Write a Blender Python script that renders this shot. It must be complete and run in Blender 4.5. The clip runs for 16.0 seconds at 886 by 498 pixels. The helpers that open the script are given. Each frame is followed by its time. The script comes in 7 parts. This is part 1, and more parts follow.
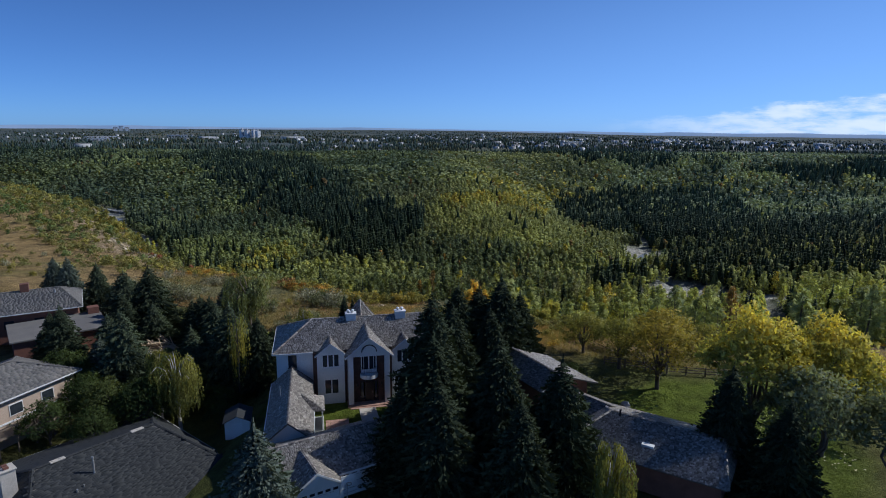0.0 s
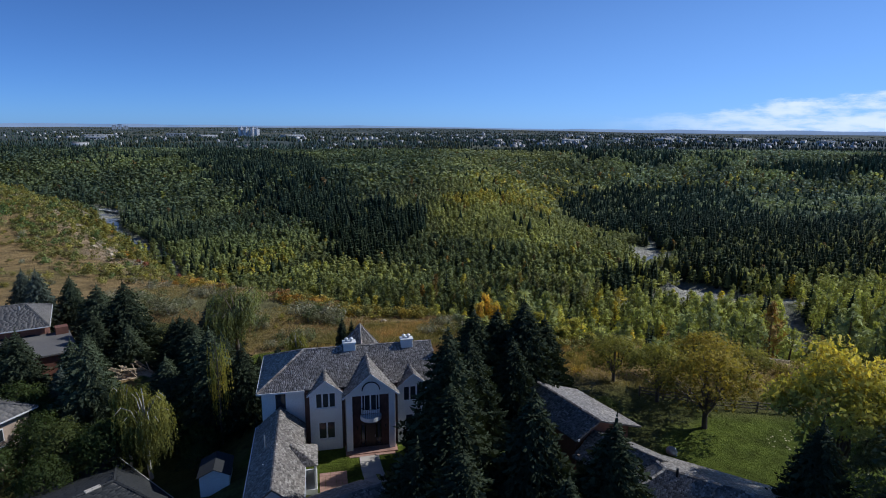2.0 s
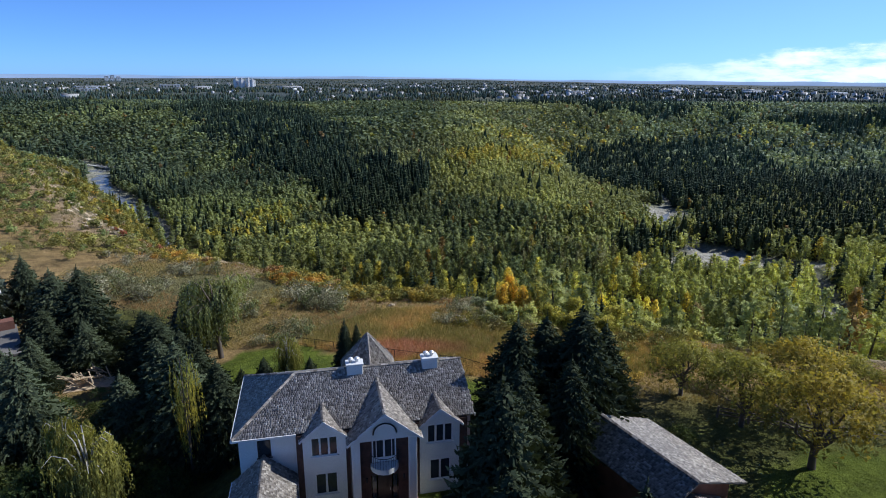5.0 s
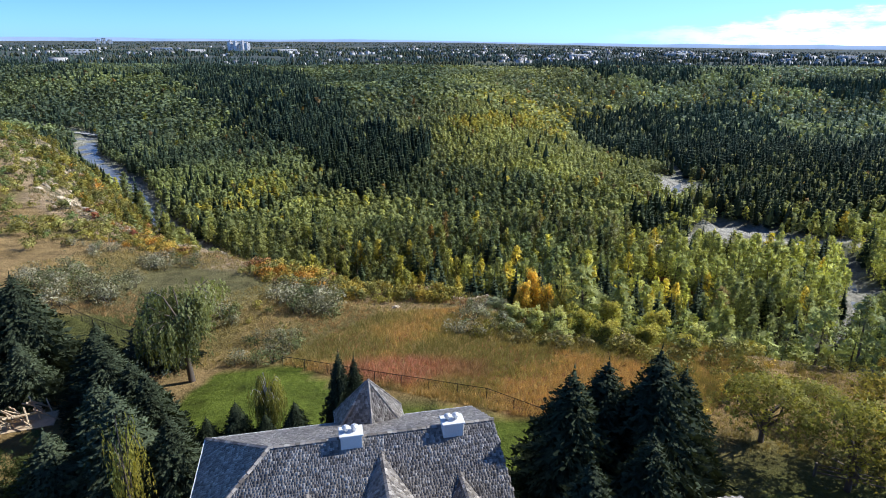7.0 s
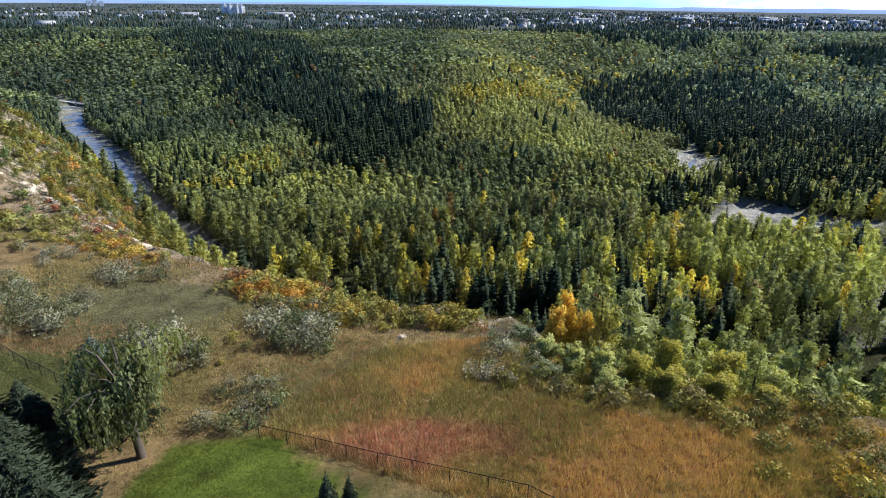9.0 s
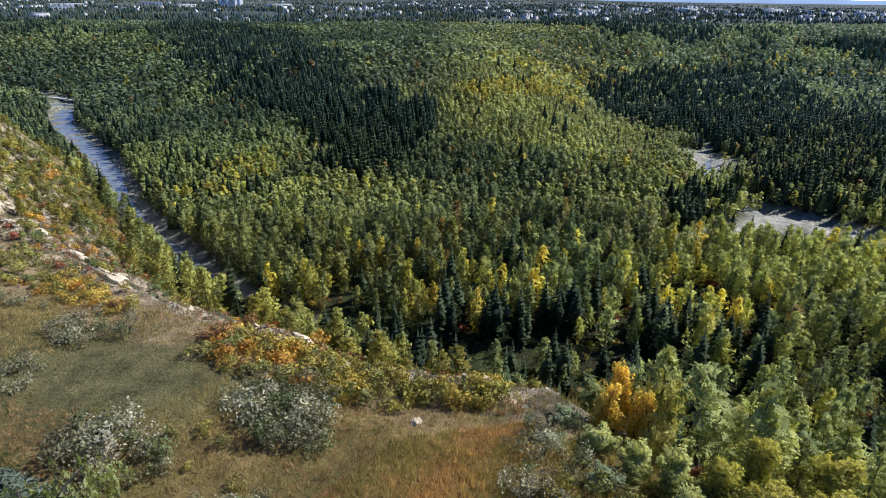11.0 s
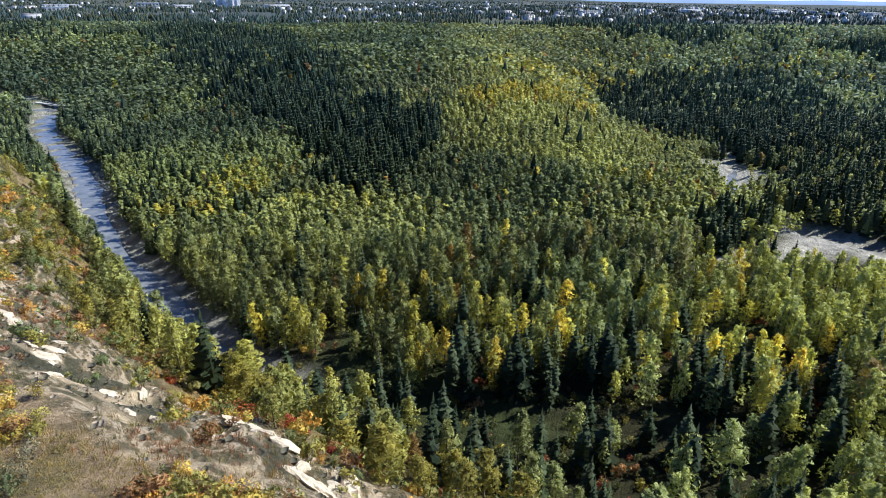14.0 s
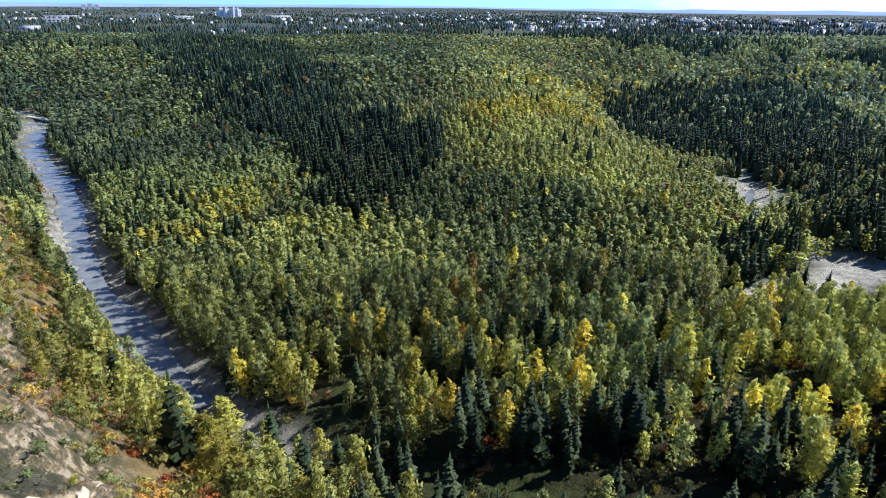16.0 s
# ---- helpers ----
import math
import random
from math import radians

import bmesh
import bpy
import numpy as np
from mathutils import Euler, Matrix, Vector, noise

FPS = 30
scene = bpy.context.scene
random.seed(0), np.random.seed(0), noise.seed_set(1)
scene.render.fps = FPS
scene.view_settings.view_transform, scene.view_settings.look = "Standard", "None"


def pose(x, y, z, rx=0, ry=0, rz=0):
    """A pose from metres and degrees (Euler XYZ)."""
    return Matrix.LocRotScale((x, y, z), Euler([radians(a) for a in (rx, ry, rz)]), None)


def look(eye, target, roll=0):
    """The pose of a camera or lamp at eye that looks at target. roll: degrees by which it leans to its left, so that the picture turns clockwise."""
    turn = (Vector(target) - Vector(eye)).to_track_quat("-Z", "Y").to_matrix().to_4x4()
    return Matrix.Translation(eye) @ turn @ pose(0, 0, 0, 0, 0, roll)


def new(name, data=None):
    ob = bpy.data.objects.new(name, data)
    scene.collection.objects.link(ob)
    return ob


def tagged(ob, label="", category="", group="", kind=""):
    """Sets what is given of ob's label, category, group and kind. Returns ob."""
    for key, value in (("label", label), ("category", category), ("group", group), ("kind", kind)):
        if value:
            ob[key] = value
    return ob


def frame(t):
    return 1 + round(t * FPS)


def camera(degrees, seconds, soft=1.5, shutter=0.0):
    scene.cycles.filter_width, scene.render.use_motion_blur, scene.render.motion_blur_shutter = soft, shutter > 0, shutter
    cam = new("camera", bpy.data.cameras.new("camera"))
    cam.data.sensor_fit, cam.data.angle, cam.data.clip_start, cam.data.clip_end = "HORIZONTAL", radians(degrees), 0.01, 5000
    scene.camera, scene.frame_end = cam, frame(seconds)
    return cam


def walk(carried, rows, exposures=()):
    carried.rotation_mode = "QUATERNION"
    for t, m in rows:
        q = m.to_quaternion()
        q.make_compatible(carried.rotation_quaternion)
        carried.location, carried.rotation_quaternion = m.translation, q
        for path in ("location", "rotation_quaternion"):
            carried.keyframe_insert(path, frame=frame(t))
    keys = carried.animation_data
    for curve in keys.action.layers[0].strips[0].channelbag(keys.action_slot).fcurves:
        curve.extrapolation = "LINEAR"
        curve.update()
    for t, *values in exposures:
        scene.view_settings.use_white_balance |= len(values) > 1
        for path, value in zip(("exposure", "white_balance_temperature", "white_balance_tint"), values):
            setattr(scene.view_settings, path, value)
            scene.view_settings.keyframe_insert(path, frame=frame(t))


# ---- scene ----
cam = camera(73.1, 16.0, 1.0)
PATH = [
    (0, (4.194, -34.465, 29.476), (4.202, -32.506, 29.075), 0.4),
    (0.5, (3.865, -31.952, 29.469), (3.872, -29.992, 29.067), 0.3),
    (1, (3.567, -29.335, 29.471), (3.573, -27.376, 29.07), 0.4),
    (1.5, (3.152, -26.507, 29.466), (3.159, -24.548, 29.064), 0.3),
    (2, (2.797, -23.818, 29.461), (2.805, -21.86, 29.053), 0.3),
    (2.5, (2.378, -21.07, 29.397), (2.386, -19.118, 28.965), 0.3),
    (3, (1.91, -18.371, 29.327), (1.918, -16.424, 28.87), 0.3),
    (3.5, (1.413, -15.658, 29.303), (1.422, -13.718, 28.82), 0.3),
    (4, (0.965, -13.03, 29.255), (0.973, -11.095, 28.748), 0.3),
    (6.5, (-1.275, 2.329, 28.86), (-1.263, 4.224, 28.221), 0.3),
    (7, (-1.661, 6.362, 28.773), (-1.648, 8.248, 28.108), 0.3),
    (7.5, (-2.047, 10.599, 28.667), (-2.035, 12.474, 27.973), 0.2),
    (8, (-2.479, 14.68, 28.626), (-2.465, 16.544, 27.903), 0.3),
    (10.5, (-5.168, 33.425, 29.92), (-5.152, 35.262, 29.129), 0.5),
    (11, (-5.639, 37.15, 29.862), (-5.623, 38.987, 29.072), 0.4),
    (11.5, (-6.022, 40.876, 29.809), (-6.007, 42.713, 29.018), 0.4),
    (12, (-6.475, 44.668, 29.719), (-6.461, 46.506, 28.928), 0.3),
    (12.5, (-6.972, 48.504, 29.62), (-6.956, 50.341, 28.829), 0.4),
    (13, (-7.424, 52.273, 29.467), (-7.408, 54.11, 28.678), 0.3),
    (13.5, (-7.894, 55.916, 29.378), (-7.876, 57.754, 28.589), 0.4),
    (14, (-8.257, 59.529, 29.357), (-8.238, 61.367, 28.569), 0.4),
    (14.5, (-8.486, 63.133, 29.392), (-8.468, 64.971, 28.603), 0.4),
    (15, (-8.63, 66.904, 29.395), (-8.612, 68.742, 28.608), 0.4),
    (15.5, (-8.635, 70.794, 29.494), (-8.62, 72.637, 28.717), 0.3),
    (16, (-8.842, 74.57, 29.607), (-8.827, 76.42, 28.847), 0.3),
]
walk(cam, [(t, look(eye, target, roll)) for t, eye, target, roll in PATH],
     [(0.0, -0.62, 5700, 9), (4.2, -0.36, 5750, 9), (6.3, 0.40, 5920, 9), (8.2, 0.41, 5930, 9), (10.3, 0.33, 5920, 9), (16.0, 0.58, 5870, 8)])

# ---- light ----
SUN_AZ = 20.0     # degrees from +x towards +y
SUN_EL = 40.0
sky_world = bpy.data.worlds.new("sky")
scene.world = sky_world
sky_world.use_nodes = True
wn, wl = sky_world.node_tree.nodes, sky_world.node_tree.links
wn.clear()
w_out = wn.new("ShaderNodeOutputWorld")
w_bg = wn.new("ShaderNodeBackground")
w_sky = wn.new("ShaderNodeTexSky")
w_sky.sky_type = "NISHITA"
w_sky.sun_disc = False
w_sky.sun_elevation = radians(SUN_EL)
w_sky.sun_rotation = radians(90.0 - SUN_AZ)
w_sky.altitude = 1000.0
w_sky.air_density = 0.5
w_sky.dust_density = 0.6
w_sky.ozone_density = 6.0
w_bg.inputs["Strength"].default_value = 0.135
# a low bank of fair-weather cloud, given by the direction of view
w_geo = wn.new("ShaderNodeTexCoord")
w_sep = wn.new("ShaderNodeSeparateXYZ")
wl.new(w_geo.outputs["Generated"], w_sep.inputs[0])


def wmath(op, a, b=None, c=None):
    n = wn.new("ShaderNodeMath")
    n.operation = op
    for k, v in enumerate((a, b, c)):
        if v is None:
            continue
        if isinstance(v, (int, float)):
            n.inputs[k].default_value = v
        else:
            wl.new(v, n.inputs[k])
    return n.outputs[0]


def wramp(x, lo, hi):
    n = wn.new("ShaderNodeMapRange")
    n.interpolation_type = "SMOOTHSTEP"
    n.inputs["From Min"].default_value, n.inputs["From Max"].default_value = lo, hi
    wl.new(x, n.inputs["Value"])
    return n.outputs["Result"]


w_az = wmath("DIVIDE", w_sep.outputs["X"], w_sep.outputs["Y"])
w_map = wn.new("ShaderNodeMapping")
w_map.inputs["Scale"].default_value = (16.0, 16.0, 62.0)
wl.new(w_geo.outputs["Generated"], w_map.inputs["Vector"])
w_noise = wn.new("ShaderNodeTexNoise")
w_noise.inputs["Scale"].default_value = 1.0
w_noise.inputs["Detail"].default_value = 7.0
w_noise.inputs["Roughness"].default_value = 0.62
wl.new(w_map.outputs[0], w_noise.inputs["Vector"])
# the top of the bank rises towards the right
w_top = wmath("MULTIPLY_ADD", wramp(w_az, 0.25, 0.72), 0.036, 0.010)
w_lift = wmath("MULTIPLY_ADD", w_noise.outputs["Fac"], 0.035, -0.0175)
w_dz = wmath("SUBTRACT", wmath("ADD", w_top, w_lift), w_sep.outputs["Z"])
w_body = wmath("MULTIPLY", wramp(w_dz, -0.002, 0.010), wramp(w_az, 0.22, 0.6))
w_body = wmath("MULTIPLY", w_body, wramp(w_noise.outputs["Fac"], 0.28, 0.62))
w_body = wmath("MULTIPLY", w_body, wramp(w_sep.outputs["Y"], 0.0, 0.2))
w_mix = wn.new("ShaderNodeMix")
w_mix.data_type = "RGBA"
wl.new(wmath("MULTIPLY", w_body, 0.85), w_mix.inputs["Factor"])
w_deep = wn.new("ShaderNodeMix")
w_deep.data_type, w_deep.blend_type = "RGBA", "MULTIPLY"
w_deep.inputs["Factor"].default_value = 1.0
wl.new(w_sky.outputs[0], w_deep.inputs["A"])
w_deep.inputs["B"].default_value = (0.69, 0.925, 1.19, 1.0)
# pale haze low over the land, thicker towards the sun
w_pale = wn.new("ShaderNodeMix")
w_pale.data_type = "RGBA"
w_low = wmath("MULTIPLY", wramp(w_sep.outputs["Z"], 0.42, -0.02), wmath("MULTIPLY_ADD", wramp(w_sep.outputs["X"], -0.6, 0.8), 0.50, 0.12))
wl.new(w_low, w_pale.inputs["Factor"])
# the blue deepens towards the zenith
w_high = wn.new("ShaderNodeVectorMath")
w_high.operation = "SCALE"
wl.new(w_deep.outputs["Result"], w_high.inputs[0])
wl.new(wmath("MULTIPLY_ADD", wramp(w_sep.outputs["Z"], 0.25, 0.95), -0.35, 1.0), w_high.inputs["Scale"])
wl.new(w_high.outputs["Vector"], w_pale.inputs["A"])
w_pale.inputs["B"].default_value = (3.5, 6.1, 10.6, 1.0)
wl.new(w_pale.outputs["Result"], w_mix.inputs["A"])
w_mix.inputs["B"].default_value = (9.5, 10.0, 10.6, 1.0)
wl.new(w_mix.outputs["Result"], w_bg.inputs["Color"])
wl.new(w_bg.outputs[0], w_out.inputs[0])

sun = new("sun", bpy.data.lights.new("sun", "SUN"))
sun.data.energy = 5.0
sun.data.angle = radians(0.55)
sun.data.color = (1.0, 0.94, 0.84)
to_sun = Vector((math.cos(radians(SUN_EL)) * math.cos(radians(SUN_AZ)), math.cos(radians(SUN_EL)) * math.sin(radians(SUN_AZ)), math.sin(radians(SUN_EL))))
sun.matrix_world = look(to_sun * 100.0, (0, 0, 0))

# ---- materials ----
def nodes_of(name):
    m = bpy.data.materials.new(name)
    m.use_nodes = True
    nt = m.node_tree
    nt.nodes.clear()
    out = nt.nodes.new("ShaderNodeOutputMaterial")
    b = nt.nodes.new("ShaderNodeBsdfPrincipled")
    nt.links.new(b.outputs[0], out.inputs[0])
    return m, nt, b, out


def noise_of(nt, scale, detail=4.0, rough=0.55, stretch=None, space="Object"):
    tc = nt.nodes.new("ShaderNodeTexCoord")
    n = nt.nodes.new("ShaderNodeTexNoise")
    n.inputs["Scale"].default_value = scale
    n.inputs["Detail"].default_value = detail
    n.inputs["Roughness"].default_value = rough
    if stretch:
        mp = nt.nodes.new("ShaderNodeMapping")
        mp.inputs["Scale"].default_value = stretch
        nt.links.new(tc.outputs[space], mp.inputs[0])
        nt.links.new(mp.outputs[0], n.inputs["Vector"])
    else:
        nt.links.new(tc.outputs[space], n.inputs["Vector"])
    return n.outputs["Fac"]


def ramp_of(nt, fac, stops):
    r = nt.nodes.new("ShaderNodeValToRGB")
    els = r.color_ramp.elements
    while len(els) < len(stops):
        els.new(0.5)
    for e, (p, c) in zip(els, stops):
        e.position, e.color = p, (*c, 1.0)
    nt.links.new(fac, r.inputs[0])
    return r.outputs[0]


def mix_of(nt, kind, a, b, fac=1.0):
    n = nt.nodes.new("ShaderNodeMix")
    n.data_type, n.blend_type = "RGBA", kind
    for key, v in (("Factor", fac), ("A", a), ("B", b)):
        if isinstance(v, (int, float)):
            n.inputs[key].default_value = v
        elif isinstance(v, tuple):
            n.inputs[key].default_value = (*v, 1.0)
        else:
            nt.links.new(v, n.inputs[key])
    return n.outputs["Result"]


def bump_of(nt, b, height, strength=0.4, distance=0.05):
    n = nt.nodes.new("ShaderNodeBump")
    n.inputs["Strength"].default_value, n.inputs["Distance"].default_value = strength, distance
    nt.links.new(height, n.inputs["Height"])
    nt.links.new(n.outputs[0], b.inputs["Normal"])


def plain(name, col, rough=0.7, vary=0.25, scale=1.5, fine=18.0, bump=0.25, metal=0.0, dist=0.02):
    """A surface of one colour with stains at a large and grain at a small scale."""
    m, nt, b, _ = nodes_of(name)
    big, small = noise_of(nt, scale), noise_of(nt, fine, 3.0)
    lo, hi = 1.0 - vary, 1.0 + vary
    c = ramp_of(nt, big, [(0.3, tuple(v * lo for v in col)), (0.7, tuple(min(1.0, v * hi) for v in col))])
    g = ramp_of(nt, small, [(0.3, (0.82, 0.82, 0.82)), (0.7, (1.12, 1.12, 1.12))])
    nt.links.new(mix_of(nt, "MULTIPLY", c, g), b.inputs["Base Color"])
    b.inputs["Roughness"].default_value, b.inputs["Metallic"].default_value = rough, metal
    if bump:
        bump_of(nt, b, small, bump, dist)
    return m


def pieces(name, cols, rough=0.85, fine=(6.0, 40.0, 6.0)):
    """Separate shakes or boards: each takes its own tone from the random number of its object or island."""
    m, nt, b, _ = nodes_of(name)
    inf = nt.nodes.new("ShaderNodeObjectInfo")
    geo = nt.nodes.new("ShaderNodeNewGeometry")
    add = nt.nodes.new("ShaderNodeMath")
    add.operation = "ADD"
    nt.links.new(inf.outputs["Random"], add.inputs[0])
    nt.links.new(geo.outputs["Random Per Island"], add.inputs[1])
    fr = nt.nodes.new("ShaderNodeMath")
    fr.operation = "FRACT"
    nt.links.new(add.outputs[0], fr.inputs[0])
    k = len(cols)
    c = ramp_of(nt, fr.outputs[0], [((i + 0.5) / k, col) for i, col in enumerate(cols)])
    g = ramp_of(nt, noise_of(nt, 1.0, 4.0, 0.6, fine), [(0.25, (0.7, 0.7, 0.7)), (0.75, (1.2, 1.2, 1.2))])
    st = ramp_of(nt, noise_of(nt, 0.35, 3.0), [(0.3, (0.8, 0.8, 0.82)), (0.7, (1.1, 1.08, 1.05))])
    nt.links.new(mix_of(nt, "MULTIPLY", mix_of(nt, "MULTIPLY", c, g), st), b.inputs["Base Color"])
    b.inputs["Roughness"].default_value = rough
    return m


def leafy(name, rough=0.55, glow=0.35, grain=0.35, gaps=0.0):
    """Foliage: the colour of each tree is stored in its mesh; light passes through the leaves."""
    m, nt, b, out = nodes_of(name)
    at = nt.nodes.new("ShaderNodeAttribute")
    at.attribute_name = "tint"
    geo = nt.nodes.new("ShaderNodeNewGeometry")
    rnd = ramp_of(nt, geo.outputs["Random Per Island"], [(0.0, (1 - grain,) * 3), (1.0, (1 + grain,) * 3)])
    c = mix_of(nt, "MULTIPLY", at.outputs["Color"], rnd)
    nt.links.new(c, b.inputs["Base Color"])
    b.inputs["Roughness"].default_value = rough
    b.inputs["Specular IOR Level"].default_value = 0.08
    tr = nt.nodes.new("ShaderNodeBsdfTranslucent")
    nt.links.new(mix_of(nt, "MULTIPLY", c, (1.25, 1.2, 0.6)), tr.inputs["Color"])
    mx = nt.nodes.new("ShaderNodeMixShader")
    mx.inputs[0].default_value = glow
    nt.links.new(b.outputs[0], mx.inputs[1])
    nt.links.new(tr.outputs[0], mx.inputs[2])
    if gaps:
        # each spray of leaves is broken up into single leaves with air between them
        hole = nt.nodes.new("ShaderNodeBsdfTransparent")
        cut = nt.nodes.new("ShaderNodeMath")
        cut.operation = "GREATER_THAN"
        cut.inputs[1].default_value = 0.53
        nt.links.new(noise_of(nt, gaps, 1.5, 0.5), cut.inputs[0])
        airy = nt.nodes.new("ShaderNodeMixShader")
        nt.links.new(cut.outputs[0], airy.inputs[0])
        nt.links.new(mx.outputs[0], airy.inputs[1])
        nt.links.new(hole.outputs[0], airy.inputs[2])
        nt.links.new(airy.outputs[0], out.inputs[0])
    else:
        nt.links.new(mx.outputs[0], out.inputs[0])
    return m


M_LEAF = leafy("foliage", 0.65, 0.22, 0.14)
M_SPRAY = leafy("leaf_sprays", 0.65, 0.22, 0.36, 5.0)
M_CROWN = leafy("leaf_crown", 0.6, 0.42, 0.36, 42.0)
M_BOUGH = leafy("needle_boughs", 0.8, 0.08, 0.4, 60.0)
M_NEEDLE = leafy("needles", 0.8, 0.08, 0.35)
M_BARK = plain("bark", (0.12, 0.095, 0.075), 0.9, 0.3, 1.2, 14.0, 0.6)
M_BIRCH = plain("pale_bark", (0.5, 0.47, 0.42), 0.8, 0.3, 2.0, 9.0, 0.3)

# ---- the lie of the land ----
def smooth(x, a, b):
    t = np.clip((x - a) / (b - a), 0.0, 1.0)
    return t * t * (3 - 2 * t)


def fbm(x, y, size, seed=0, octaves=4):
    """Smooth value noise, about -1 to 1, for arrays."""
    total, amp, norm = np.zeros_like(x, dtype=float), 1.0, 0.0
    for o in range(octaves):
        u, v = x / size + 17.3 * seed + 5.1 * o, y / size - 9.7 * seed + 3.3 * o
        i, j = np.floor(u), np.floor(v)
        fu, fv = u - i, v - j
        fu, fv = fu * fu * (3 - 2 * fu), fv * fv * (3 - 2 * fv)

        def hsh(a, b):
            s = np.sin(a * 127.1 + b * 311.7 + seed * 74.7) * 43758.5453
            return s - np.floor(s)

        n = (hsh(i, j) * (1 - fu) + hsh(i + 1, j) * fu) * (1 - fv) + (hsh(i, j + 1) * (1 - fu) + hsh(i + 1, j + 1) * fu) * fv
        total, norm, amp, size = total + amp * (2 * n - 1), norm + amp, amp * 0.5, size * 0.5
    return total / norm * 1.6


def along(x, y, line):
    """Distance to a bent line, which side of it (left positive), and how far along."""
    best, side, far, run = np.full(x.shape, 1e9), np.zeros(x.shape), np.zeros(x.shape), 0.0
    for (ax, ay), (bx, by) in zip(line[:-1], line[1:]):
        dx, dy = bx - ax, by - ay
        n = math.hypot(dx, dy)
        t = np.clip(((x - ax) * dx + (y - ay) * dy) / (n * n), 0, 1)
        px, py = x - ax - t * dx, y - ay - t * dy
        d = np.hypot(px, py)
        near = d < best
        best = np.where(near, d, best)
        side = np.where(near, np.sign(dx * (y - ay) - dy * (x - ax)), side)
        far = np.where(near, run + t * n, far)
        run += n
    return best, side, far


EDGE = [(900, -420), (260, -30), (130, 28), (78, 52), (44, 62), (24, 70), (11, 77), (-2, 84), (-9, 86), (-20, 91), (-36, 98), (-58, 111), (-88, 134), (-134, 190), (-186, 253), (-254, 322), (-335, 392), (-480, 450), (-1600, 800)]
RIVER = [(-620, 640), (-420, 575), (-320, 530), (-272, 470), (-250, 425), (-205, 368), (-170, 325), (-128, 258), (-100, 222), (-70, 190), (-52, 172), (-22, 160), (25, 150), (72, 142), (108, 150), (129, 174), (146, 212), (140, 240), (122, 254), (112, 284), (128, 326), (140, 352), (150, 430), (160, 480), (175, 520)]
BRIDGE = [(-304, 508), (-262, 486)]
TRACK = [(74, 221), (92, 232), (120, 234), (150, 229), (185, 222), (240, 226), (320, 250)]


RIVER_HALF = [3, 4, 6.5, 7.5, 7.5, 7.5, 7.5, 7.5, 7.0, 6.0, 4.5, 0.8, 0.5, 0.5, 1, 3.0, 3.5, 3.5, 5, 2, 5, 2, 1, 0.5, 0.2]


def bank(x, y):
    """Distance from the water's edge; negative in the river."""
    rd, _, run = along(x, y, RIVER)
    runs = np.concatenate(([0.0], np.cumsum([math.dist(a, b) for a, b in zip(RIVER[:-1], RIVER[1:])])))
    return rd - np.interp(run, runs, RIVER_HALF)


def crag(x, y, d):
    """Broken ribs and ledges on the upper clay face."""
    rib = 1.0 - 2.2 * np.abs(fbm(x + 0.5 * y, y, 7.0, 19))
    return (0.75 * rib + 0.5 * fbm(x, y, 2.6, 20)) * smooth(d, 0, 3) * smooth(d, 30, 16)


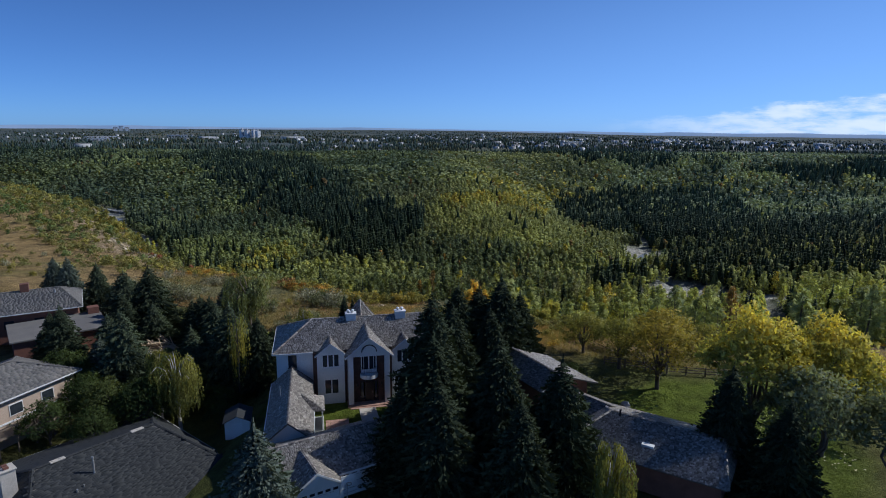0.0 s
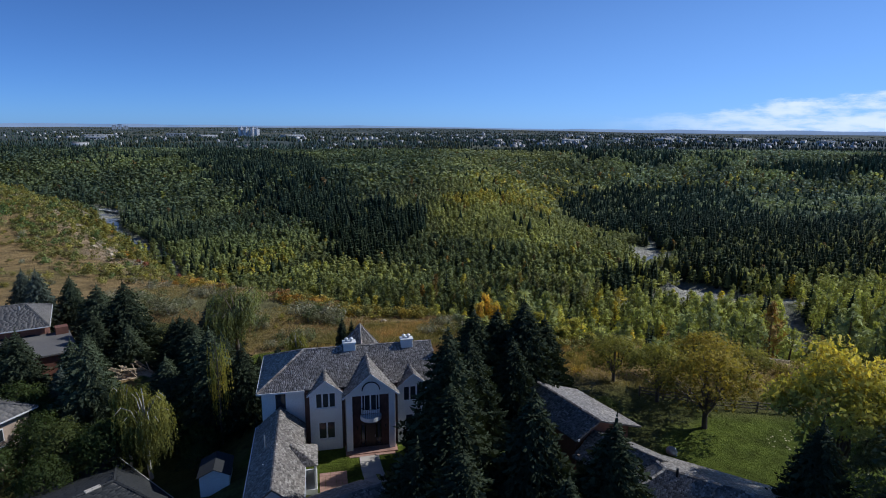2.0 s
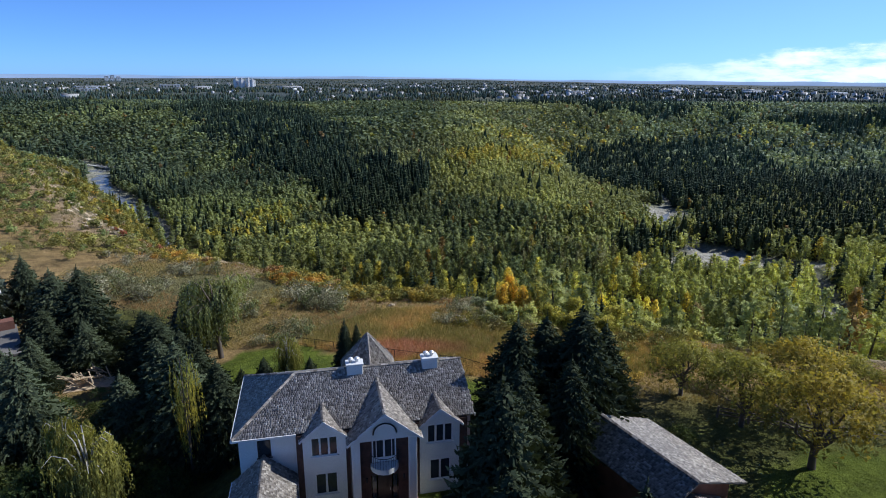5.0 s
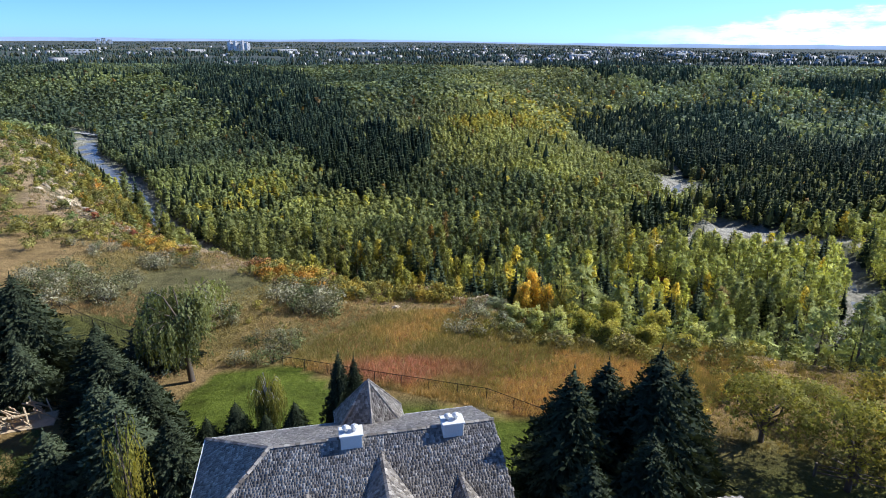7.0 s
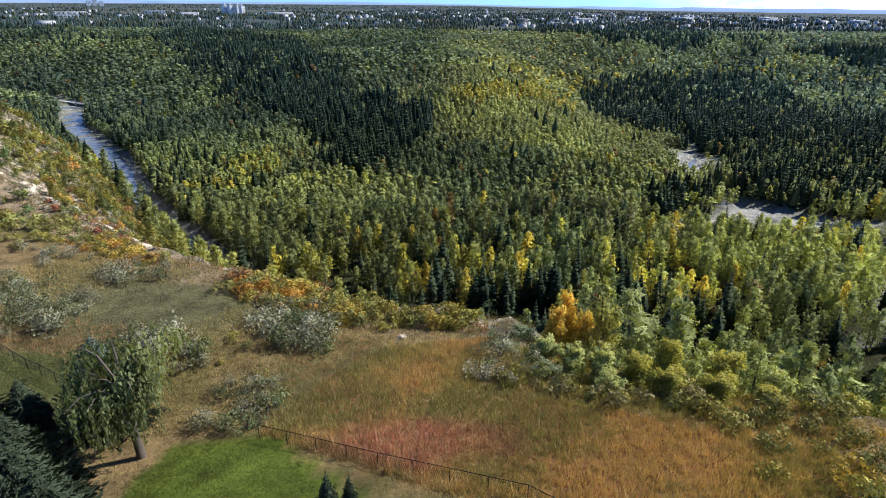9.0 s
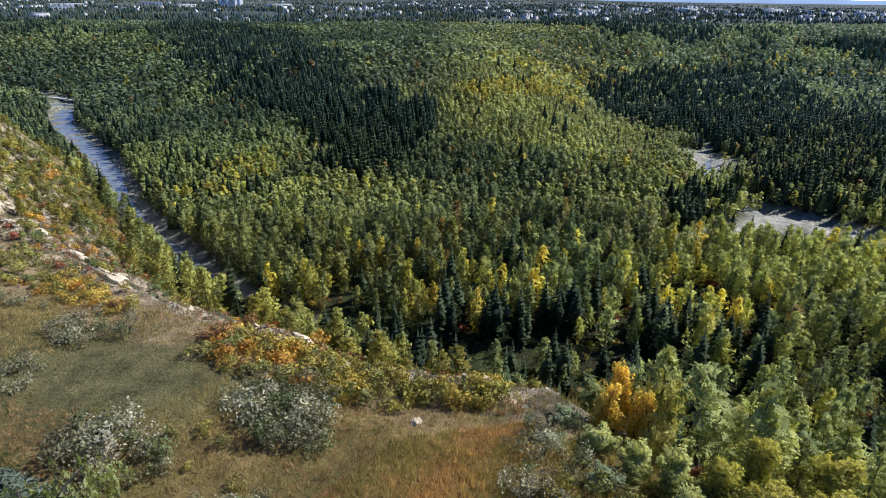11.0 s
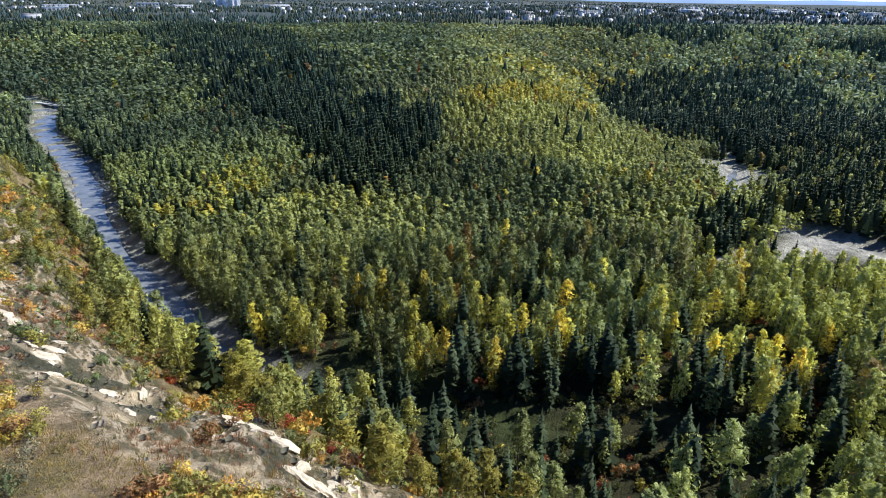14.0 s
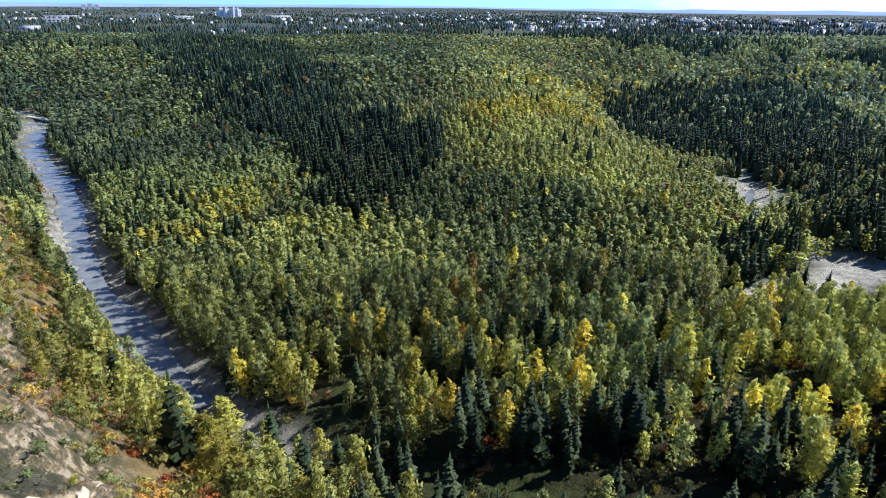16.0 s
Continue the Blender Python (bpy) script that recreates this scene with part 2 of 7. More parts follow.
def height(x, y):
    """Ground level for arrays of places."""
    x, y = np.asarray(x, float), np.asarray(y, float)
    wob = fbm(x, y, 26.0, 3) * 4.0
    d, side, _ = along(x, y, EDGE)
    d = d * -side
    # the bench on which the houses stand; it dips towards the rim
    bench = -2.4 - 0.10 * np.clip(y - 48, 0, 70) - 0.045 * np.clip(-x - 40, 0, 260) * smooth(y, 40, 110) - 0.02 * np.clip(x - 15, 0, 60)
    bench = bench - 4.3 * smooth(-x, 13, 25) * smooth(y, 52, 36) - 1.4 * smooth(-x, 16, 30) * smooth(y, 36, 52)
    bench = bench + smooth(y, 64, 84) * (3.4 * smooth(-x, 14, 32) + 0.09 * np.clip(-x - 45, 0, 105))
    bench = bench - 2.0 * smooth(x, 5, 12) * smooth(y, 66, 75)
    bench = bench + fbm(x, y, 30.0, 1) * 0.5 * smooth(y, 55, 80) + fbm(x, y, 5.0, 2) * 0.12 * smooth(y, 62, 80)
    drop = np.clip((d + wob * smooth(d, -6, 6)) / 52.0, 0, 1)
    drop = 0.35 * drop + 0.65 * drop * drop * (3 - 2 * drop)
    floor = -47.0 + fbm(x, y, 70.0, 4) * 1.2
    gully = (fbm(x, y, 11.0, 5) * 2.2 + fbm(x, y, 5.0, 9) * 0.8) * np.sin(np.pi * drop)
    near = bench * (1 - drop) + floor * drop + gully + crag(x, y, d)
    # the wooded hill and the plateau over the valley
    rd = bank(x, y)
    right = np.interp(y, [180, 230, 270, 330, 420, 540, 700], [40, 62, 88, 104, 116, 122, 150])
    hill = 29.0 * smooth(y, 196, 560) * smooth(rd, 4, 150) * smooth(right - x, -45, 75)
    rise, _, _ = along(x, y, [(66, 250), (56, 330), (30, 430), (-10, 540)])
    hill = hill + 10.0 * np.exp(-(rise / 48.0) ** 2) * smooth(y, 215, 290)
    hill = hill + 3.0 * smooth(y, 220, 330) * fbm(x, y, 110.0, 6) * smooth(rd, 20, 110)
    plate = smooth(y + 0.12 * np.abs(x - 20), 640, 830) * smooth(rd, 20, 190)
    far = np.clip(floor + hill, -60, 0) * (1 - plate) + (-12.0 + fbm(x, y, 240.0, 7) * 2.2) * plate
    far = far + 13.0 * smooth(np.hypot(x, y), 2300, 4300) - 26.0 * smooth(x, -300, 2000) * smooth(np.hypot(x, y), 1300, 3800)
    blend = smooth(d, 40, 60)
    z = np.where(d > 0, near * (1 - blend) + far * blend, bench)
    # the river's bed
    bed = smooth(rd, 4.5, -3.5)
    return z * (1 - bed) + (-49.6 + 0.25 * fbm(x, y, 6.0, 8)) * bed


def level(x, y):
    return float(height(np.array([x]), np.array([y]))[0])

# ---- building tools ----
def mesh_of(name, verts, faces, mats, tint=None, which=None, normals=None):
    """A mesh out of arrays of places and triangles."""
    me = bpy.data.meshes.new(name)
    verts, faces = np.asarray(verts, np.float32), np.asarray(faces, np.int32)
    me.vertices.add(len(verts))
    me.vertices.foreach_set("co", verts.ravel())
    k = faces.shape[1]
    me.loops.add(faces.size)
    me.loops.foreach_set("vertex_index", faces.ravel())
    me.polygons.add(len(faces))
    me.polygons.foreach_set("loop_start", np.arange(0, faces.size, k, dtype=np.int32))
    if which is not None:
        me.polygons.foreach_set("material_index", np.asarray(which, np.int32))
    for m in mats:
        me.materials.append(m)
    if tint is not None:
        at = me.color_attributes.new("tint", "FLOAT_COLOR", "POINT")
        rgba = np.ones((len(verts), 4), np.float32)
        rgba[:, :3] = tint
        at.data.foreach_set("color", rgba.ravel())
    me.update()
    if normals is not None:
        at = me.attributes.new("custom_normal", "FLOAT_VECTOR", "POINT")
        at.data.foreach_set("vector", np.asarray(normals, np.float32).ravel())
    return me


def rounded(V, F, W, bulge=0.9, mid=0.45):
    """Smooth normals for a crown: each leaf leans towards the outside of the crown, wood keeps its own."""
    tri = V[F]
    geo = np.cross(tri[:, 1] - tri[:, 0], tri[:, 2] - tri[:, 0])
    geo /= np.linalg.norm(geo, axis=1)[:, None] + 1e-12
    c = tri.mean(1)
    out = c - np.array((0.0, 0.0, mid))
    out[:, 2] *= 0.55
    out /= np.linalg.norm(out, axis=1)[:, None] + 1e-9
    N = np.zeros_like(V)
    leaf = W == 0
    turn = leaf & ((geo * out).sum(1) < 0)
    F = F.copy()
    F[turn] = F[turn][:, ::-1]
    geo[turn] *= -1
    n = np.where(leaf[:, None], geo + bulge * out, geo)
    for k in range(3):
        np.add.at(N, F[:, k], n)
    N /= np.linalg.norm(N, axis=1)[:, None] + 1e-9
    return F, N


def part(name, bm, material, parent, label=""):
    """Link a bmesh as one mesh object under a thing or a part."""
    me = bpy.data.meshes.new(name)
    bmesh.ops.recalc_face_normals(bm, faces=bm.faces)
    bm.to_mesh(me)
    bm.free()
    me.materials.append(material)
    ob = new(name, me)
    ob.parent = parent
    return tagged(ob, label)


def thing(name, m, label, category, group="", kind=""):
    ob = new(name)
    ob.empty_display_size = 0.3
    ob.matrix_basis = m
    return tagged(ob, label, category, group, kind)


def boxes(*spans, bevel=0.0):
    """A bmesh of boxes, each x0, x1, y0, y1, z0, z1."""
    bm = bmesh.new()
    for x0, x1, y0, y1, z0, z1 in spans:
        m = Matrix.Translation(((x0 + x1) / 2, (y0 + y1) / 2, (z0 + z1) / 2)) @ Matrix.Diagonal((x1 - x0, y1 - y0, z1 - z0, 1))
        bmesh.ops.create_cube(bm, size=1.0, matrix=m)
    if bevel:
        bmesh.ops.bevel(bm, geom=bm.edges[:], offset=bevel, segments=1, affect="EDGES")
    return bm


def solid(outline, depth):
    """A bmesh: a flat outline of places, thickened by the vector depth."""
    bm = bmesh.new()
    a = [bm.verts.new(p) for p in outline]
    b = [bm.verts.new(Vector(p) + Vector(depth)) for p in outline]
    bm.faces.new(a)
    bm.faces.new(b[::-1])
    n = len(a)
    for i in range(n):
        bm.faces.new((a[i], b[i], b[(i + 1) % n], a[(i + 1) % n]))
    return bm


def rod(points, radii, sides=7, bm=None):
    """A round bar along a line of places."""
    bm = bm or bmesh.new()
    rings = []
    for i, p in enumerate(points):
        p = Vector(p)
        d = Vector(points[min(i + 1, len(points) - 1)]) - Vector(points[max(i - 1, 0)])
        q = d.to_track_quat("Z", "Y")
        r = radii[i] if isinstance(radii, (list, tuple)) else radii
        rings.append([bm.verts.new(p + q @ Vector((r * math.cos(6.2832 * k / sides), r * math.sin(6.2832 * k / sides), 0))) for k in range(sides)])
    for a, b in zip(rings[:-1], rings[1:]):
        for k in range(sides):
            bm.faces.new((a[k], a[(k + 1) % sides], b[(k + 1) % sides], b[k]))
    bm.faces.new(rings[0][::-1])
    bm.faces.new(rings[-1])
    return bm


# ---- trees, as unit shapes one metre high: places, triangles, 0 leaf or 1 wood ----
def spruce_shape(rng, layers, tips, wide, feather=0):
    V, F, W = [], [], []

    def tri(a, b, c):
        n = len(V)
        V.extend((a, b, c))
        F.append((n, n + 1, n + 2))
        W.append(0)

    for i in range(layers):
        f = i / (layers - 1)
        z = 0.06 + 0.90 * f ** 0.92
        r = wide * (1 - f) ** 0.8 + 0.012
        turn = rng.uniform(0, 6.28)
        k = max(4, int(round(tips * (1 - 0.45 * f))))
        for j in range(k):
            a = turn + 6.2832 * (j + rng.uniform(-0.35, 0.35)) / k
            rr = r * rng.uniform(0.55, 1.25)
            droop = rr * rng.uniform(0.12, 0.5) * (1 - 0.6 * f)
            zz = z + rng.uniform(-0.012, 0.012)
            c, s = math.cos(a), math.sin(a)
            w = min(0.5 * rr, 2.6 * rr / k + 0.012)
            root = np.array((0.0, 0.0, zz + 0.25 * rr))
            tip = np.array((c * rr, s * rr, zz - droop + 0.06 * rr))
            mid = np.array((c * rr * 0.55, s * rr * 0.55, zz - 0.45 * droop + 0.05 * rr))
            side = np.array((-s, c, 0.0)) * w
            dip = np.array((0, 0, -0.35 * w))
            tri(root, mid + side + dip, tip)
            tri(root, tip, mid - side + dip)
            for q in range(feather):
                t = rng.uniform(0.35, 1.0)
                base = root * (1 - t) + tip * t
                sg = rng.choice((-1, 1))
                out = np.array((c, s, 0)) * rng.uniform(0.15, 0.35) * rr + np.array((-s, c, 0)) * sg * rng.uniform(0.15, 0.5) * w * 1.6
                hang = np.array((0, 0, -rng.uniform(0.05, 0.22) * rr))
                tri(base, base + out + hang * 0.4, base + out * 0.55 + hang * 1.6)
    core = 5 if layers < 12 else 7
    for j in range(core):
        a0, a1 = 6.2832 * j / core, 6.2832 * (j + 1) / core
        q = wide * (0.86 if layers < 12 else 0.62)
        tri(np.array((0, 0, 0.9)), np.array((q * math.cos(a0), q * math.sin(a0), 0.1)), np.array((q * math.cos(a1), q * math.sin(a1), 0.1)))
    for j in range(3):
        a = 2.09 * j
        tri(np.array((0, 0, 1.03)), np.array((0.018 * math.cos(a), 0.018 * math.sin(a), 0.9)), np.array((0.018 * math.cos(a + 2.09), 0.018 * math.sin(a + 2.09), 0.9)))
    wood(V, F, W, [(0, 0, -0.03), (0, 0, 0.14 if layers < 12 else 0.9)], [0.018, 0.012 if layers < 12 else 0.003], 3 if layers < 12 else 6)
    return np.array(V), np.array(F), np.array(W)


def wood(V, F, W, pts, radii, sides=4):
    n0 = len(V)
    for p, r in zip(pts, radii):
        for k in range(sides):
            V.append((p[0] + r * math.cos(6.2832 * k / sides), p[1] + r * math.sin(6.2832 * k / sides), p[2]))
    for i in range(len(pts) - 1):
        for k in range(sides):
            a, b = n0 + i * sides + k, n0 + i * sides + (k + 1) % sides
            F.extend(((a, b, b + sides), (a, b + sides, a + sides)))
            W.extend((1, 1))


def leaf_tris(V, F, W, rng, centre, radius, count, size, flat=1.0, hang=0.0):
    """Loose leaves over and within a clump."""
    d = rng.normal(size=(count, 3))
    d /= np.linalg.norm(d, axis=1)[:, None]
    rad = np.asarray(radius) * rng.uniform(0.62, 1.06, (count, 1)) * np.array((1, 1, flat))
    p = np.asarray(centre) + d * rad
    p[:, 2] -= hang * rng.uniform(0, 1, count)
    nrm = 0.55 * d + rng.normal(size=(count, 3)) * 0.75
    nrm[:, 2] += 0.25
    nrm /= np.linalg.norm(nrm, axis=1)[:, None] + 1e-9
    up = rng.normal(size=(count, 3))
    if hang:
        up[:, :2] *= 0.25
        up[:, 2] = -1.0
    a = np.cross(nrm, up)
    a /= np.linalg.norm(a, axis=1)[:, None] + 1e-9
    b = np.cross(nrm, a)
    s = size * rng.uniform(0.6, 1.35, (count, 1))
    long = 5.0 if hang else 1.0
    n0 = len(V)
    tri = np.stack((p - a * s - b * s * 0.6 * long, p + a * s - b * s * 0.5 * long, p + b * s * 1.0 * long + a * s * rng.uniform(-0.5, 0.5, (count, 1))), 1)
    V.extend(map(tuple, tri.reshape(-1, 3)))
    F.extend((n0 + 3 * i, n0 + 3 * i + 1, n0 + 3 * i + 2) for i in range(count))
    W.extend([0] * count)


def poplar_shape(rng, clumps, leaves, size, wide=0.2, low=0.28):
    """An upright poplar or aspen."""
    V, F, W = [], [], []
    for i in range(clumps):
        f = (i + rng.uniform(0, 0.8)) / clumps
        z = low + (0.90 - low) * f ** 0.9
        r = wide * (0.25 + 0.9 * math.sin(math.pi * min(1.0, 0.25 + 0.72 * f)) ** 1.2) * rng.uniform(0.34, 0.62)
        a = rng.uniform(0, 6.28)
        off = wide * rng.uniform(0.25, 0.85) * (1 - 0.8 * f)
        leaf_tris(V, F, W, rng, (off * math.cos(a), off * math.sin(a), z), r, leaves // clumps, size * rng.uniform(0.8, 1.15), rng.uniform(1.3, 2.3))
    wood(V, F, W, [(0, 0, -0.03), (0.01, 0, 0.45), (0, 0.01, 0.85)], [0.016, 0.011, 0.003], 4)
    return np.array(V), np.array(F), np.array(W)


def round_shape(rng, clumps, leaves, size, wide=0.42, low=0.35, limbs=5, hang=0.0, trunk=0.03):
    """A spreading tree with limbs that part from a short trunk."""
    V, F, W = [], [], []
    wood(V, F, W, [(0, 0, -0.03), (0.01, 0, low * 0.6)], [trunk, trunk * 0.75], 6)
    spots = []
    for i in range(clumps):
        a = 2.39996 * i + rng.uniform(-0.4, 0.4)
        f = (i + 0.5) / clumps
        rr = wide * math.sqrt(f) * rng.uniform(0.75, 1.0)
        z = low + (0.93 - low) * (1 - 0.62 * (rr / wide) ** 1.6) * rng.uniform(0.72, 1.02)
        spots.append((rr * math.cos(a), rr * math.sin(a), z))
    for i, s in enumerate(spots):
        leaf_tris(V, F, W, rng, s, wide * rng.uniform(0.13, 0.34), leaves // clumps, size, rng.uniform(0.7, 1.1), hang)
        if i % max(1, clumps // max(1, limbs)) == 0:
            fork = low * rng.uniform(0.45, 0.75)
            wob = rng.normal(size=2) * 0.03
            wood(V, F, W, [(0, 0, fork), (s[0] * 0.28 + wob[0], s[1] * 0.28 + wob[1], fork + (s[2] - fork) * 0.42), (s[0] * 0.62 - wob[0], s[1] * 0.62 - wob[1], fork + (s[2] - fork) * 0.75), (s[0] * 0.95, s[1] * 0.95, s[2])], [trunk * 0.62, trunk * 0.42, trunk * 0.26, trunk * 0.07], 5)
    return np.array(V), np.array(F), np.array(W)


def planted(name, shapes, places, sizes, widths, tints, mats, rng, label, category, bulge=0.9):
    """Many trees of one kind as one mesh of kind stuff."""
    Vs, Fs, Ts, Ws, Ns, base = [], [], [], [], [], 0
    pick = rng.integers(0, len(shapes), len(places))
    for k, (V, F, W) in enumerate(shapes):
        sel = np.nonzero(pick == k)[0]
        if not len(sel):
            continue
        F, N = rounded(V, F, W, bulge)
        a = rng.uniform(0, 6.2832, len(sel))
        ca, sa = np.cos(a)[:, None], np.sin(a)[:, None]
        h, w = sizes[sel][:, None], (sizes[sel] * widths[sel])[:, None]
        lean = rng.normal(size=(len(sel), 2)) * 0.035
        X = (V[None, :, 0] * ca - V[None, :, 1] * sa) * w + places[sel, 0][:, None] + lean[:, 0:1] * V[None, :, 2] * h
        Y = (V[None, :, 0] * sa + V[None, :, 1] * ca) * w + places[sel, 1][:, None] + lean[:, 1:2] * V[None, :, 2] * h
        Z = V[None, :, 2] * h + places[sel, 2][:, None]
        Vs.append(np.stack((X, Y, Z), -1).reshape(-1, 3))
        off = base + np.arange(len(sel))[:, None, None] * len(V)
        Fs.append((F[None] + off).reshape(-1, 3))
        Ts.append(np.repeat(tints[sel], len(V), 0))
        Ws.append(np.tile(W, len(sel)))
        Ns.append(np.stack((N[None, :, 0] * ca - N[None, :, 1] * sa, N[None, :, 0] * sa + N[None, :, 1] * ca, np.repeat(N[None, :, 2], len(sel), 0)), -1).reshape(-1, 3))
        base += len(sel) * len(V)
    me = mesh_of(name, np.concatenate(Vs), np.concatenate(Fs), mats, np.concatenate(Ts), np.concatenate(Ws), np.concatenate(Ns))
    return tagged(new(name, me), label, category, "", "stuff")

# ---- ground ----
def spread(lo, hi, step, end_lo, end_hi, grow=1.09):
    mid = list(np.arange(lo, hi + 0.01, step))
    s, x, up = step, hi, []
    while x < end_hi:
        s = min(s * grow, 160.0)
        x += s
        up.append(x)
    s, x, down = step, lo, []
    while x > end_lo:
        s = min(s * grow, 160.0)
        x -= s
        down.append(x)
    return np.array(down[::-1] + mid + up)


gx = spread(-80, 10, 1.0, -4700, 4700, 1.06)
gy = spread(70, 140, 1.0, -4700, 4850, 1.06)
GX, GY = np.meshgrid(gx, gy)
GZ = height(GX, GY)


def inside(x, y, poly):
    c = np.zeros(x.shape, bool)
    n = len(poly)
    for i in range(n):
        (x0, y0), (x1, y1) = poly[i], poly[(i + 1) % n]
        if y0 == y1:
            continue
        c ^= ((y0 > y) != (y1 > y)) & (x < (x1 - x0) * (y - y0) / (y1 - y0) + x0)
    return c


LAWN = [(-17, 30), (-16, 40), (-26, 43), (-28, 50), (-25, 62), (-17, 62), (-8, 54), (8, 50), (14, 48), (14, 40), (16, 24), (0, 18), (-6, 20)]
SIDE_LAWN = [(22, 20), (26, 34), (34, 40), (46, 38), (48, 20), (40, 8), (30, 10)]
LEFT_LAWN = [(-60, 60), (-56, 75), (-40, 76), (-34, 66), (-34, 58)]
MEADOW = [(-18, 62), (-15.5, 69), (-9, 78), (3.5, 80.5), (1.5, 73.5), (1, 69), (10, 66), (25, 62), (30, 58), (22, 52), (10, 49.5), (-6, 56)]


def crusted(x, y):
    """Where a pale sandy crust lies bare along the scarp."""
    rough = 0.55 * fbm(x, y, 3.2, 24) + 0.3 * fbm(x, y, 9.0, 25)
    p = np.zeros(np.shape(x))
    for cx, cy, rx, ry in ((-38, 108, 6, 2.0), (-30, 112, 6, 2.6), (-33, 118.5, 4, 1.6), (-20.5, 105, 4, 1.8), (-16.5, 108, 4, 1.6), (-45.5, 122, 1.6, 4), (-50, 116.5, 5, 1.2), (-57, 122.5, 2.6, 1.6), (-70, 135, 3, 1.8), (-77.5, 143, 4.5, 2), (-27, 102, 3.5, 1.3), (-92, 160, 5, 2), (-102, 167, 3, 2), (-31, 99.5, 4, 1.0)):
        p = np.maximum(p, smooth(np.hypot((x - cx) / rx, (y - cy) / ry) + rough, 1.1, 0.75))
    return p


def dark_face(x, y):
    """Where the clay is overgrown with grey-green moss and low sage."""
    rough = 0.4 * fbm(x, y, 4.0, 26)
    p = np.zeros(np.shape(x))
    for cx, cy, rx, ry in ((-52, 121, 8, 5), (-41, 114, 6, 3), (-64, 131, 6, 4), (-26, 108, 5, 2.5)):
        p = np.maximum(p, smooth(np.hypot((x - cx) / rx, (y - cy) / ry) + rough, 1.2, 0.8))
    return p


def land_cover(x, y):
    """The colour of the ground at each place, hazed bluish far off."""
    d, side, _ = along(x, y, EDGE)
    d = d * -side
    rd = bank(x, y)
    td, _, _ = along(x, y, TRACK)
    n1, n2 = fbm(x, y, 9.0, 11)[..., None], fbm(x, y, 3.0, 12)[..., None]
    far = np.hypot(x, y)

    def mixed(base, col, mask):
        m = np.clip(mask, 0, 1)[..., None]
        return base * (1 - m) + np.array(col) * m

    c = np.zeros(x.shape + (3,)) + np.array((0.38, 0.27, 0.13))
    c = mixed(c, (0.25, 0.205, 0.085), smooth(fbm(x, y, 14.0, 13), -0.1, 0.6))
    c = mixed(c, (0.085, 0.12, 0.03), 0.75 * smooth(y, 52, 40))
    # rank grass with rusty patches
    mead = inside(x, y, MEADOW)
    c = np.where(mead[..., None], np.array((0.40, 0.27, 0.12)) * (1 + 0.15 * n1), c)
    c = np.where((mead & (fbm(x, y, 8.0, 14) > 0.25))[..., None], np.array((0.36, 0.18, 0.09)), c)
    # mown grass
    for poly in (LAWN, SIDE_LAWN):
        c = np.where(inside(x, y, poly)[..., None], np.array((0.145, 0.190, 0.030)) * (1 + 0.12 * n1), c)
    c = np.where(inside(x, y, LEFT_LAWN)[..., None], np.array((0.16, 0.17, 0.06)), c)
    c = mixed(c, (0.30, 0.20, 0.145), smooth(np.hypot((x + 35) / 4.2, (y - 63) / 2.2) + 0.3 * n2[..., 0], 1.2, 0.9))
    # the trodden knoll, then the broken clay face
    c = mixed(c, (0.20, 0.185, 0.088), smooth(np.hypot((x + 38) / 1.4, y - 88), 15, 9) * smooth(d, 2, -4))
    clay = smooth(d, -3, 1) * smooth(d, 34, 20)
    c = mixed(c, (0.21, 0.17, 0.11), clay * (0.7 + 0.25 * n1[..., 0]))
    c = mixed(c, (0.085, 0.084, 0.062), clay * smooth(fbm(x, y, 10.0, 16), -0.25, 0.15) * smooth(d, 1, 4))
    c = mixed(c, (0.10, 0.105, 0.05), clay * smooth(fbm(x, y, 6.0, 22), 0.1, 0.4))
    rib = 1.0 - 2.2 * np.abs(fbm(x + 0.5 * y, y, 7.0, 19))
    c = mixed(c, (0.50, 0.42, 0.315), clay * smooth(d, 20, 9) * smooth(rib + 0.5 * n2[..., 0], 0.72, 0.98))
    c = mixed(c, (0.46, 0.345, 0.225), smooth(np.abs(d + 0.8 + 2.0 * n1[..., 0]), 5.0, 1.5) * smooth(-x, 2, 8) * smooth(fbm(x, y, 8.0, 23), -0.6, 0.0))
    c = mixed(c, (0.085, 0.088, 0.062), dark_face(x, y))
    c = mixed(c, (0.62, 0.50, 0.35), crusted(x, y))
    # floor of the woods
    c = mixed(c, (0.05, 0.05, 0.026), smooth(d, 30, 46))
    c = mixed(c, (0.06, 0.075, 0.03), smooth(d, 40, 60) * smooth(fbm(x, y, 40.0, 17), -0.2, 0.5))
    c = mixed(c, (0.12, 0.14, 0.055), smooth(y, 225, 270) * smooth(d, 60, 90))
    # shingle beside the river, and the track
    c = mixed(c, (0.46, 0.45, 0.43), smooth(rd, 3.0, 0.5) * smooth(d, 25, 40) * np.maximum(smooth(-x, 25, 45), smooth(x, 90, 115)) * (0.85 + 0.15 * n2[..., 0]))
    c = mixed(c, (0.66, 0.63, 0.57), smooth(td, 4.5, 2.8))
    c = mixed(c, (0.42, 0.41, 0.39), np.maximum(smooth(np.hypot((x - 122) / 1.4, y - 246), 13, 9), smooth(np.hypot(x - 131, (y - 332) / 1.4), 15, 11)))
    c = mixed(c, (0.36, 0.26, 0.19), smooth(np.hypot(x - 54, (y - 177) * 1.1), 7, 3) * 0.8)
    # open country and suburbs beyond; haze is put in as a bluish ground colour
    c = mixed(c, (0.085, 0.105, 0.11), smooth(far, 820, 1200))
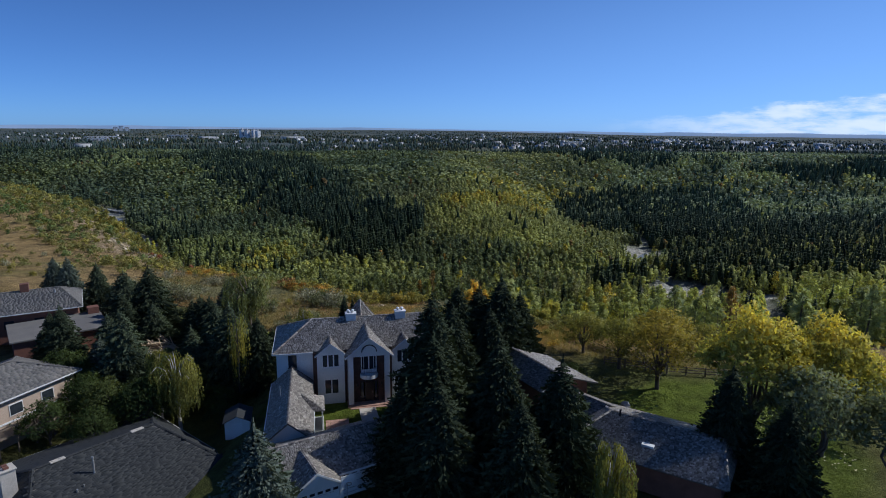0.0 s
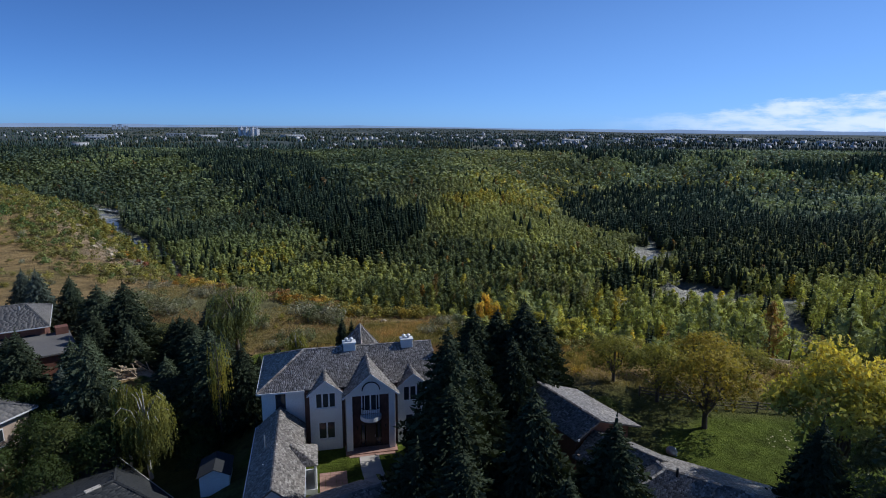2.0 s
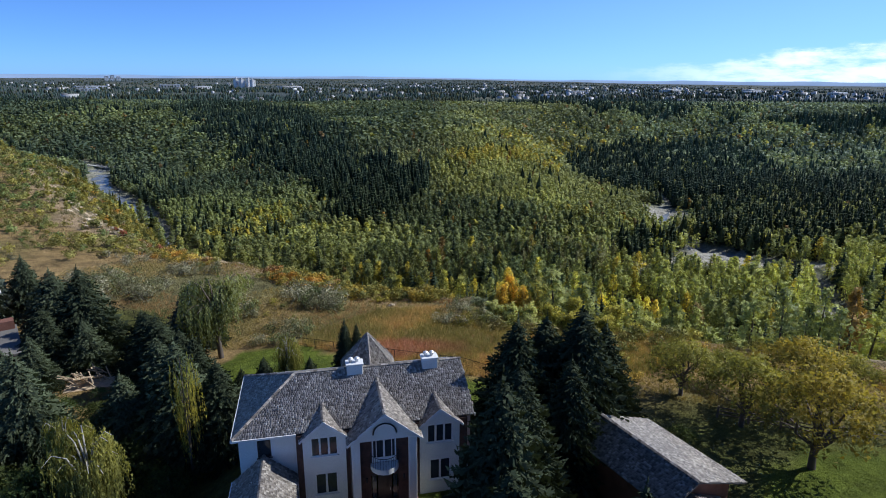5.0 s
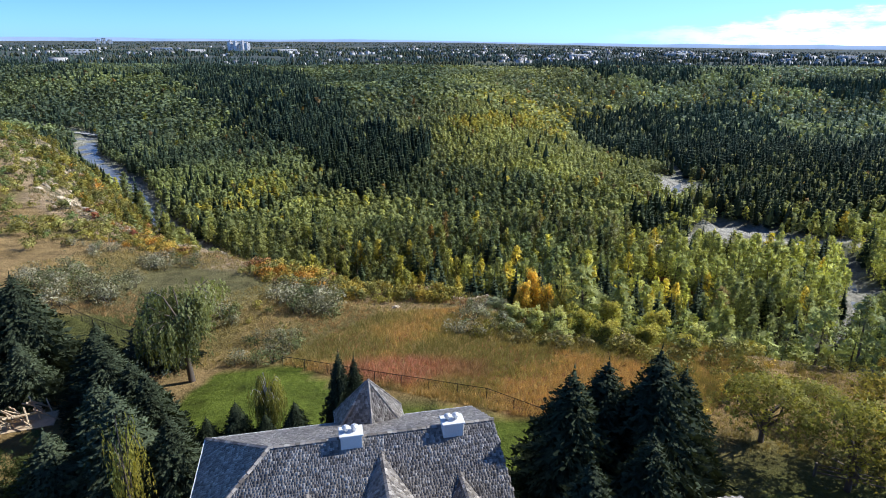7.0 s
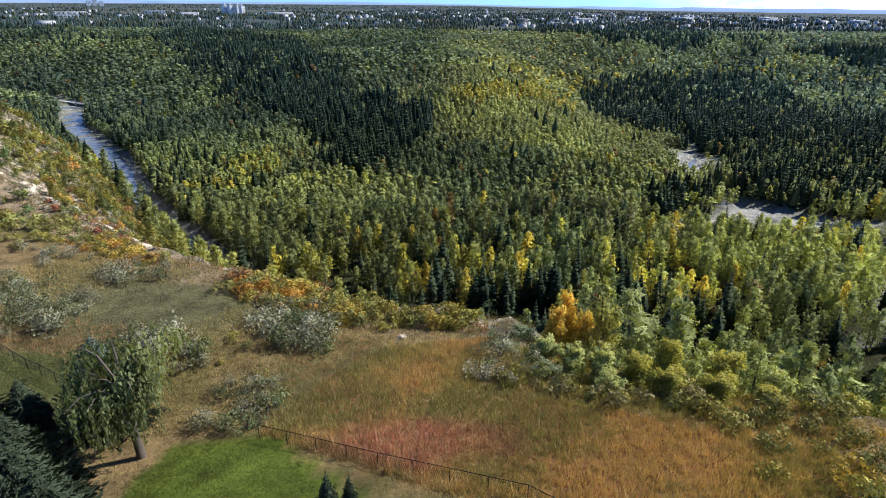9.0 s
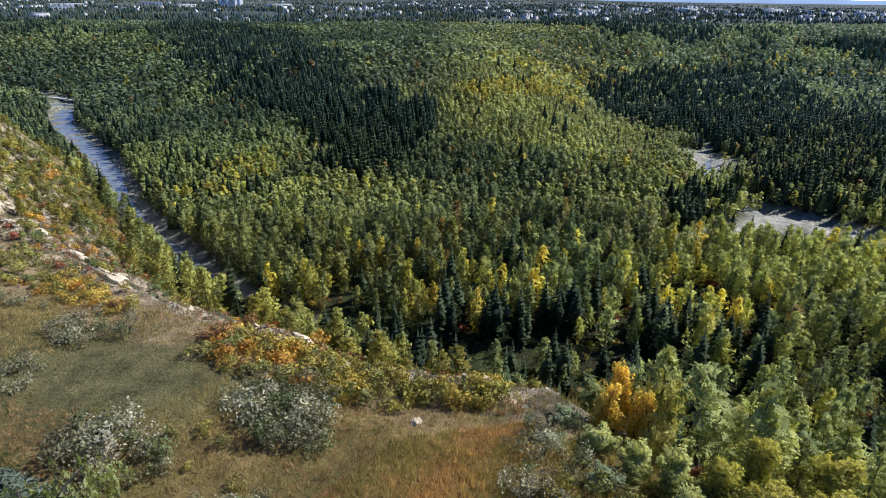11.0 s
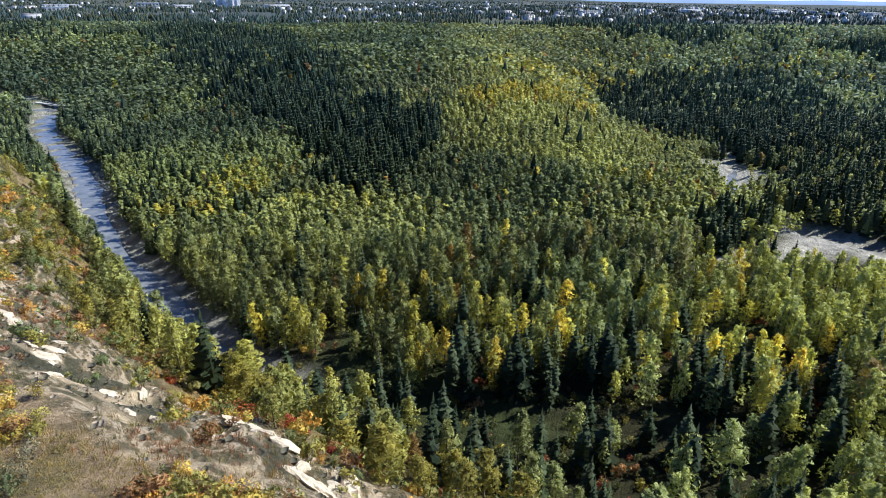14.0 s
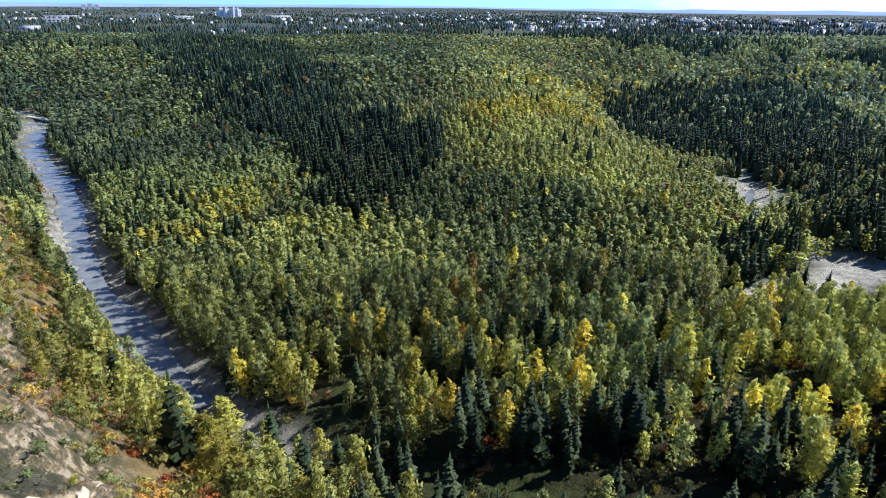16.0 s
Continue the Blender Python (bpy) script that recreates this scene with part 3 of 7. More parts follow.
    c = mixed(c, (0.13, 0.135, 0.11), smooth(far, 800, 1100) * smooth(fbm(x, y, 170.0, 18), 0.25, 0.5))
    return np.clip(c, 0.01, 0.9)


m, nt, b, _ = nodes_of("ground_cover")
at = nt.nodes.new("ShaderNodeAttribute")
at.attribute_name = "tint"
g1 = ramp_of(nt, noise_of(nt, 0.35, 6.0, 0.65), [(0.3, (0.5, 0.5, 0.48)), (0.7, (1.4, 1.38, 1.3))])
g2 = ramp_of(nt, noise_of(nt, 3.0, 5.0, 0.7), [(0.25, (0.6, 0.62, 0.6)), (0.75, (1.35, 1.3, 1.25))])
face = nt.nodes.new("ShaderNodeAttribute")
face.attribute_name = "clay"
# broken clay: dark crumbled faces, bare soil and a pale crust with crisp edges
crust = ramp_of(nt, noise_of(nt, 0.30, 10.0, 0.70, (1.0, 1.0, 2.0)), [(0.36, (0.10, 0.096, 0.06)), (0.475, (0.16, 0.145, 0.09)), (0.50, (0.32, 0.245, 0.145)), (0.535, (0.38, 0.29, 0.18)), (0.55, (0.68, 0.56, 0.40))])
soil = mix_of(nt, "MIX", mix_of(nt, "MULTIPLY", at.outputs["Color"], g1), crust, face.outputs["Fac"])
nt.links.new(mix_of(nt, "MULTIPLY", soil, g2), b.inputs["Base Color"])
b.inputs["Roughness"].default_value = 0.95
b.inputs["Specular IOR Level"].default_value = 0.1
bump_of(nt, b, noise_of(nt, 1.1, 9.0, 0.78), 1.0, 1.0)
M_GROUND = m

ny, nx = GX.shape
idx = np.arange(nx * ny).reshape(ny, nx)
quads = np.stack((idx[:-1, :-1], idx[:-1, 1:], idx[1:, 1:], idx[1:, :-1]), -1).reshape(-1, 4)
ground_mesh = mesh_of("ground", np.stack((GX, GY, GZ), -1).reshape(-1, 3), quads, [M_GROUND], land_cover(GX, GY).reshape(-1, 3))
edge_d, edge_side, _ = along(GX, GY, EDGE)
edge_d = edge_d * -edge_side
clay_mask = smooth(edge_d, 0.5, 3.5) * smooth(edge_d, 32, 18) * 0.88 * smooth(-GX, -10, 0) * (1 - crusted(GX, GY)) * (1 - 0.85 * dark_face(GX, GY))
clay_at = ground_mesh.attributes.new("clay", "FLOAT", "POINT")
clay_at.data.foreach_set("value", clay_mask.ravel().astype(np.float32))
ground_mesh.polygons.foreach_set("use_smooth", np.ones(len(quads), bool))
tagged(new("ground", ground_mesh), "rolling ground of grass, clay scarp and wooded valley", "ground", "", "structure")

# the river, shallow sheets that follows its bed
m, nt, b, _ = nodes_of("river_water")
nt.links.new(ramp_of(nt, noise_of(nt, 0.25, 4.0), [(0.35, (0.15, 0.165, 0.18)), (0.7, (0.27, 0.28, 0.285))]), b.inputs["Base Color"])
b.inputs["Roughness"].default_value = 0.22
b.inputs["IOR"].default_value = 1.33
bump_of(nt, b, noise_of(nt, 1.3, 5.0, 0.65), 0.35, 0.12)
M_WATER = m


def river_strip(line, z):
    pts = []
    for (ax, ay), (bx, by) in zip(line[:-1], line[1:]):
        n = max(2, int(math.hypot(bx - ax, by - ay) / 8))
        pts += [(ax + (bx - ax) * i / n, ay + (by - ay) * i / n) for i in range(n)]
    p = np.array(pts)
    for _ in range(6):
        p[1:-1] = 0.5 * p[1:-1] + 0.25 * (p[:-2] + p[2:])
    t = np.gradient(p, axis=0)
    t /= np.linalg.norm(t, axis=1)[:, None]
    w = -bank(p[:, 0], p[:, 1]) * (0.62 + 0.45 * fbm(p[:, 0], p[:, 1], 30.0, 21)).clip(0.25, 1.1) + 0.4
    cols = [p + np.stack((-t[:, 1], t[:, 0]), 1) * (w * s)[:, None] for s in (-1, -0.33, 0.33, 1)]
    V = np.concatenate([np.column_stack((q, np.full(len(q), z))) for q in cols])
    n = len(p)
    F = [(k * n + i, k * n + i + 1, (k + 1) * n + i + 1, (k + 1) * n + i) for k in range(3) for i in range(n - 1)]
    return mesh_of("river", V, F, [M_WATER])


tagged(new("water", river_strip(RIVER[:11], -48.75)), "shallow grey river between shingle banks", "river", "", "structure")
tagged(new("water", river_strip(RIVER[14:], -48.75)), "shallow grey river between gravel bars", "river", "", "structure")

# ---- woods over the valley ----
rng = np.random.default_rng(7)


def jitter(x0, x1, y0, y1, step):
    x, y = np.meshgrid(np.arange(x0, x1, step), np.arange(y0, y1, step))
    x, y = x.ravel(), y.ravel()
    return x + rng.uniform(-0.55, 0.55, x.size) * step, y + rng.uniform(-0.55, 0.55, y.size) * step


def blob(x, y, cx, cy, rx, ry, soft=0.35):
    q = np.hypot((x - cx) / rx, (y - cy) / ry) + fbm(x, y, 30.0, 31) * 0.16
    return smooth(q, 1 + soft, 1 - soft)


def zone(x, y, poly, wobble=9.0):
    """Whether places lie within a patch of wood with a ragged edge."""
    return inside(x + wobble * fbm(x, y, 24.0, 36), y + wobble * fbm(x, y, 24.0, 37), poly)


DARK_SLOPE = [(-112, 425), (-70, 330), (-49, 292), (-24, 284), (-8, 318), (-14, 388), (-58, 415)]
DARK_RIDGE = [(-328, 729), (-329, 860), (-170, 735), (-92, 540), (-70, 420), (-108, 380), (-148, 442), (-216, 552)]
DARK_FLAT = [(92, 450), (106, 517), (150, 610), (205, 655), (322, 645), (317, 577), (262, 460), (192, 348), (159, 341), (132, 366), (105, 391)]
GROVE = [(-72, 272), (-38, 288), (-17, 258), (0, 222), (-6, 199), (-28, 203), (-54, 219), (-67, 238)]
HOLLOW = [(-22, 335), (23, 316), (43, 292), (39, 259), (26, 251), (-3, 258), (-28, 284)]
SUNNY = [(-12, 375), (28, 385), (66, 381), (72, 290), (56, 272), (40, 300), (24, 323)]
FAR_DARK = [(370, 730), (460, 720), (640, 760), (640, 690), (425, 672)]


def conifer_share(x, y):
    """Where spruce takes over from aspen and poplar."""
    p = 0.06 - 0.045 * smooth(y, 215, 245)
    for poly, share in ((DARK_SLOPE, 0.88), (DARK_RIDGE, 0.78), (DARK_FLAT, 0.82), (FAR_DARK, 0.9)):
        p = np.where(zone(x, y, poly, 17.0), share, p)
    p = np.maximum(p, 0.75 * blob(x, y, 96, 240, 18, 20))
    p = np.maximum(p, 0.6 * blob(x, y, 152, 275, 30, 34))
    p = np.maximum(p, (0.55 - 0.3 * smooth(y, 420, 520)) * smooth(x, 120, 170) * smooth(y, 235, 290) * smooth(y, 700, 620))
    p = np.maximum(p, 0.62 * blob(x, y, 22, 146, 46, 26))
    p = np.maximum(p, 0.2 * smooth(bank(x, y), 40, 10) * smooth(-x, 60, 90))
    p = np.maximum(p, 0.7 * smooth(fbm(x, y, 130.0, 33), 0.15, 0.5) * smooth(y, 660, 740))
    return p


def yellow_share(x, y):
    p = (0.015 + 0.07 * smooth(fbm(x, y, 35.0, 34), 0.05, 0.7)) * (1 - 0.8 * smooth(y, 250, 330))
    p = np.maximum(p, 0.6 * blob(x, y, -96, 285, 20, 30) * smooth(fbm(x, y, 14.0, 38), -0.4, 0.2))
    p = np.maximum(p, 0.85 * zone(x, y, [(5, 402), (10, 378), (36, 383), (62, 400), (76, 386), (88, 428), (59, 440), (43, 424)], 4.0))
    p = np.maximum(p, 0.25 * zone(x, y, [(36, 430), (30, 480), (60, 540), (130, 600), (150, 560), (100, 470), (70, 430)], 10.0))
    p = np.maximum(p, 0.6 * blob(x, y, 62, 172, 17, 14))
    p = np.maximum(p, 0.2 * blob(x, y, -10, 175, 50, 28))
    p = np.maximum(p, 0.10 * smooth(y, 600, 640) * smooth(y, 720, 680) * smooth(x, 60, 120))
    return p


def wooded(x, y):
    """Chance that a tree stands here."""
    d, side, _ = along(x, y, EDGE)
    d = d * -side
    rd = bank(x, y)
    td, _, _ = along(x, y, TRACK)
    p = smooth(d, 30, 38) * smooth(rd, 0.5, 2.5) * smooth(td, 3.5, 5.5)
    p = p * (1 - 0.97 * blob(x, y, 122, 238, 19, 14, 0.15)) * (1 - 0.97 * blob(x, y, 131, 330, 15, 24, 0.15)) * (1 - 0.8 * blob(x, y, 113, 296, 8, 15, 0.2)) * (1 - 0.85 * blob(x, y, 112, 226, 14, 7, 0.2)) * (1 - 0.85 * blob(x, y, 120, 219, 19, 11, 0.2)) * (1 - 0.8 * blob(x, y, 124, 305, 9, 14, 0.2))
    p = p * (1 - 0.85 * blob(x, y, 150, 222, 30, 6, 0.2)) * (1 - 0.6 * blob(x, y, 86, 224, 10, 5, 0.2))
    p = p * (1 - 0.8 * blob(x, y, 190, 262, 22, 7, 0.3)) * (1 - 0.7 * blob(x, y, 38, 172, 8, 7, 0.3))
    p = p * (1 - 0.9 * blob(x, y, 52, 448, 5, 28)) * (1 - 0.9 * blob(x, y, 54, 177, 6, 5, 0.2)) * (1 - 0.9 * blob(x, y, -4, 154, 7, 4, 0.2))
    p = p * (1 - 0.2 * smooth(x, -22, -10) * smooth(x, 62, 48) * smooth(y, 152, 140)) * (1 - 0.5 * blob(x, y, 20, 141, 22, 9, 0.2))
    p = p * np.where(y < 190, smooth(fbm(x, y, 13.0, 44), -0.55, -0.2), 1.0)
    return p


GREENS = np.array([(0.13, 0.165, 0.10), (0.20, 0.235, 0.135), (0.27, 0.30, 0.155), (0.35, 0.375, 0.165), (0.46, 0.475, 0.19)])
YELLOWS = np.array([(0.48, 0.46, 0.12), (0.56, 0.49, 0.11), (0.42, 0.43, 0.13), (0.54, 0.44, 0.10)])
RUSTS = np.array([(0.26, 0.17, 0.08), (0.36, 0.22, 0.07), (0.22, 0.17, 0.10)])
SPRUCES = np.array([(0.042, 0.060, 0.030), (0.055, 0.074, 0.034), (0.036, 0.052, 0.029), (0.068, 0.087, 0.045)])


def leaf_tints(x, y):
    n = len(x)
    calm = smooth(y, 200, 260)
    tone = (fbm(x, y, 60.0, 35) * 0.5 + 0.5) * 3.6 + rng.normal(size=n) * (0.75 - 0.4 * calm)
    # sunlight on the SUNNY slope is put into the tint; HOLLOW is darker
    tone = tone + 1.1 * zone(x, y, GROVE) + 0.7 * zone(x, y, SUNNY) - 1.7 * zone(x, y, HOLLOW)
    tone = np.clip(tone, 0, 3.999)
    low = tone.astype(int)
    c = GREENS[low] + (GREENS[low + 1] - GREENS[low]) * (tone - low)[:, None]
    pick = rng.uniform(size=n)
    yel = pick < yellow_share(x, y)
    c[yel] = YELLOWS[rng.integers(0, 4, yel.sum())]
    half = (~yel) & (pick < 2.2 * yellow_share(x, y))
    c[half] = 0.55 * c[half] + 0.45 * YELLOWS[rng.integers(0, 3, half.sum())]
    dull = rng.uniform(size=n) < 0.45 * blob(x, y, 46, 226, 38, 17)
    c[dull] = 0.45 * c[dull] + 0.55 * np.array((0.21, 0.19, 0.13))
    c *= (1.0 + 0.22 * fbm(x, y, 28.0, 39))[:, None]
    rust = rng.uniform(size=n) < 0.012
    c[rust] = RUSTS[rng.integers(0, 3, rust.sum())]
    # tint is darkened for stands on the shaded far side and on the hill
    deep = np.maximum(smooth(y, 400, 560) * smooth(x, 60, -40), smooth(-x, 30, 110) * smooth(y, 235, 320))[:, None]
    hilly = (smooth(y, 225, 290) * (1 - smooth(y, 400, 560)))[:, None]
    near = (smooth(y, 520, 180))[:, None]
    # far tints keep the blue that stands in for haze; near ones lose it
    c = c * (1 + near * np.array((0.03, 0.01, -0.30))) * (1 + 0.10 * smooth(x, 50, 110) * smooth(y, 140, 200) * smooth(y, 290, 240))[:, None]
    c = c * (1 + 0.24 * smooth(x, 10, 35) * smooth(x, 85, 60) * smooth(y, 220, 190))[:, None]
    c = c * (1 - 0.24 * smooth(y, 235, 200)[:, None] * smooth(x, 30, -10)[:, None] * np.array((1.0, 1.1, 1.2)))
    # haze over the far right is put into the tint as added blue
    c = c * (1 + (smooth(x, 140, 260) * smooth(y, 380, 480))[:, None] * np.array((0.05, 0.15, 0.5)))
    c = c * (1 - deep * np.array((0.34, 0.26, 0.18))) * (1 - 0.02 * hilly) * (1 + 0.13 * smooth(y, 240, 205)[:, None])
    return c * (1 + rng.uniform(-0.13, 0.13, (n, 1)) * (1 - 0.4 * calm[:, None]))


def grow(x, y, kinds, hi, lo, tall, leaf=None, spreading=1.0):
    """Plant one belt: spruces and leafy trees."""
    keep = rng.uniform(size=len(x)) < wooded(x, y)
    x, y = x[keep], y[keep]
    z = height(x, y)
    con = rng.uniform(size=len(x)) < conifer_share(x, y)
    for who, mats, shapes, what in ((con, [M_NEEDLE, M_BARK], kinds[0], "spruce_wood"), (~con, [leaf or M_LEAF, M_BARK], kinds[1], "poplar_wood")):
        n = int(who.sum())
        if not n:
            continue
        px, py = x[who], y[who]
        if what == "spruce_wood":
            # distant spruces carry haze in their tint: more blue, brighter at far right
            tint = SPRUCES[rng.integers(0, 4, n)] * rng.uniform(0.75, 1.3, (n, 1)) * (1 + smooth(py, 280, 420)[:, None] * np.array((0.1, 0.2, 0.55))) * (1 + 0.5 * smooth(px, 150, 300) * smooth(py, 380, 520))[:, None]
            size = rng.uniform(8.0, 14.5, n) * rng.uniform(0.8, 1.0, n) * tall
        else:
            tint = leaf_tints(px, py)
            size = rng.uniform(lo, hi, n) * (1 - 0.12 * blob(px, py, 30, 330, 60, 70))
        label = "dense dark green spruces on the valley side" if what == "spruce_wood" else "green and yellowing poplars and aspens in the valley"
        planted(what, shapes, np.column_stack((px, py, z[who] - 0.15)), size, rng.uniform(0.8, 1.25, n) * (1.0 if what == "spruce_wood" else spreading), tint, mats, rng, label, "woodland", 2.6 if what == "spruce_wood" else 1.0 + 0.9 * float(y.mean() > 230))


def fan(x, y, wide=0.80, pad=45.0):
    """Keeps what lies within the wedge of country over which the camera looks."""
    return np.abs(x + 3) < wide * (y + 35) + pad - 35


def belt(y0, y1, step, xmax):
    x, y = jitter(-xmax, xmax, y0, y1, step)
    k = fan(x, y)
    return x[k], y[k]


sr = [np.random.default_rng(100 + i) for i in range(20)]
NEAR_C = [spruce_shape(sr[i], 15, 9, 0.18, 1) for i in range(3)]
NEAR_P = [poplar_shape(sr[3 + i], 14, 210, 0.043, 0.20, 0.16) for i in range(5)]
FINE_P = [poplar_shape(np.random.default_rng(150 + i), 18, 430, 0.034, 0.21, 0.24) for i in range(5)]
MID_C = [spruce_shape(sr[8 + i], 7, 7, 0.19) for i in range(3)]
MID_P = [poplar_shape(sr[11 + i], 8, 72, 0.060, 0.21, 0.10) for i in range(4)]
FAR_C = [spruce_shape(sr[15 + i], 4, 4, 0.24) for i in range(2)]
FAR_P = [poplar_shape(sr[17 + i], 4, 24, 0.115, 0.28, 0.15) for i in range(3)]

grow(*belt(112, 166, 4.2, 240), (NEAR_C, FINE_P), 14.5, 6.5, 1.2, M_SPRAY)
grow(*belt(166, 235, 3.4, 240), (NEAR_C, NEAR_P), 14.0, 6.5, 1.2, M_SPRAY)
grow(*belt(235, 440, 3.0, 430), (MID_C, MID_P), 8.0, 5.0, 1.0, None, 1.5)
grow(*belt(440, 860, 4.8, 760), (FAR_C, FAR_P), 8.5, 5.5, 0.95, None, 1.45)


# trees of the suburbs and fields out to the skyline, thinning with distance
def suburb_trees():
    n = 21000
    r = 860.0 * (3900.0 / 860.0) ** (rng.uniform(size=n) ** 1.25)
    a = rng.uniform(-0.72, 0.72, n)
    x, y = r * np.sin(a), r * np.cos(a)
    keep = fbm(x, y, 150.0, 41) + 0.35 * fbm(x, y, 40.0, 42) > -0.25
    x, y, r = x[keep], y[keep], r[keep]
    V, F, W = [], [], []
    wood(V, F, W, [(0, 0, 0.02), (0.04, 0.05, 0.42), (0.02, 0, 1.0)], [0.30, 0.33, 0.05], 4)
    W = [0] * len(W)
    shape = (np.array(V), np.array(F), np.array(W))
    con = fbm(x, y, 90.0, 43) + rng.normal(size=len(x)) * 0.4 > -0.45
    # haze over the suburb is put into the spruces as raised blue
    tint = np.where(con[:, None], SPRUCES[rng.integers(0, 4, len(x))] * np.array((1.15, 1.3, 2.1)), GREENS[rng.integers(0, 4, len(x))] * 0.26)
    size = rng.uniform(4.5, 9, len(x)) * (1 - 0.35 * smooth(r, 1500, 3800))
    wide = np.where(con, 0.55, 1.0) * (1 + 1.3 * smooth(r, 1200, 3500))
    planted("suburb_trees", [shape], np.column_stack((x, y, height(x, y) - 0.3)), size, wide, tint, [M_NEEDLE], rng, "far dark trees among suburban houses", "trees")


suburb_trees()

# ---- the town on the far plateau ----
M_PALE = plain("pale_cladding", (0.62, 0.61, 0.60), 0.8, 0.35, 0.05, 0.6, 0.0)
M_WHITE = plain("white_concrete", (0.80, 0.79, 0.78), 0.8, 0.08, 0.05, 0.6, 0.0)
M_TILE = plain("far_roofing", (0.22, 0.21, 0.21), 0.85, 0.3, 0.05, 0.6, 0.0)
M_GLASS = plain("window_glass", (0.03, 0.035, 0.04), 0.12, 0.2, 0.6, 4.0, 0.0)


def far_houses():
    rg = np.random.default_rng(23)
    n = 700
    r = 800.0 * (2900.0 / 800.0) ** rg.uniform(size=n)
    a = rg.uniform(-0.68, 0.70, n)
    x, y = r * np.sin(a), r * np.cos(a)
    keep = (fbm(x, y, 120.0, 51) + 0.4 * smooth(x, -200, 400) > 0.0) & (bank(x, y) > 110) & (y > 900 + 0.25 * np.abs(x))
    x, y, r = x[keep], y[keep], r[keep]
    z = height(x, y)
    V, F, W = [], [], []
    for i in range(len(x)):
        w, d, h = rg.uniform(7, 12), rg.uniform(6, 8.5), rg.uniform(2.8, 5.0)
        if rg.uniform() < 0.05:
            w, d, h = w * 2.6, d * 1.6, h * 1.1
        th = rg.choice((0.7, 0.5, 2.2)) + rg.uniform(-0.2, 0.2)
        c, s = math.cos(th), math.sin(th)
        top = h + rg.uniform(1.2, 2.4)
        pts = [(-w, -d, -1), (w, -d, -1), (w, d, -1), (-w, d, -1), (-w, -d, h), (w, -d, h), (w, d, h), (-w, d, h), (-w, 0, top), (w, 0, top)]
        n0 = len(V)
        for px, py, pz in pts:
            V.append((x[i] + (px * c - py * s) / 2, y[i] + (px * s + py * c) / 2, z[i] + pz))
        q = lambda *k: [n0 + j for j in k]
        for f4 in ((0, 1, 5, 4), (1, 2, 6, 5), (2, 3, 7, 6), (3, 0, 4, 7)):
            f4 = q(*f4)
            F.extend(((f4[0], f4[1], f4[2]), (f4[0], f4[2], f4[3])))
            W.extend((0, 0))
        for f4 in ((4, 5, 9, 8), (6, 7, 8, 9)):
            f4 = q(*f4)
            F.extend(((f4[0], f4[1], f4[2]), (f4[0], f4[2], f4[3])))
            W.extend((1, 1))
        F.extend((q(4, 8, 7), q(5, 6, 9)))
        W.extend((0, 0))
    me = mesh_of("suburb_houses", V, F, [M_PALE, M_TILE], None, W)
    tagged(new("suburb_houses", me), "pale gabled houses spread over the far plateau", "houses", "", "stuff")


far_houses()


def tower_block(x, y, w, d, h, turn, label):
    z = level(x, y) - 1.0
    t = thing("apartment_block", pose(x, y, z, 0, 0, turn), label, "building", "tower blocks on the skyline")
    part("wall", boxes((-w / 2, w / 2, -d / 2, d / 2, 0, h)), M_WHITE, t)
    part("roof", boxes((-w / 2 - 0.4, w / 2 + 0.4, -d / 2 - 0.4, d / 2 + 0.4, h, h + 0.8)), M_TILE, t)
    part("lift_house", boxes((-w / 6, w / 6, -d / 6, d / 6, h + 0.8, h + 4)), M_WHITE, t)
    floors = int(h // 3)
    for f in range(floors):
        for k in range(3):
            x0 = -w / 2 + (k + 0.2) * w / 3
            part("window", boxes((x0, x0 + w / 8, -d / 2 - 0.15, -d / 2 + 0.1, 1.4 + 3 * f, 2.4 + 3 * f)), M_GLASS, t)


for ang_x, w, h in ((-628, 13, 29), (-610, 12, 28), (-591, 12, 29), (-573, 11, 26)):
    tower_block(ang_x, 1870 + 6 * (h - 24), w, 14, h, 50, "white concrete apartment tower on the far plateau")
for px, py, w, d, h in ((-900, 2050, 60, 30, 9), (-700, 1800, 45, 20, 8), (-480, 1950, 70, 30, 8), (620, 1650, 60, 25, 8), (760, 1500, 50, 22, 8), (870, 1720, 70, 30, 9), (1010, 1560, 55, 25, 8), (58, 800, 26, 12, 6), (-860, 1500, 50, 22, 8), (-1010, 1780, 80, 30, 7), (330, 1500, 50, 20, 7)):
    z = level(px, py) - 1.0
    t = thing("flat_roofed_hall", pose(px, py, z, 0, 0, 28 + (px * 7) % 23), "long pale flat-roofed hall among suburb trees", "building", "halls of the suburb")
    part("wall", boxes((-w / 2, w / 2, -d / 2, d / 2, 0, h)), M_PALE, t)
    part("roof", boxes((-w / 2 - 0.5, w / 2 + 0.5, -d / 2 - 0.5, d / 2 + 0.5, h, h + 0.6)), M_PALE, t)
    for k in range(6):
        x0 = -w / 2 + (k + 0.25) * w / 6
        part("window", boxes((x0, x0 + w / 12, -d / 2 - 0.2, -d / 2 + 0.1, h * 0.35, h * 0.65)), M_GLASS, t)

mast = thing("radio_mast", pose(255, 2140, level(255, 2140)), "slender white lattice mast on the far skyline", "mast")
for k in range(3):
    a = 2.094 * k
    part("leg", rod([(1.6 * math.cos(a), 1.6 * math.sin(a), 0), (0.5 * math.cos(a), 0.5 * math.sin(a), 30)], [0.55, 0.4], 5), M_PALE, mast)
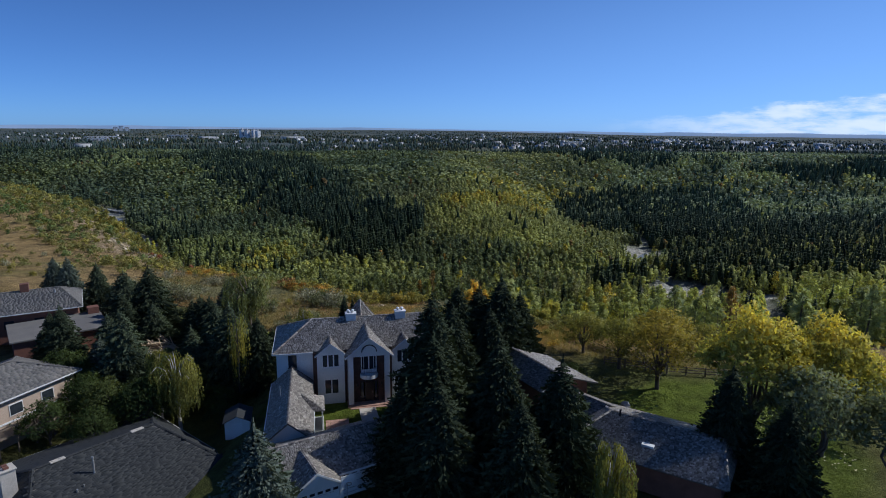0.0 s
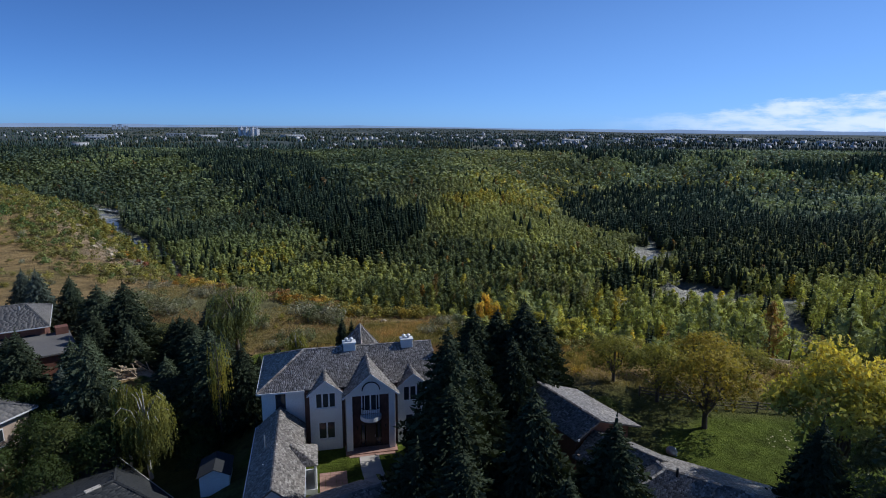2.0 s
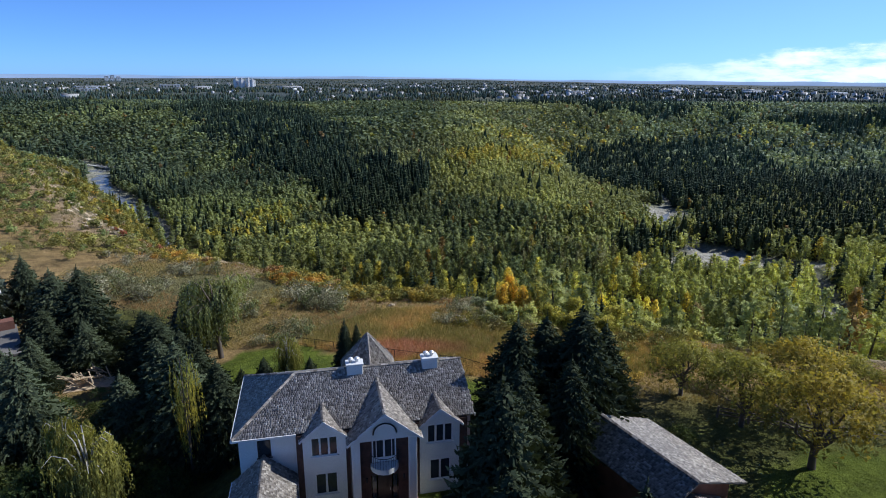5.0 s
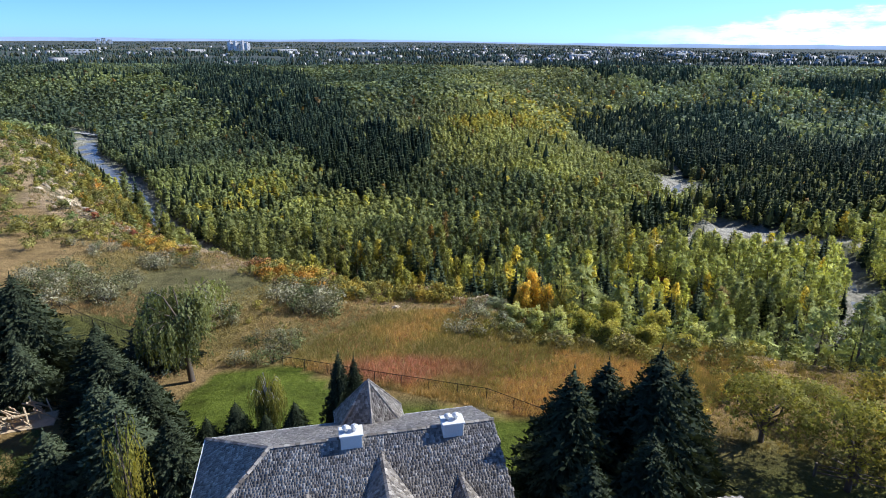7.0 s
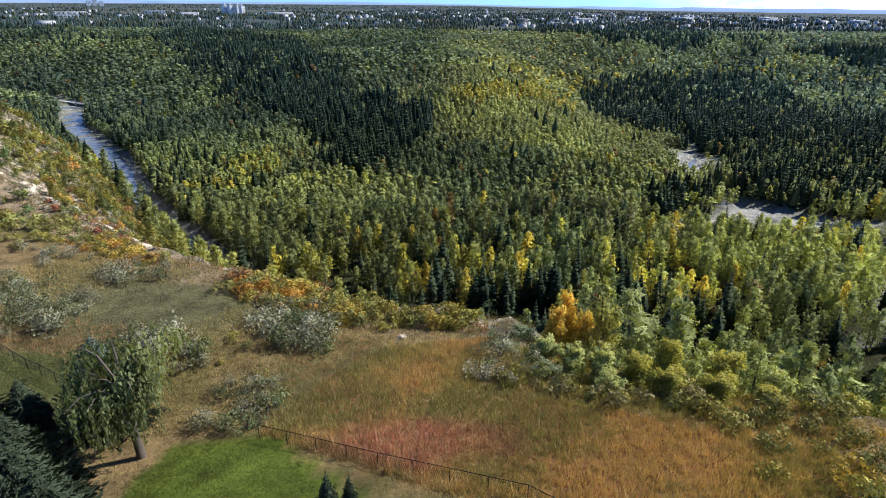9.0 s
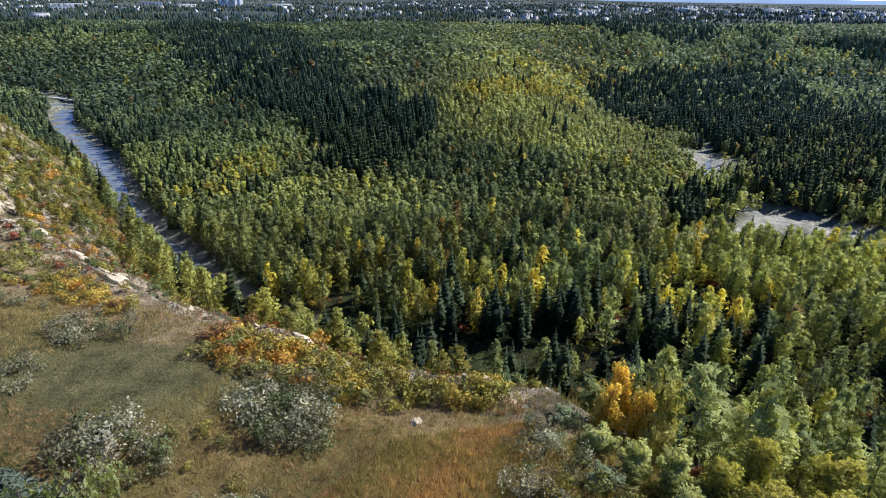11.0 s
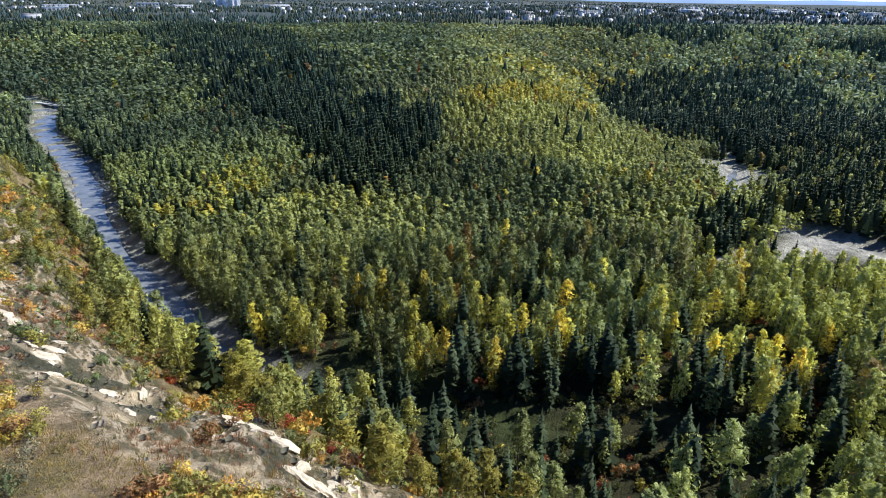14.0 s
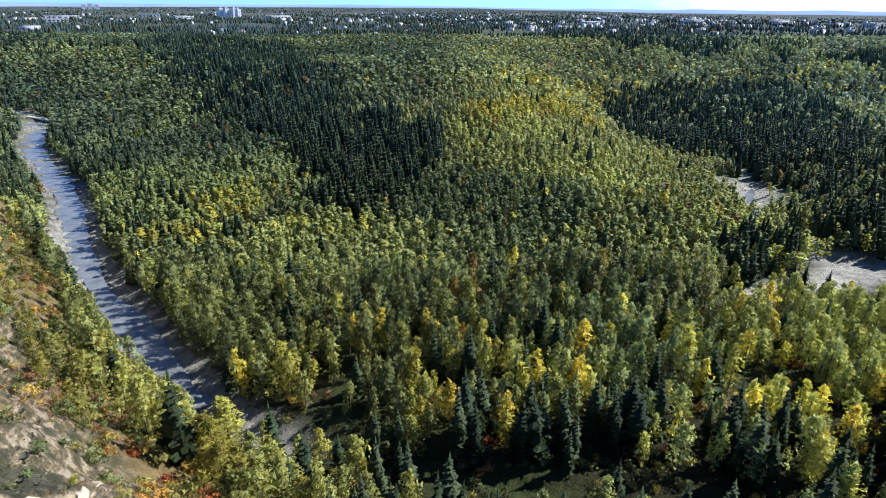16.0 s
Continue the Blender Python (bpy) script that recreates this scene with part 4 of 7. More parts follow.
for k in range(9):
    part("brace", boxes((-1.4 + 0.1 * k, 1.4 - 0.1 * k, -0.3, 0.3, 3 * k + 1.5, 3 * k + 2.0)), M_PALE, mast)

for px, py, w, h in ((-1652, 3068, 20, 20), (-1630, 3080, 18, 25), (-1606, 3092, 20, 19)):
    tower_block(px, py, w, 20, h, 30, "pale apartment tower far off on the skyline")

# a foot bridge where the river bends out of sight
M_DECK = plain("bleached_planks", (0.62, 0.60, 0.56), 0.85, 0.2, 0.3, 4.0, 0.3)
span = math.dist(BRIDGE[0], BRIDGE[1])
turn = math.degrees(math.atan2(BRIDGE[1][1] - BRIDGE[0][1], BRIDGE[1][0] - BRIDGE[0][0]))
bridge = thing("foot_bridge", pose(BRIDGE[0][0], BRIDGE[0][1], -46.4, 0, 0, turn), "pale timber foot bridge over the shallow river", "bridge")
for k in range(int(span // 2)):
    part("plank", boxes((2.0 * k, 2.0 * k + 1.94, -1.3, 1.3, 0.0, 0.14), bevel=0.02), M_DECK, bridge)
for y in (-1.2, 1.1):
    part("beam", boxes((0, span, y, y + 0.25, -0.6, 0.0)), M_PALE, bridge)
    part("handrail", boxes((0, span, y, y + 0.1, 1.05, 1.15)), M_DECK, bridge)
    for k in range(int(span // 4) + 1):
        part("post", boxes((4.0 * k, 4.0 * k + 0.12, y, y + 0.1, 0.14, 1.05)), M_DECK, bridge)
for x in (1.0, span * 0.5, span - 1.6):
    part("pier", boxes((x, x + 0.6, -1.1, 1.1, -5.0, -0.6), bevel=0.05), M_PALE, bridge)

# low hills along the skyline; blue colour and glow stand in for haze
m, nt, b, _ = nodes_of("hazed_hills")
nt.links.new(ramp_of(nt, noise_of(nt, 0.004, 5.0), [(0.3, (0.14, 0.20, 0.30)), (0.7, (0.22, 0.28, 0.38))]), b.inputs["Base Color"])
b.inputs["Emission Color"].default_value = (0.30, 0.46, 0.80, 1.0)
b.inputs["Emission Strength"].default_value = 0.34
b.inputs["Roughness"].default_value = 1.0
a = np.linspace(-0.85, 0.85, 260)
R = 4650.0
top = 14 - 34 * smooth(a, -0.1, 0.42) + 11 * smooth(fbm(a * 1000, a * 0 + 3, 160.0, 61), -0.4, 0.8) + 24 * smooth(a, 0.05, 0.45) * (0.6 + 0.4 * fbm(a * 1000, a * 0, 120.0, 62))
V = np.concatenate([np.column_stack((R * np.sin(a), R * np.cos(a), a * 0 - 60)), np.column_stack(((R + 60) * np.sin(a), (R + 60) * np.cos(a), top)), np.column_stack(((R + 140) * np.sin(a), (R + 140) * np.cos(a), a * 0 - 60))])
n = len(a)
F = [(k * n + i, k * n + i + 1, (k + 1) * n + i + 1, (k + 1) * n + i) for k in range(2) for i in range(n - 1)]
tagged(new("backdrop", mesh_of("backdrop", V, F, [m])), "low hills along the far skyline, haze-blue with a faint glow", "hills", "", "structure")

# ---- houses ----
M_STUCCO = plain("white_stucco", (0.78, 0.78, 0.76), 0.85, 0.06, 0.5, 30.0, 0.2, 0.0, 0.01)
M_TRIM = plain("white_trim", (0.80, 0.80, 0.79), 0.5, 0.05, 0.8, 25.0, 0.0)
M_BROWN = plain("brown_brick", (0.085, 0.045, 0.035), 0.85, 0.3, 2.5, 22.0, 0.5)
M_DOOR = plain("dark_door", (0.03, 0.022, 0.02), 0.4, 0.2, 2.0, 15.0, 0.1)
M_SHAKE = pieces("weathered_shakes", [(0.14, 0.125, 0.11), (0.25, 0.225, 0.20), (0.34, 0.31, 0.28), (0.20, 0.178, 0.155), (0.52, 0.485, 0.44), (0.12, 0.105, 0.095)], 0.55)
M_SHINGLE = pieces("dark_shingles", [(0.030, 0.033, 0.036), (0.035, 0.038, 0.041), (0.032, 0.035, 0.038), (0.038, 0.041, 0.044)])
M_GREYROOF = pieces("grey_shingles", [(0.13, 0.125, 0.12), (0.165, 0.16, 0.15), (0.15, 0.14, 0.135), (0.19, 0.18, 0.17)])
M_FELT = plain("roof_deck", (0.14, 0.13, 0.12), 0.9, 0.25, 1.0, 12.0, 0.3)
M_PIPE = plain("galvanised_pipe", (0.55, 0.55, 0.55), 0.4, 0.15, 3.0, 20.0, 0.1, 0.6)
M_CONCRETE = plain("concrete", (0.55, 0.50, 0.44), 0.9, 0.15, 0.8, 16.0, 0.3)
M_PINK = plain("pink_pavers", (0.42, 0.25, 0.19), 0.9, 0.25, 1.5, 8.0, 0.4)
M_BEIGE = plain("beige_siding", (0.50, 0.38, 0.29), 0.8, 0.12, 0.8, 14.0, 0.2)
M_RUST = plain("red_brown_siding", (0.19, 0.085, 0.06), 0.85, 0.2, 1.0, 14.0, 0.3)
M_WOOD = plain("grey_timber", (0.16, 0.125, 0.095), 0.9, 0.25, 2.0, 20.0, 0.4)
M_LUMBER = plain("new_lumber", (0.62, 0.48, 0.32), 0.8, 0.15, 2.0, 20.0, 0.2)
M_IRON = plain("dark_iron", (0.025, 0.025, 0.028), 0.45, 0.2, 3.0, 20.0, 0.0, 0.5)
M_SILVER = plain("white_metal_cap", (0.72, 0.73, 0.75), 0.35, 0.1, 3.0, 20.0, 0.0, 0.3)
M_FRENCH = plain("window_pane", (0.035, 0.042, 0.05), 0.08, 0.25, 0.7, 3.0, 0.0)


def wall_panel(x0, x1, z0, z1, y0, y1, holes=()):
    """A wall along x with openings through it, each hx0, hx1, hz0, hz1."""
    xs = sorted({x0, x1, *[v for h in holes for v in h[:2]]})
    zs = sorted({z0, z1, *[v for h in holes for v in h[2:]]})
    bm = bmesh.new()
    grid = {(i, j): bm.verts.new((x, y0, z)) for i, x in enumerate(xs) for j, z in enumerate(zs)}
    faces = []
    for i in range(len(xs) - 1):
        for j in range(len(zs) - 1):
            mx, mz = (xs[i] + xs[i + 1]) / 2, (zs[j] + zs[j + 1]) / 2
            if not any(h[0] < mx < h[1] and h[2] < mz < h[3] for h in holes):
                faces.append(bm.faces.new((grid[i, j], grid[i + 1, j], grid[i + 1, j + 1], grid[i, j + 1])))
    ext = bmesh.ops.extrude_face_region(bm, geom=faces, use_keep_orig=True)
    bmesh.ops.translate(bm, vec=(0, y1 - y0, 0), verts=[g for g in ext["geom"] if isinstance(g, bmesh.types.BMVert)])
    bmesh.ops.delete(bm, geom=[v for v in bm.verts if not v.link_faces], context="VERTS")
    return bm


def shakes(poly, rg, expo, wmin, wmax, thick, material, parent, name="shake_cover", single=0):
    """Courses of separate shakes over one roof slope; the slope's first edge is its eave."""
    P = [Vector(p) for p in poly]
    e = (P[1] - P[0]).normalized()
    n = e.cross(P[2] - P[0]).normalized()
    if n.z < 0:
        n = -n
    s = n.cross(e)
    if s.z < 0:
        s = -s
    flat = [((p - P[0]).dot(e), (p - P[0]).dot(s)) for p in P]
    amin, amax, bmax = min(f[0] for f in flat), max(f[0] for f in flat), max(f[1] for f in flat)
    A, B, Wd = [], [], []
    b = 0.0
    while b < bmax:
        a = amin - rg.uniform(0, wmax)
        while a < amax:
            w = rg.uniform(wmin, wmax)
            A.append(a + w / 2)
            B.append(b)
            Wd.append(w)
            a += w
        b += expo
    A, B, Wd = np.array(A), np.array(B), np.array(Wd)
    ok = inside(A, B + expo * 0.5, flat)
    A, B, Wd = A[ok], B[ok], Wd[ok]
    if single:
        # the shakes nearest the ridge's middle are pieces of their own
        order = np.argsort(np.hypot(A - 0.55 * amax, (B - bmax) * 1.4))
        A, B, Wd = A[order], B[order], Wd[order]
    k = len(A)
    o, e, s, n = (np.array(v) for v in (P[0], e, s, n))
    up = thick * rg.uniform(0.7, 1.6, k)
    lo = B + rg.uniform(-0.12, 0.12, k) * expo - 0.03
    hi = B + expo * 1.25
    g = Wd / 2 - 0.006

    def at(a, b, h):
        return o + np.outer(a, e) + np.outer(b, s) + np.outer(h, n)

    zero = np.zeros(k) + 0.004
    V = np.stack((at(A - g, lo, up + 0.012), at(A + g, lo, up + 0.012), at(A + g, hi, zero + 0.012), at(A - g, hi, zero + 0.012), at(A - g, lo, zero), at(A + g, lo, zero)), 1).reshape(-1, 3)
    base = np.arange(k)[:, None] * 6
    F = np.concatenate([base + np.array(t) for t in ((0, 1, 2), (0, 2, 3), (4, 5, 1), (4, 1, 0), (4, 0, 3), (5, 2, 1))])
    six = np.array(((0, 1, 2), (0, 2, 3), (4, 5, 1), (4, 1, 0), (4, 0, 3), (5, 2, 1)))
    for i in range(single):
        piece = new("shake", mesh_of("shake", V[6 * i:6 * i + 6], six, [material]))
        piece.parent = parent
    if single:
        F = F[(F >= 6 * single).all(1)] - 6 * single
        V = V[6 * single:]
    ob = new(name, mesh_of(name, V, F, [material]))
    ob.parent = parent
    return tagged(ob, "", "", "", "stuff")


def roof_slope(poly, parent, rg, material=None, expo=0.17, wmin=0.10, wmax=0.24, thick=0.014, single=0):
    P = [Vector(p) for p in poly]
    n = (P[1] - P[0]).cross(P[2] - P[0]).normalized()
    if n.z < 0:
        n = -n
    part("roof_deck", solid(P, -n * 0.14), M_FELT, parent)
    shakes(poly, rg, expo, wmin, wmax, thick, material or M_SHAKE, parent, "shake_cover", single)


def ridge_caps(a, b, parent, material=None, size=0.16):
    """A row of short cap pieces along a ridge or hip."""
    a, b = Vector(a), Vector(b)
    d = b - a
    n = max(2, int(d.length / 0.3))
    q = d.to_track_quat("X", "Z").to_matrix().to_4x4()
    bm = bmesh.new()
    for i in range(n):
        p = a + d * ((i + 0.5) / n)
        for side in (-1, 1):
            m = Matrix.Translation(p) @ q @ pose(0, side * size * 0.45, 0.03 + 0.012 * (i % 2), -side * 28, 4, 0) @ Matrix.Diagonal((d.length / n * 1.15, size, 0.03, 1))
            bmesh.ops.create_cube(bm, size=1.0, matrix=m)
    part("ridge_cap", bm, material or M_SHAKE, parent)


def window(parent, x0, x1, z0, z1, y, panes, bars=0, frame_mat=None):
    """A framed window that faces -y: frame, sill and panes of glass."""
    fm = frame_mat or M_TRIM
    t = 0.085
    w = new("window")
    w.parent = parent
    span = [(x0, x1, y - 0.05, y + 0.06, z0, z0 + t), (x0, x1, y - 0.05, y + 0.06, z1 - t, z1), (x0, x0 + t, y - 0.05, y + 0.06, z0, z1), (x1 - t, x1, y - 0.05, y + 0.06, z0, z1)]
    pw = (x1 - x0) / panes
    for k in range(1, panes):
        span.append((x0 + k * pw - t * 0.8, x0 + k * pw + t * 0.8, y - 0.05, y + 0.06, z0, z1))
    part("window_frame", boxes(*span), fm, w)
    part("window_sill", boxes((x0 - 0.08, x1 + 0.08, y - 0.14, y + 0.02, z0 - 0.06, z0)), fm, w)
    for k in range(panes):
        part("pane", boxes((x0 + k * pw + t, x0 + (k + 1) * pw - t, y + 0.01, y + 0.03, z0 + t, z1 - t)), M_FRENCH, w)
    if bars:
        part("glazing_bar", boxes(*[(x0, x1, y - 0.02, y + 0.012, z0 + (z1 - z0) * k / bars - 0.012, z0 + (z1 - z0) * k / bars + 0.012) for k in range(1, bars)]), fm, w)
    return w


rg = np.random.default_rng(5)
HOUSE = pose(-14.75, 29.45, -2.4, 0, 0, 12.0)
house = thing("house", HOUSE, "white stucco two-storey house with weathered shake roof", "house")
EAVE, RIDGE = 6.47, 8.80
W2, RV, DV = 17.9, 4.9, 9.8
# walls
part("wall", wall_panel(0.35, 4.4, 0, EAVE, 0.45, 0.7, [(1.65, 2.6, 4.5, 6.05)]), M_STUCCO, house)
part("wall", wall_panel(4.4, W2 - 0.2, 0, EAVE, 0.55, 0.75, [(5.4, 7.45, 4.4, 6.2), (5.6, 7.35, 1.1, 3.1), (9.6, 11.9, 3.6, 6.3), (9.5, 12.0, 0.2, 2.9), (14.1, 16.15, 4.4, 6.2), (14.3, 16.0, 1.1, 3.1)]), M_STUCCO, house)
part("wall", boxes((0.35, 0.6, 0.7, DV - 0.4, 0, EAVE)), M_STUCCO, house)
part("wall", boxes((W2 - 0.4, W2 - 0.15, 0.75, DV - 0.4, 0, EAVE)), M_STUCCO, house)
part("wall", boxes((0.6, W2 - 0.4, DV - 0.6, DV - 0.4, 0, EAVE)), M_STUCCO, house)
part("gable_wall", solid([(W2 - 0.4, 0.3, EAVE), (W2 - 0.4, DV - 0.3, EAVE), (W2 - 0.4, RV, RIDGE - 0.2)], (0.22, 0, 0)), M_STUCCO, house)
part("floor", boxes((0.6, W2 - 0.4, 0.75, DV - 0.6, 3.1, 3.3)), M_WOOD, house)
window(house, 1.65, 2.6, 4.5, 6.05, 0.52, 1, 0, M_DOOR)
# roof
roof_slope([(0, 0, EAVE), (W2, 0, EAVE), (W2, RV, RIDGE), (4.4, RV, RIDGE)], house, rg, single=290)
roof_slope([(0, DV, EAVE), (0, 0, EAVE), (4.4, RV, RIDGE)], house, rg)
roof_slope([(W2, DV, EAVE), (0, DV, EAVE), (4.4, RV, RIDGE), (W2, RV, RIDGE)], house, rg)
ridge_caps((4.4, RV, RIDGE + 0.03), (W2, RV, RIDGE + 0.03), house)
ridge_caps((0, 0, EAVE + 0.03), (4.4, RV, RIDGE + 0.03), house)
ridge_caps((0, DV, EAVE + 0.03), (4.4, RV, RIDGE + 0.03), house)
part("gutter", boxes((-0.05, 4.45, -0.12, 0.0, EAVE - 0.16, EAVE - 0.02)), M_TRIM, house)
part("gutter", boxes((-0.12, -0.01, -0.05, DV, EAVE - 0.16, EAVE - 0.02)), M_TRIM, house)
part("fascia", boxes((W2 + 0.0, W2 + 0.06, 0, 0.15, EAVE - 0.2, EAVE)), M_TRIM, house)
part("soffit", boxes((0.0, 4.4, 0.0, 0.45, EAVE - 0.18, EAVE - 0.14)), M_TRIM, house)


def gable_bay(cu, half, front, apex, eave, meet, holes, reach=0.22):
    """A gabled bay: front wall with its pointed top, cheeks and two roof slopes."""
    x0, x1 = cu - half, cu + half
    part("bay_wall", wall_panel(x0, x1, 0.0, eave, front, front + 0.2, holes), M_STUCCO, house)
    part("bay_gable", solid([(x0, front, eave), (x1, front, eave), (cu, front, apex - 0.12)], (0, 0.2, 0)), M_STUCCO, house)
    for x in (x0, x1 - 0.15):
        part("bay_cheek", boxes((x, x + 0.15, front + 0.2, 0.6, 0, eave)), M_STUCCO, house)
    ov = 0.22
    drop = ov * (apex - eave) / half
    for sg in (-1, 1):
        ex = cu + sg * (half + ov)
        ez = eave - drop + 0.05
        back = (ez - EAVE) / (RIDGE - EAVE) * RV
        slope = [(ex, front - reach, ez), (ex, max(back, 0.3), ez), (cu, meet, apex), (cu, front - reach, apex)]
        roof_slope(slope, house, rg)
        part("barge_board", solid([(ex, front - reach - 0.05, ez - 0.16), (ex, front - reach - 0.05, ez + 0.02), (cu, front - reach - 0.05, apex + 0.04), (cu, front - reach - 0.05, apex - 0.18)], (0, 0.05, 0)), M_TRIM, house)
        part("bay_gutter", boxes((ex - 0.05, ex + 0.05, front - reach, max(back, 0.3), ez - 0.13, ez - 0.02)), M_TRIM, house)
    ridge_caps((cu, front - reach, apex + 0.03), (cu, meet, apex + 0.03), house)


gable_bay(6.43, 1.55, -0.25, 7.45, 6.15, 2.1, [(5.45, 7.4, 4.5, 6.1), (5.65, 7.3, 1.2, 3.05)])
window(house, 5.45, 7.4, 4.5, 6.1, -0.21, 3, 0)
window(house, 5.65, 7.3, 1.2, 3.05, -0.21, 2, 0)
gable_bay(15.1, 1.55, -0.25, 7.45, 6.15, 2.1, [(14.1, 16.1, 4.5, 6.1), (14.3, 15.95, 1.2, 3.05)])
window(house, 14.1, 16.1, 4.5, 6.1, -0.21, 3, 0)
window(house, 14.3, 15.95, 1.2, 3.05, -0.21, 2, 0)
for u0, u1 in ((4.42, 4.86), (8.0, 8.28), (13.28, 13.54), (16.7, 17.3)):
    part("brown_strip", boxes((u0, u1, -0.1, 0.53, 0.05, EAVE - 0.2)), M_BROWN, house)
# entrance bay with its tall recess
cu = 10.77
part("pilaster", boxes((8.35, 8.95, -1.3, -0.85, 0.15, 5.95), bevel=0.02), M_STUCCO, house, "tall white pilaster")
part("pilaster", boxes((12.55, 13.15, -1.3, -0.85, 0.15, 5.95), bevel=0.02), M_STUCCO, house, "tall white pilaster")
part("porch_gable", solid([(8.35, -1.3, 5.95), (13.15, -1.3, 5.95), (13.15, -1.3, 6.25), (cu, -1.3, 8.1), (8.35, -1.3, 6.25)], (0, 0.35, 0)), M_STUCCO, house)
for x in (8.35, 12.98):
    part("porch_cheek", boxes((x, x + 0.17, -0.85, 0.5, 0.15, 6.2)), M_STUCCO, house)
part("recess_lining", wall_panel(8.55, 12.95, 0.15, 6.2, -0.7, -0.5, [(9.85, 11.65, 3.75, 6.1), (9.75, 11.8, 0.2, 2.75)]), M_BROWN, house, "dark brown brick lining")
for sg in (-1, 1):
    ex, ez = cu + sg * 2.75, 5.98
    roof_slope([(ex, -1.62, ez), (ex, 0.3, ez), (cu, 4.0, 8.25), (cu, -1.62, 8.25)], house, rg)
    part("barge_board", solid([(ex, -1.68, ez - 0.18), (ex, -1.68, ez + 0.02), (cu, -1.68, 8.29), (cu, -1.68, 8.07)], (0, 0.06, 0)), M_TRIM, house)
    part("porch_gutter", boxes((ex - 0.06, ex + 0.06, -1.62, 0.3, ez - 0.15, ez - 0.02)), M_TRIM, house)
ridge_caps((cu, -1.62, 8.28), (cu, 4.0, 8.28), house)
arc = [(cu + 0.85 * math.cos(math.pi * k / 18), -1.34, 6.48 + 0.85 * math.sin(math.pi * k / 18)) for k in range(19)]
part("arch_moulding", rod(arc, 0.06, 6), M_IRON, house, "dark curved arch moulding")
# french doors on the balcony
fd = new("french_door")
fd.parent = house
part("door_frame", boxes((9.85, 11.65, -0.8, -0.68, 6.02, 6.1), (9.85, 9.95, -0.8, -0.68, 3.75, 6.1), (11.55, 11.65, -0.8, -0.68, 3.75, 6.1), (10.68, 10.82, -0.8, -0.68, 3.75, 6.02), (9.95, 10.68, -0.78, -0.7, 3.75, 4.15), (10.82, 11.55, -0.78, -0.7, 3.75, 4.15), (10.14, 10.2, -0.78, -0.7, 4.1, 6.0), (11.3, 11.36, -0.78, -0.7, 4.1, 6.0)), M_TRIM, fd)
part("pane", boxes((9.95, 10.68, -0.73, -0.71, 4.15, 6.02)), M_FRENCH, fd)
part("pane", boxes((10.82, 11.55, -0.73, -0.71, 4.15, 6.02)), M_FRENCH, fd)
rim = [(cu + 1.05 * math.cos(math.pi + math.pi * k / 16), -0.7 + 1.05 * math.sin(math.pi + math.pi * k / 16)) for k in range(17)]
bal = new("balcony")
bal.parent = house
part("balcony_slab", solid([(x, y, 3.25) for x, y in rim], (0, 0, 0.42)), M_STUCCO, bal, "rounded white balcony")
part("rail", rod([(x, y, 4.6) for x, y in rim], 0.025, 5), M_IRON, bal)
for x, y in rim[::1]:
    part("baluster", rod([(x, y, 3.67), (x, y, 4.6)], 0.012, 4), M_IRON, bal)
# front door
dr = new("door")
dr.parent = house
part("door_leaf", boxes((10.25, 11.3, -0.66, -0.6, 0.2, 2.5), bevel=0.01), M_DOOR, dr)
for x in (9.82, 11.4):
    part("sidelight", boxes((x, x + 0.32, -0.65, -0.61, 0.4, 2.5)), M_FRENCH, dr)
part("transom", boxes((9.75, 11.8, -0.67, -0.6, 2.52, 2.75)), M_DOOR, dr)
part("door_handle", boxes((11.15, 11.2, -0.72, -0.66, 1.15, 1.4)), M_PIPE, dr)
for x in (9.35, 12.15):
    part("wall_lamp", boxes((x, x + 0.14, -0.85, -0.7, 2.1, 2.45), bevel=0.02), M_IRON, house)
part("porch_step", boxes((8.2, 13.3, -1.9, 0.4, -0.1, 0.15), (8.5, 13.0, -2.3, -1.9, -0.1, 0.06)), M_PINK, house)
# chimneys
for cx, cy in ((9.1, 4.65), (15.18, 4.55)):
    ch = new("chimney")
    ch.parent = house
    part("shaft", boxes((cx - 0.62, cx + 0.62, cy - 0.42, cy + 0.42, 7.9, 9.32), bevel=0.02), M_STUCCO, ch)
    part("crown", boxes((cx - 0.7, cx + 0.7, cy - 0.5, cy + 0.5, 9.32, 9.44), bevel=0.02), M_TRIM, ch)
    for k, dx in enumerate((-0.28, 0.22)):
        part("flue", rod([(cx + dx, cy, 9.44), (cx + dx, cy, 9.66)], 0.13, 10), M_PIPE, ch)
        part("cowl", rod([(cx + dx, cy, 9.64), (cx + dx, cy, 9.76), (cx + dx, cy, 9.86)], [0.2, 0.23, 0.1], 10), M_SILVER, ch)
# the turret behind
tr, tz, ta = 2.7, 6.4, 9.5
tc = (10.62, 9.85)
tq = [(tc[0] + tr * math.cos(radians(-90 + 60 * k)), tc[1] + tr * math.sin(radians(-90 + 60 * k)), tz) for k in range(6)]
for k in range(6):
    roof_slope([tq[k], tq[(k + 1) % 6], (tc[0], tc[1], ta)], house, rg)
    ridge_caps(Vector(tq[k]) + Vector((0, 0, 0.04)), (tc[0], tc[1], ta + 0.04), house, None, 0.10)
part("turret_wall", solid([(tc[0] + 0.9 * (q[0] - tc[0]), tc[1] + 0.9 * (q[1] - tc[1]), 0.0) for q in tq], (0, 0, tz - 0.05)), M_STUCCO, house)
